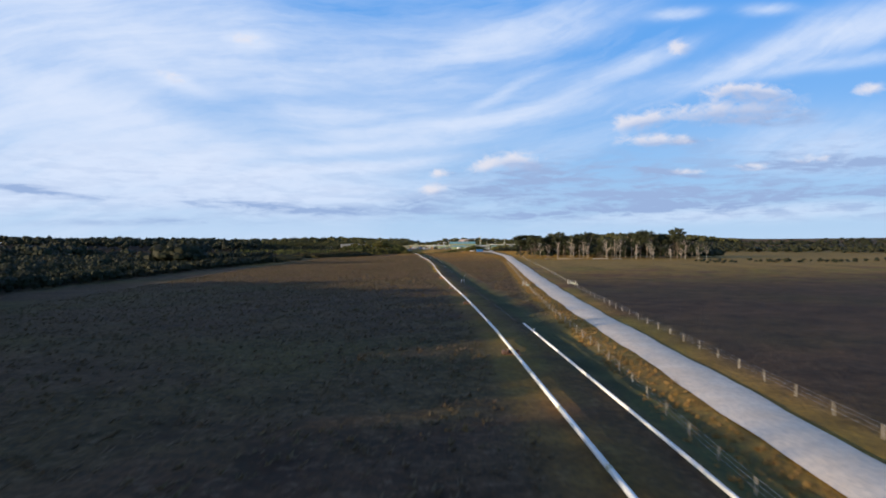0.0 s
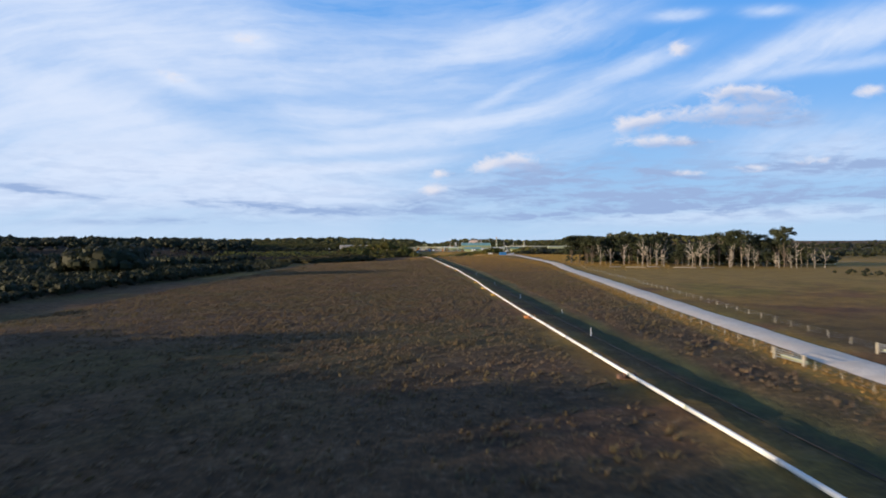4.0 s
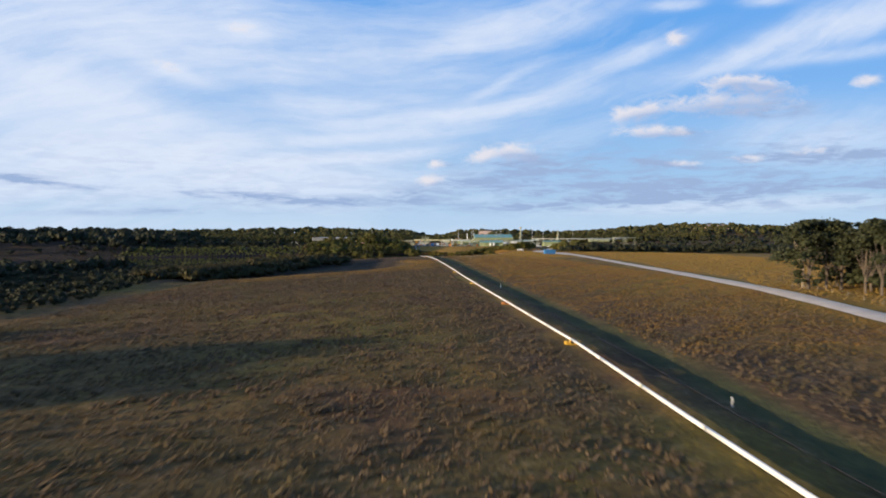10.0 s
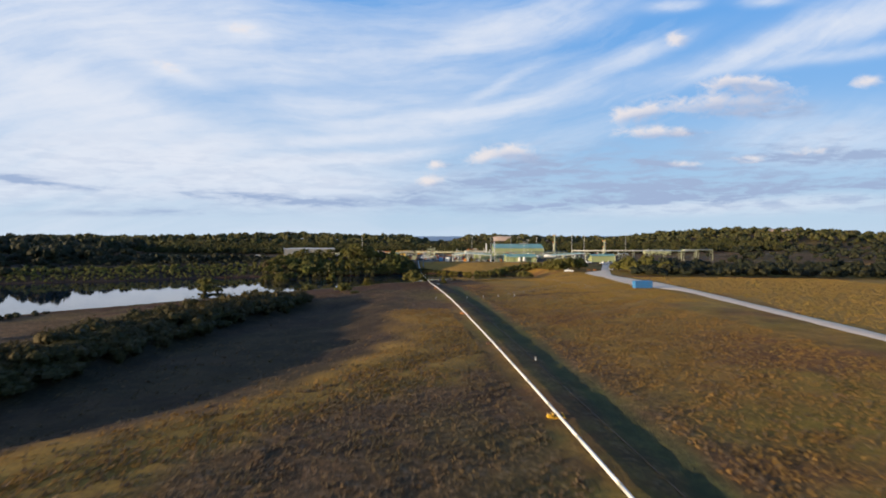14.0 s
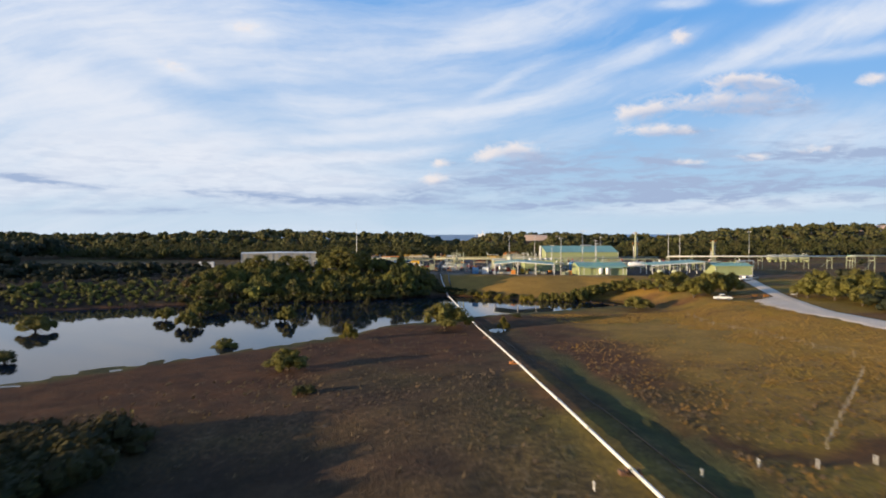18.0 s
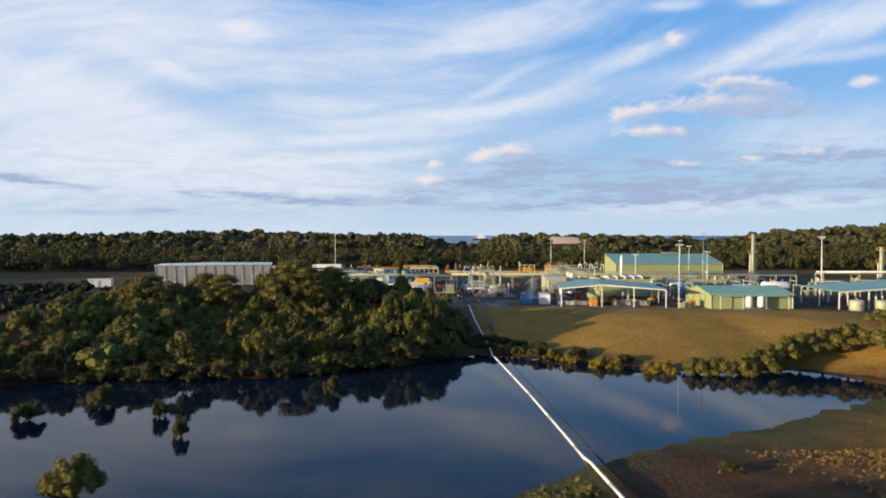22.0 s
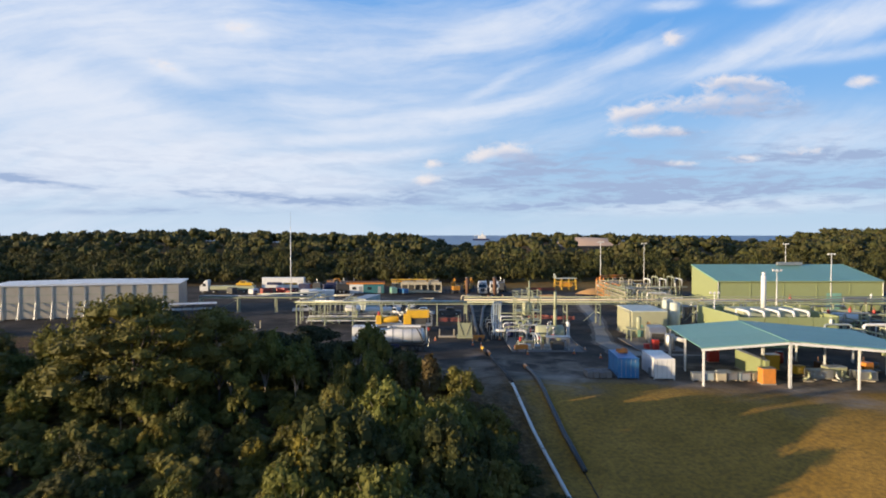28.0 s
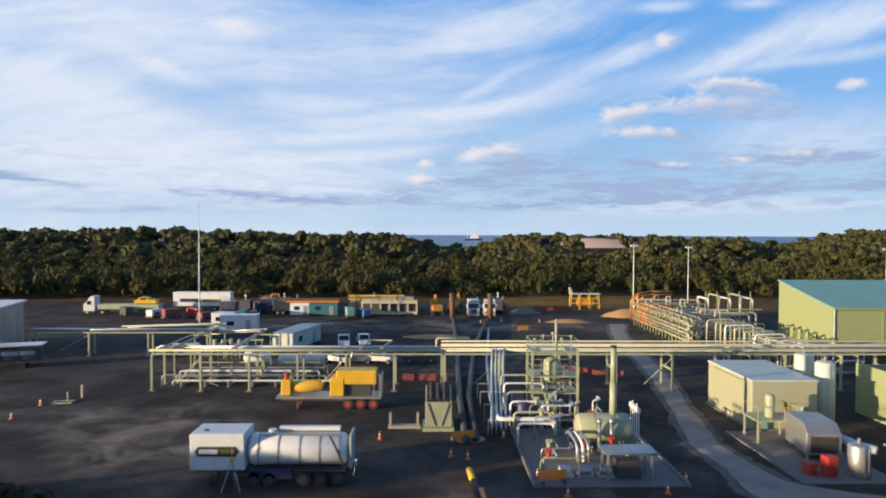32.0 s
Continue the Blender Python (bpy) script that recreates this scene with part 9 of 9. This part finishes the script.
# spoil heaps
def heap(x, y, rx, ry, h, mat, label):
    rh = np.random.default_rng(int(abs(x * 7 + y)))
    n, m = 18, 7
    sh = S()
    for j in range(m):
        q = j / (m - 1)
        for i in range(n):
            t = 2 * math.pi * i / n
            k = (1 - q) * (1 + rh.uniform(-0.1, 0.1))
            sh.v.append((rx * k * math.cos(t), ry * k * math.sin(t), h * (1 - (1 - q) ** 1.6) - 0.05))
    for j in range(m - 1):
        for i in range(n):
            sh.f.append((j * n + i, j * n + (i + 1) % n, (j + 1) * n + (i + 1) % n, (j + 1) * n + i))
    sh.f.append(tuple((m - 1) * n + i for i in range(n)))
    ob = part("sand_mound" if mat is M_SAND else "soil_mound", sh, mat, smooth=True)
    ob.matrix_basis = pose(x, y, 0)
    tagged(ob, label, "mound", "mounds of spoil")


heap(42.5, 140, 5.5, 3.0, 1.7, M_SAND, "heap of orange sand beside the pipework")
heap(28, 131, 5.0, 2.0, 0.7, M_SAND, "low heap of sandy spoil")
heap(21, 145, 4.0, 2.0, 1.2, M_CONC, "low heap of grey brown spoil")
heap(1.2, 112, 6.0, 2.5, 0.5, M_SAND, "low heap of sandy spoil")
heap(3.4, 56.6, 1.6, 1.2, 0.5, M_SAND, "small dug heap beside the pipe end")

# ---- masts, towers and lights ----
def mast(x, y, h, r, mat, label, head=True, z=0.0):
    e = thing("light_pole" if head else "radio_mast", x, y, z, 0, label, "pole", "poles and masts")
    part("pole", S().tube([(0, 0, -0.2), (0, 0, h)], r, 10, True, r * 0.5), mat, e, smooth=True)
    part("footing", S().tube([(0, 0, -0.1), (0, 0, 0.25)], r * 2.6, 12), M_CONC, e)
    if head:
        part("cross_arm", S().box(-0.8, 0.8, -0.05, 0.05, h - 0.1, h), M_GALV, e)
        for s in (-0.7, 0.0, 0.7):
            part("floodlight", S().box(s - 0.18, s + 0.18, -0.22, 0.05, h + 0.01, h + 0.3), M_WHITE, e, "white floodlight")
    else:
        part("top_whip", S().tube([(0, 0, h), (0, 0, h + 4)], 0.03, 5), M_GALV, e)
    return e


mast(-43.3, 124.5, 19.5, 0.16, M_WHITE, "tall slender white radio mast in the yard", False)
for x, y, h in ((45.7, 145.7, 15.0), (62.5, 157, 14.4), (54.1, 18.6, 14.9), (66.4, 35.2, 17.8), (99.0, 140, 14.5), (78.5, 62.0, 12.0), (58.2, 66.5, 11.0), (112, 60, 16.5), (126, 84, 16), (150, 60, 17.5), (44.0, 60.0, 7.5), (86, 96, 13)):
    mast(x, y, h, 0.15, M_WHITE if h < 17 else M_GALV, "tall white floodlight pole in the plant")


def tower(x, y, h, label):
    e = thing("flare_tower", x, y, 0, 0, label, "tower", "plant towers")
    part("column", S().tube([(0, 0, 0), (0, 0, h)], 0.55, 14, True, 0.5), M_CREAM, e, smooth=True)
    for z in (h * 0.62, h * 0.92):
        part("platform", S().tube([(0, 0, z), (0, 0, z + 0.12)], 1.5, 14), M_CREAM, e)
        part("handrail", S().tube([(1.45 * math.cos(k), 1.45 * math.sin(k), z + 1.05) for k in np.linspace(0, 6.283, 15)], 0.04, 5), M_ORANGE, e)
        for k in np.linspace(0, 6.283, 9)[:-1]:
            part("rail_post", S().tube([(1.45 * math.cos(k), 1.45 * math.sin(k), z + 0.1), (1.45 * math.cos(k), 1.45 * math.sin(k), z + 1.05)], 0.035, 5), M_ORANGE, e)
    part("side_pipe", S().tube([(0.9, 0, 0), (0.9, 0, h * 0.9)], 0.12, 8), M_WHITE, e)
    part("side_pipe", S().tube([(-0.9, 0.2, 0), (-0.9, 0.2, h * 0.6)], 0.16, 8), M_WHITE, e)
    part("base_drum", S().drum((0, 0, 0.2), (0, 0, 3.0), 1.3, 16, 0.3), M_CREAM, e, smooth=True)


tower(104.8, 88.0, 17.5, "cream flare tower with two ringed platforms")
tower(138.0, 72.0, 13.4, "cream flare tower with ringed platforms")

# ---- yard track, entrance, dune and ship ----
DRIVE_Y = [42.6, 43.6, 45, 46.7, 50, 54.8, 60.7, 68, 77.2, 88, 104, 117, 128]
DRIVE_L = [22.0, 21.6, 21.6, 22.0, 22.4, 21.9, 23.3, 25.0, 26.6, 28.6, 30.2, 32.4, 35.0]
DRIVE_R = [40.0, 33.0, 29.0, 26.4, 25.5, 25.1, 26.2, 27.4, 29.6, 31.4, 33.2, 35.6, 39.0]
dys = np.arange(42.6, 128.1, 0.7)
for nm, wide, lift, mt, lb in (("road_shoulder", 0.75, 0.012, M_SHOULDER, "worn dusty shoulders of the yard drive"), ("road_drive", 0.0, 0.026, M_DRIVE, "pale dusty drive across the plant yard")):
    drive = S()
    rdr = np.random.default_rng(17 + len(nm))
    for y in dys:
        l = float(np.interp(y, DRIVE_Y, DRIVE_L)) - wide + 0.07 * math.sin(y * 0.8) + rdr.uniform(-0.10, 0.10) * (1 + 2 * wide)
        r = float(np.interp(y, DRIVE_Y, DRIVE_R)) + wide + 0.07 * math.sin(y * 0.6 + 2) + rdr.uniform(-0.10, 0.10) * (1 + 2 * wide)
        drive.v += [(l + (r - l) * k / 6, y, -0.01 if k in (0, 6) else lift + 0.003 * math.sin(k * 2.2)) for k in range(7)]
    for j in range(len(dys) - 1):
        drive.f += [(j * 7 + k, j * 7 + k + 1, j * 7 + k + 8, j * 7 + k + 7) for k in range(6)]
    tagged(part(nm, drive, mt, smooth=True), lb, "road", kind="structure")
pad = S()
LAYBY_Y = [-188, -178, -170, -160, -145, -128, -105, -95, -90, -84, -72, -62, -58, -54]
LAYBY_X = [97, 94, 90, 88, 88, 90, 92.5, 92, 92, 91.5, 92, 95, 100, 104]
lays = np.arange(-188, -53, 2.0)
for yy in lays:
    for k in range(7):
        x0 = float(np.interp(yy, LAYBY_Y, LAYBY_X)) + 0.5 * math.sin(yy * 0.7)
        xx = x0 + (float(road_x(yy)) + 3.0 - x0) * k / 6
        pad.v.append((xx, yy, gz(xx, yy) + (0.0 if k == 0 else 0.17)))
for j in range(len(lays) - 1):
    for k in range(6):
        q = j * 7 + k
        pad.f.append((q, q + 1, q + 8, q + 7))
tagged(part("road_layby", pad, M_GRAVEL, smooth=True), "pale gravel turning area beside the road", "road", kind="structure")
sg = thing("sign_board", 109.5, -56, gz(109.5, -56), 10, "white sign board on two posts at the entrance", "sign")
for s in (-0.8, 0.8):
    part("post", S().box(s - 0.05, s + 0.05, -0.05, 0.05, -0.2, 1.9), M_GALV, sg)
part("board", S().box(-1.0, 1.0, -0.09, -0.055, 0.9, 1.9), M_WHITE, sg)
part("text_bar", S().box(-0.8, 0.8, -0.096, -0.0905, 1.45, 1.6), M_NAVY, sg, "dark lettering bar")
for x, y in ((100.5, -57.5), (97.5, -57.0)):
    e = thing("safety_barrier", x, y, gz(x, y) + 0.1, 20, "red and orange safety barrier panel", "barrier", "safety barriers")
    part("panel", S().box(-1.0, 1.0, -0.03, 0.03, 0.35, 1.05), M_ORANGE, e)
    for s in (-0.8, 0.8):
        part("foot", S().box(s - 0.05, s + 0.05, -0.35, 0.35, 0, 0.34), M_DARK, e)
fx = lambda y: float(np.interp(y, [-170, -140, -100, -60], [72, 68, 66, 74]))
fence("fence_layby", fx, -176, -74, 9.0, "sparse timber post fence below the turning area")
dn = S()
rd = np.random.default_rng(8)
nx_, ny_ = 26, 20
for j in range(ny_):
    for i in range(nx_):
        p, w = i / (nx_ - 1) * 2 - 1, j / (ny_ - 1)
        x, y = 101 + 26 * p + 6 * (w - 0.5), 346 + 70 * w
        top = 4.0 + 10.2 * float(smooth01((w - 0.02) / 0.55)) * (1 - 0.35 * abs(p) ** 5) - 6 * float(smooth01((w - 0.75) / 0.25))
        dn.v.append((x, y, top + 0.5 * math.sin(3 * p + 4 * w) + rd.uniform(-0.15, 0.15)))
for j in range(ny_ - 1):
    for i in range(nx_ - 1):
        dn.f.append((j * nx_ + i, j * nx_ + i + 1, (j + 1) * nx_ + i + 1, (j + 1) * nx_ + i))
tagged(part("sand_dune", dn, M_DUNE, smooth=True), "bare pale pink sand dune above the woodland", "dune", kind="structure")
dn2 = S()
for j in range(12):
    for i in range(20):
        x, y = 402 + 26 * (i / 19 * 2 - 1), 332 + 26 * (j / 11 * 2 - 1)
        q = max(0.0, 1 - ((x - 402) / 26) ** 2 - ((y - 332) / 26) ** 2)
        dn2.v.append((x, y, gz(x, y) - 0.5 + (24.0 - gz(402, 332)) * q ** 0.6))
for j in range(11):
    for i in range(19):
        dn2.f.append((j * 20 + i, j * 20 + i + 1, (j + 1) * 20 + i + 1, (j + 1) * 20 + i))
tagged(part("sand_dune_far", dn2, M_DUNE, smooth=True), "bare pale dune on the far skyline", "dune", kind="structure")

sh = thing("ship", 128, 1900, -6, 0, "white offshore supply ship anchored on the sea", "ship")
part("hull", S().prism([(-24, 0.0), (22, 0.0), (27, 5.5), (-25, 5.0)], -6, 6), M_NAVY, sh, "dark hull")
part("deck_house", S().box(-4, 14, -5, 5, 5.5, 14), M_WHITE, sh, bevel=0.3)
part("bridge", S().box(0, 10, -5.5, 5.5, 14.05, 18), M_WHITE, sh, bevel=0.3)
part("funnel", S().box(-9, -5, -2, 2, 5.5, 15), M_WHITE, sh)
part("mast", S().tube([(4, 0, 18), (4, 0, 27)], 0.8, 8), M_WHITE, sh)
part("crane", S().tube([(-18, 0, 5), (-18, 0, 14), (-8, 0, 17)], 0.7, 8), M_WHITE, sh)

pud = S()
for k in range(20):
    t = 2 * math.pi * k / 20
    pud.v.append((19.3 + 2.9 * math.cos(t) * (1 + 0.12 * math.sin(3 * t)), -95.5 + 4.6 * math.sin(t) * (1 + 0.1 * math.cos(2 * t)), gz(19.3, -95.5) + 0.32))
pud.f.append(tuple(range(20)))
tagged(part("water_puddle", pud, M_WATER), "shallow puddle beside the pipeline", "puddle", kind="structure")
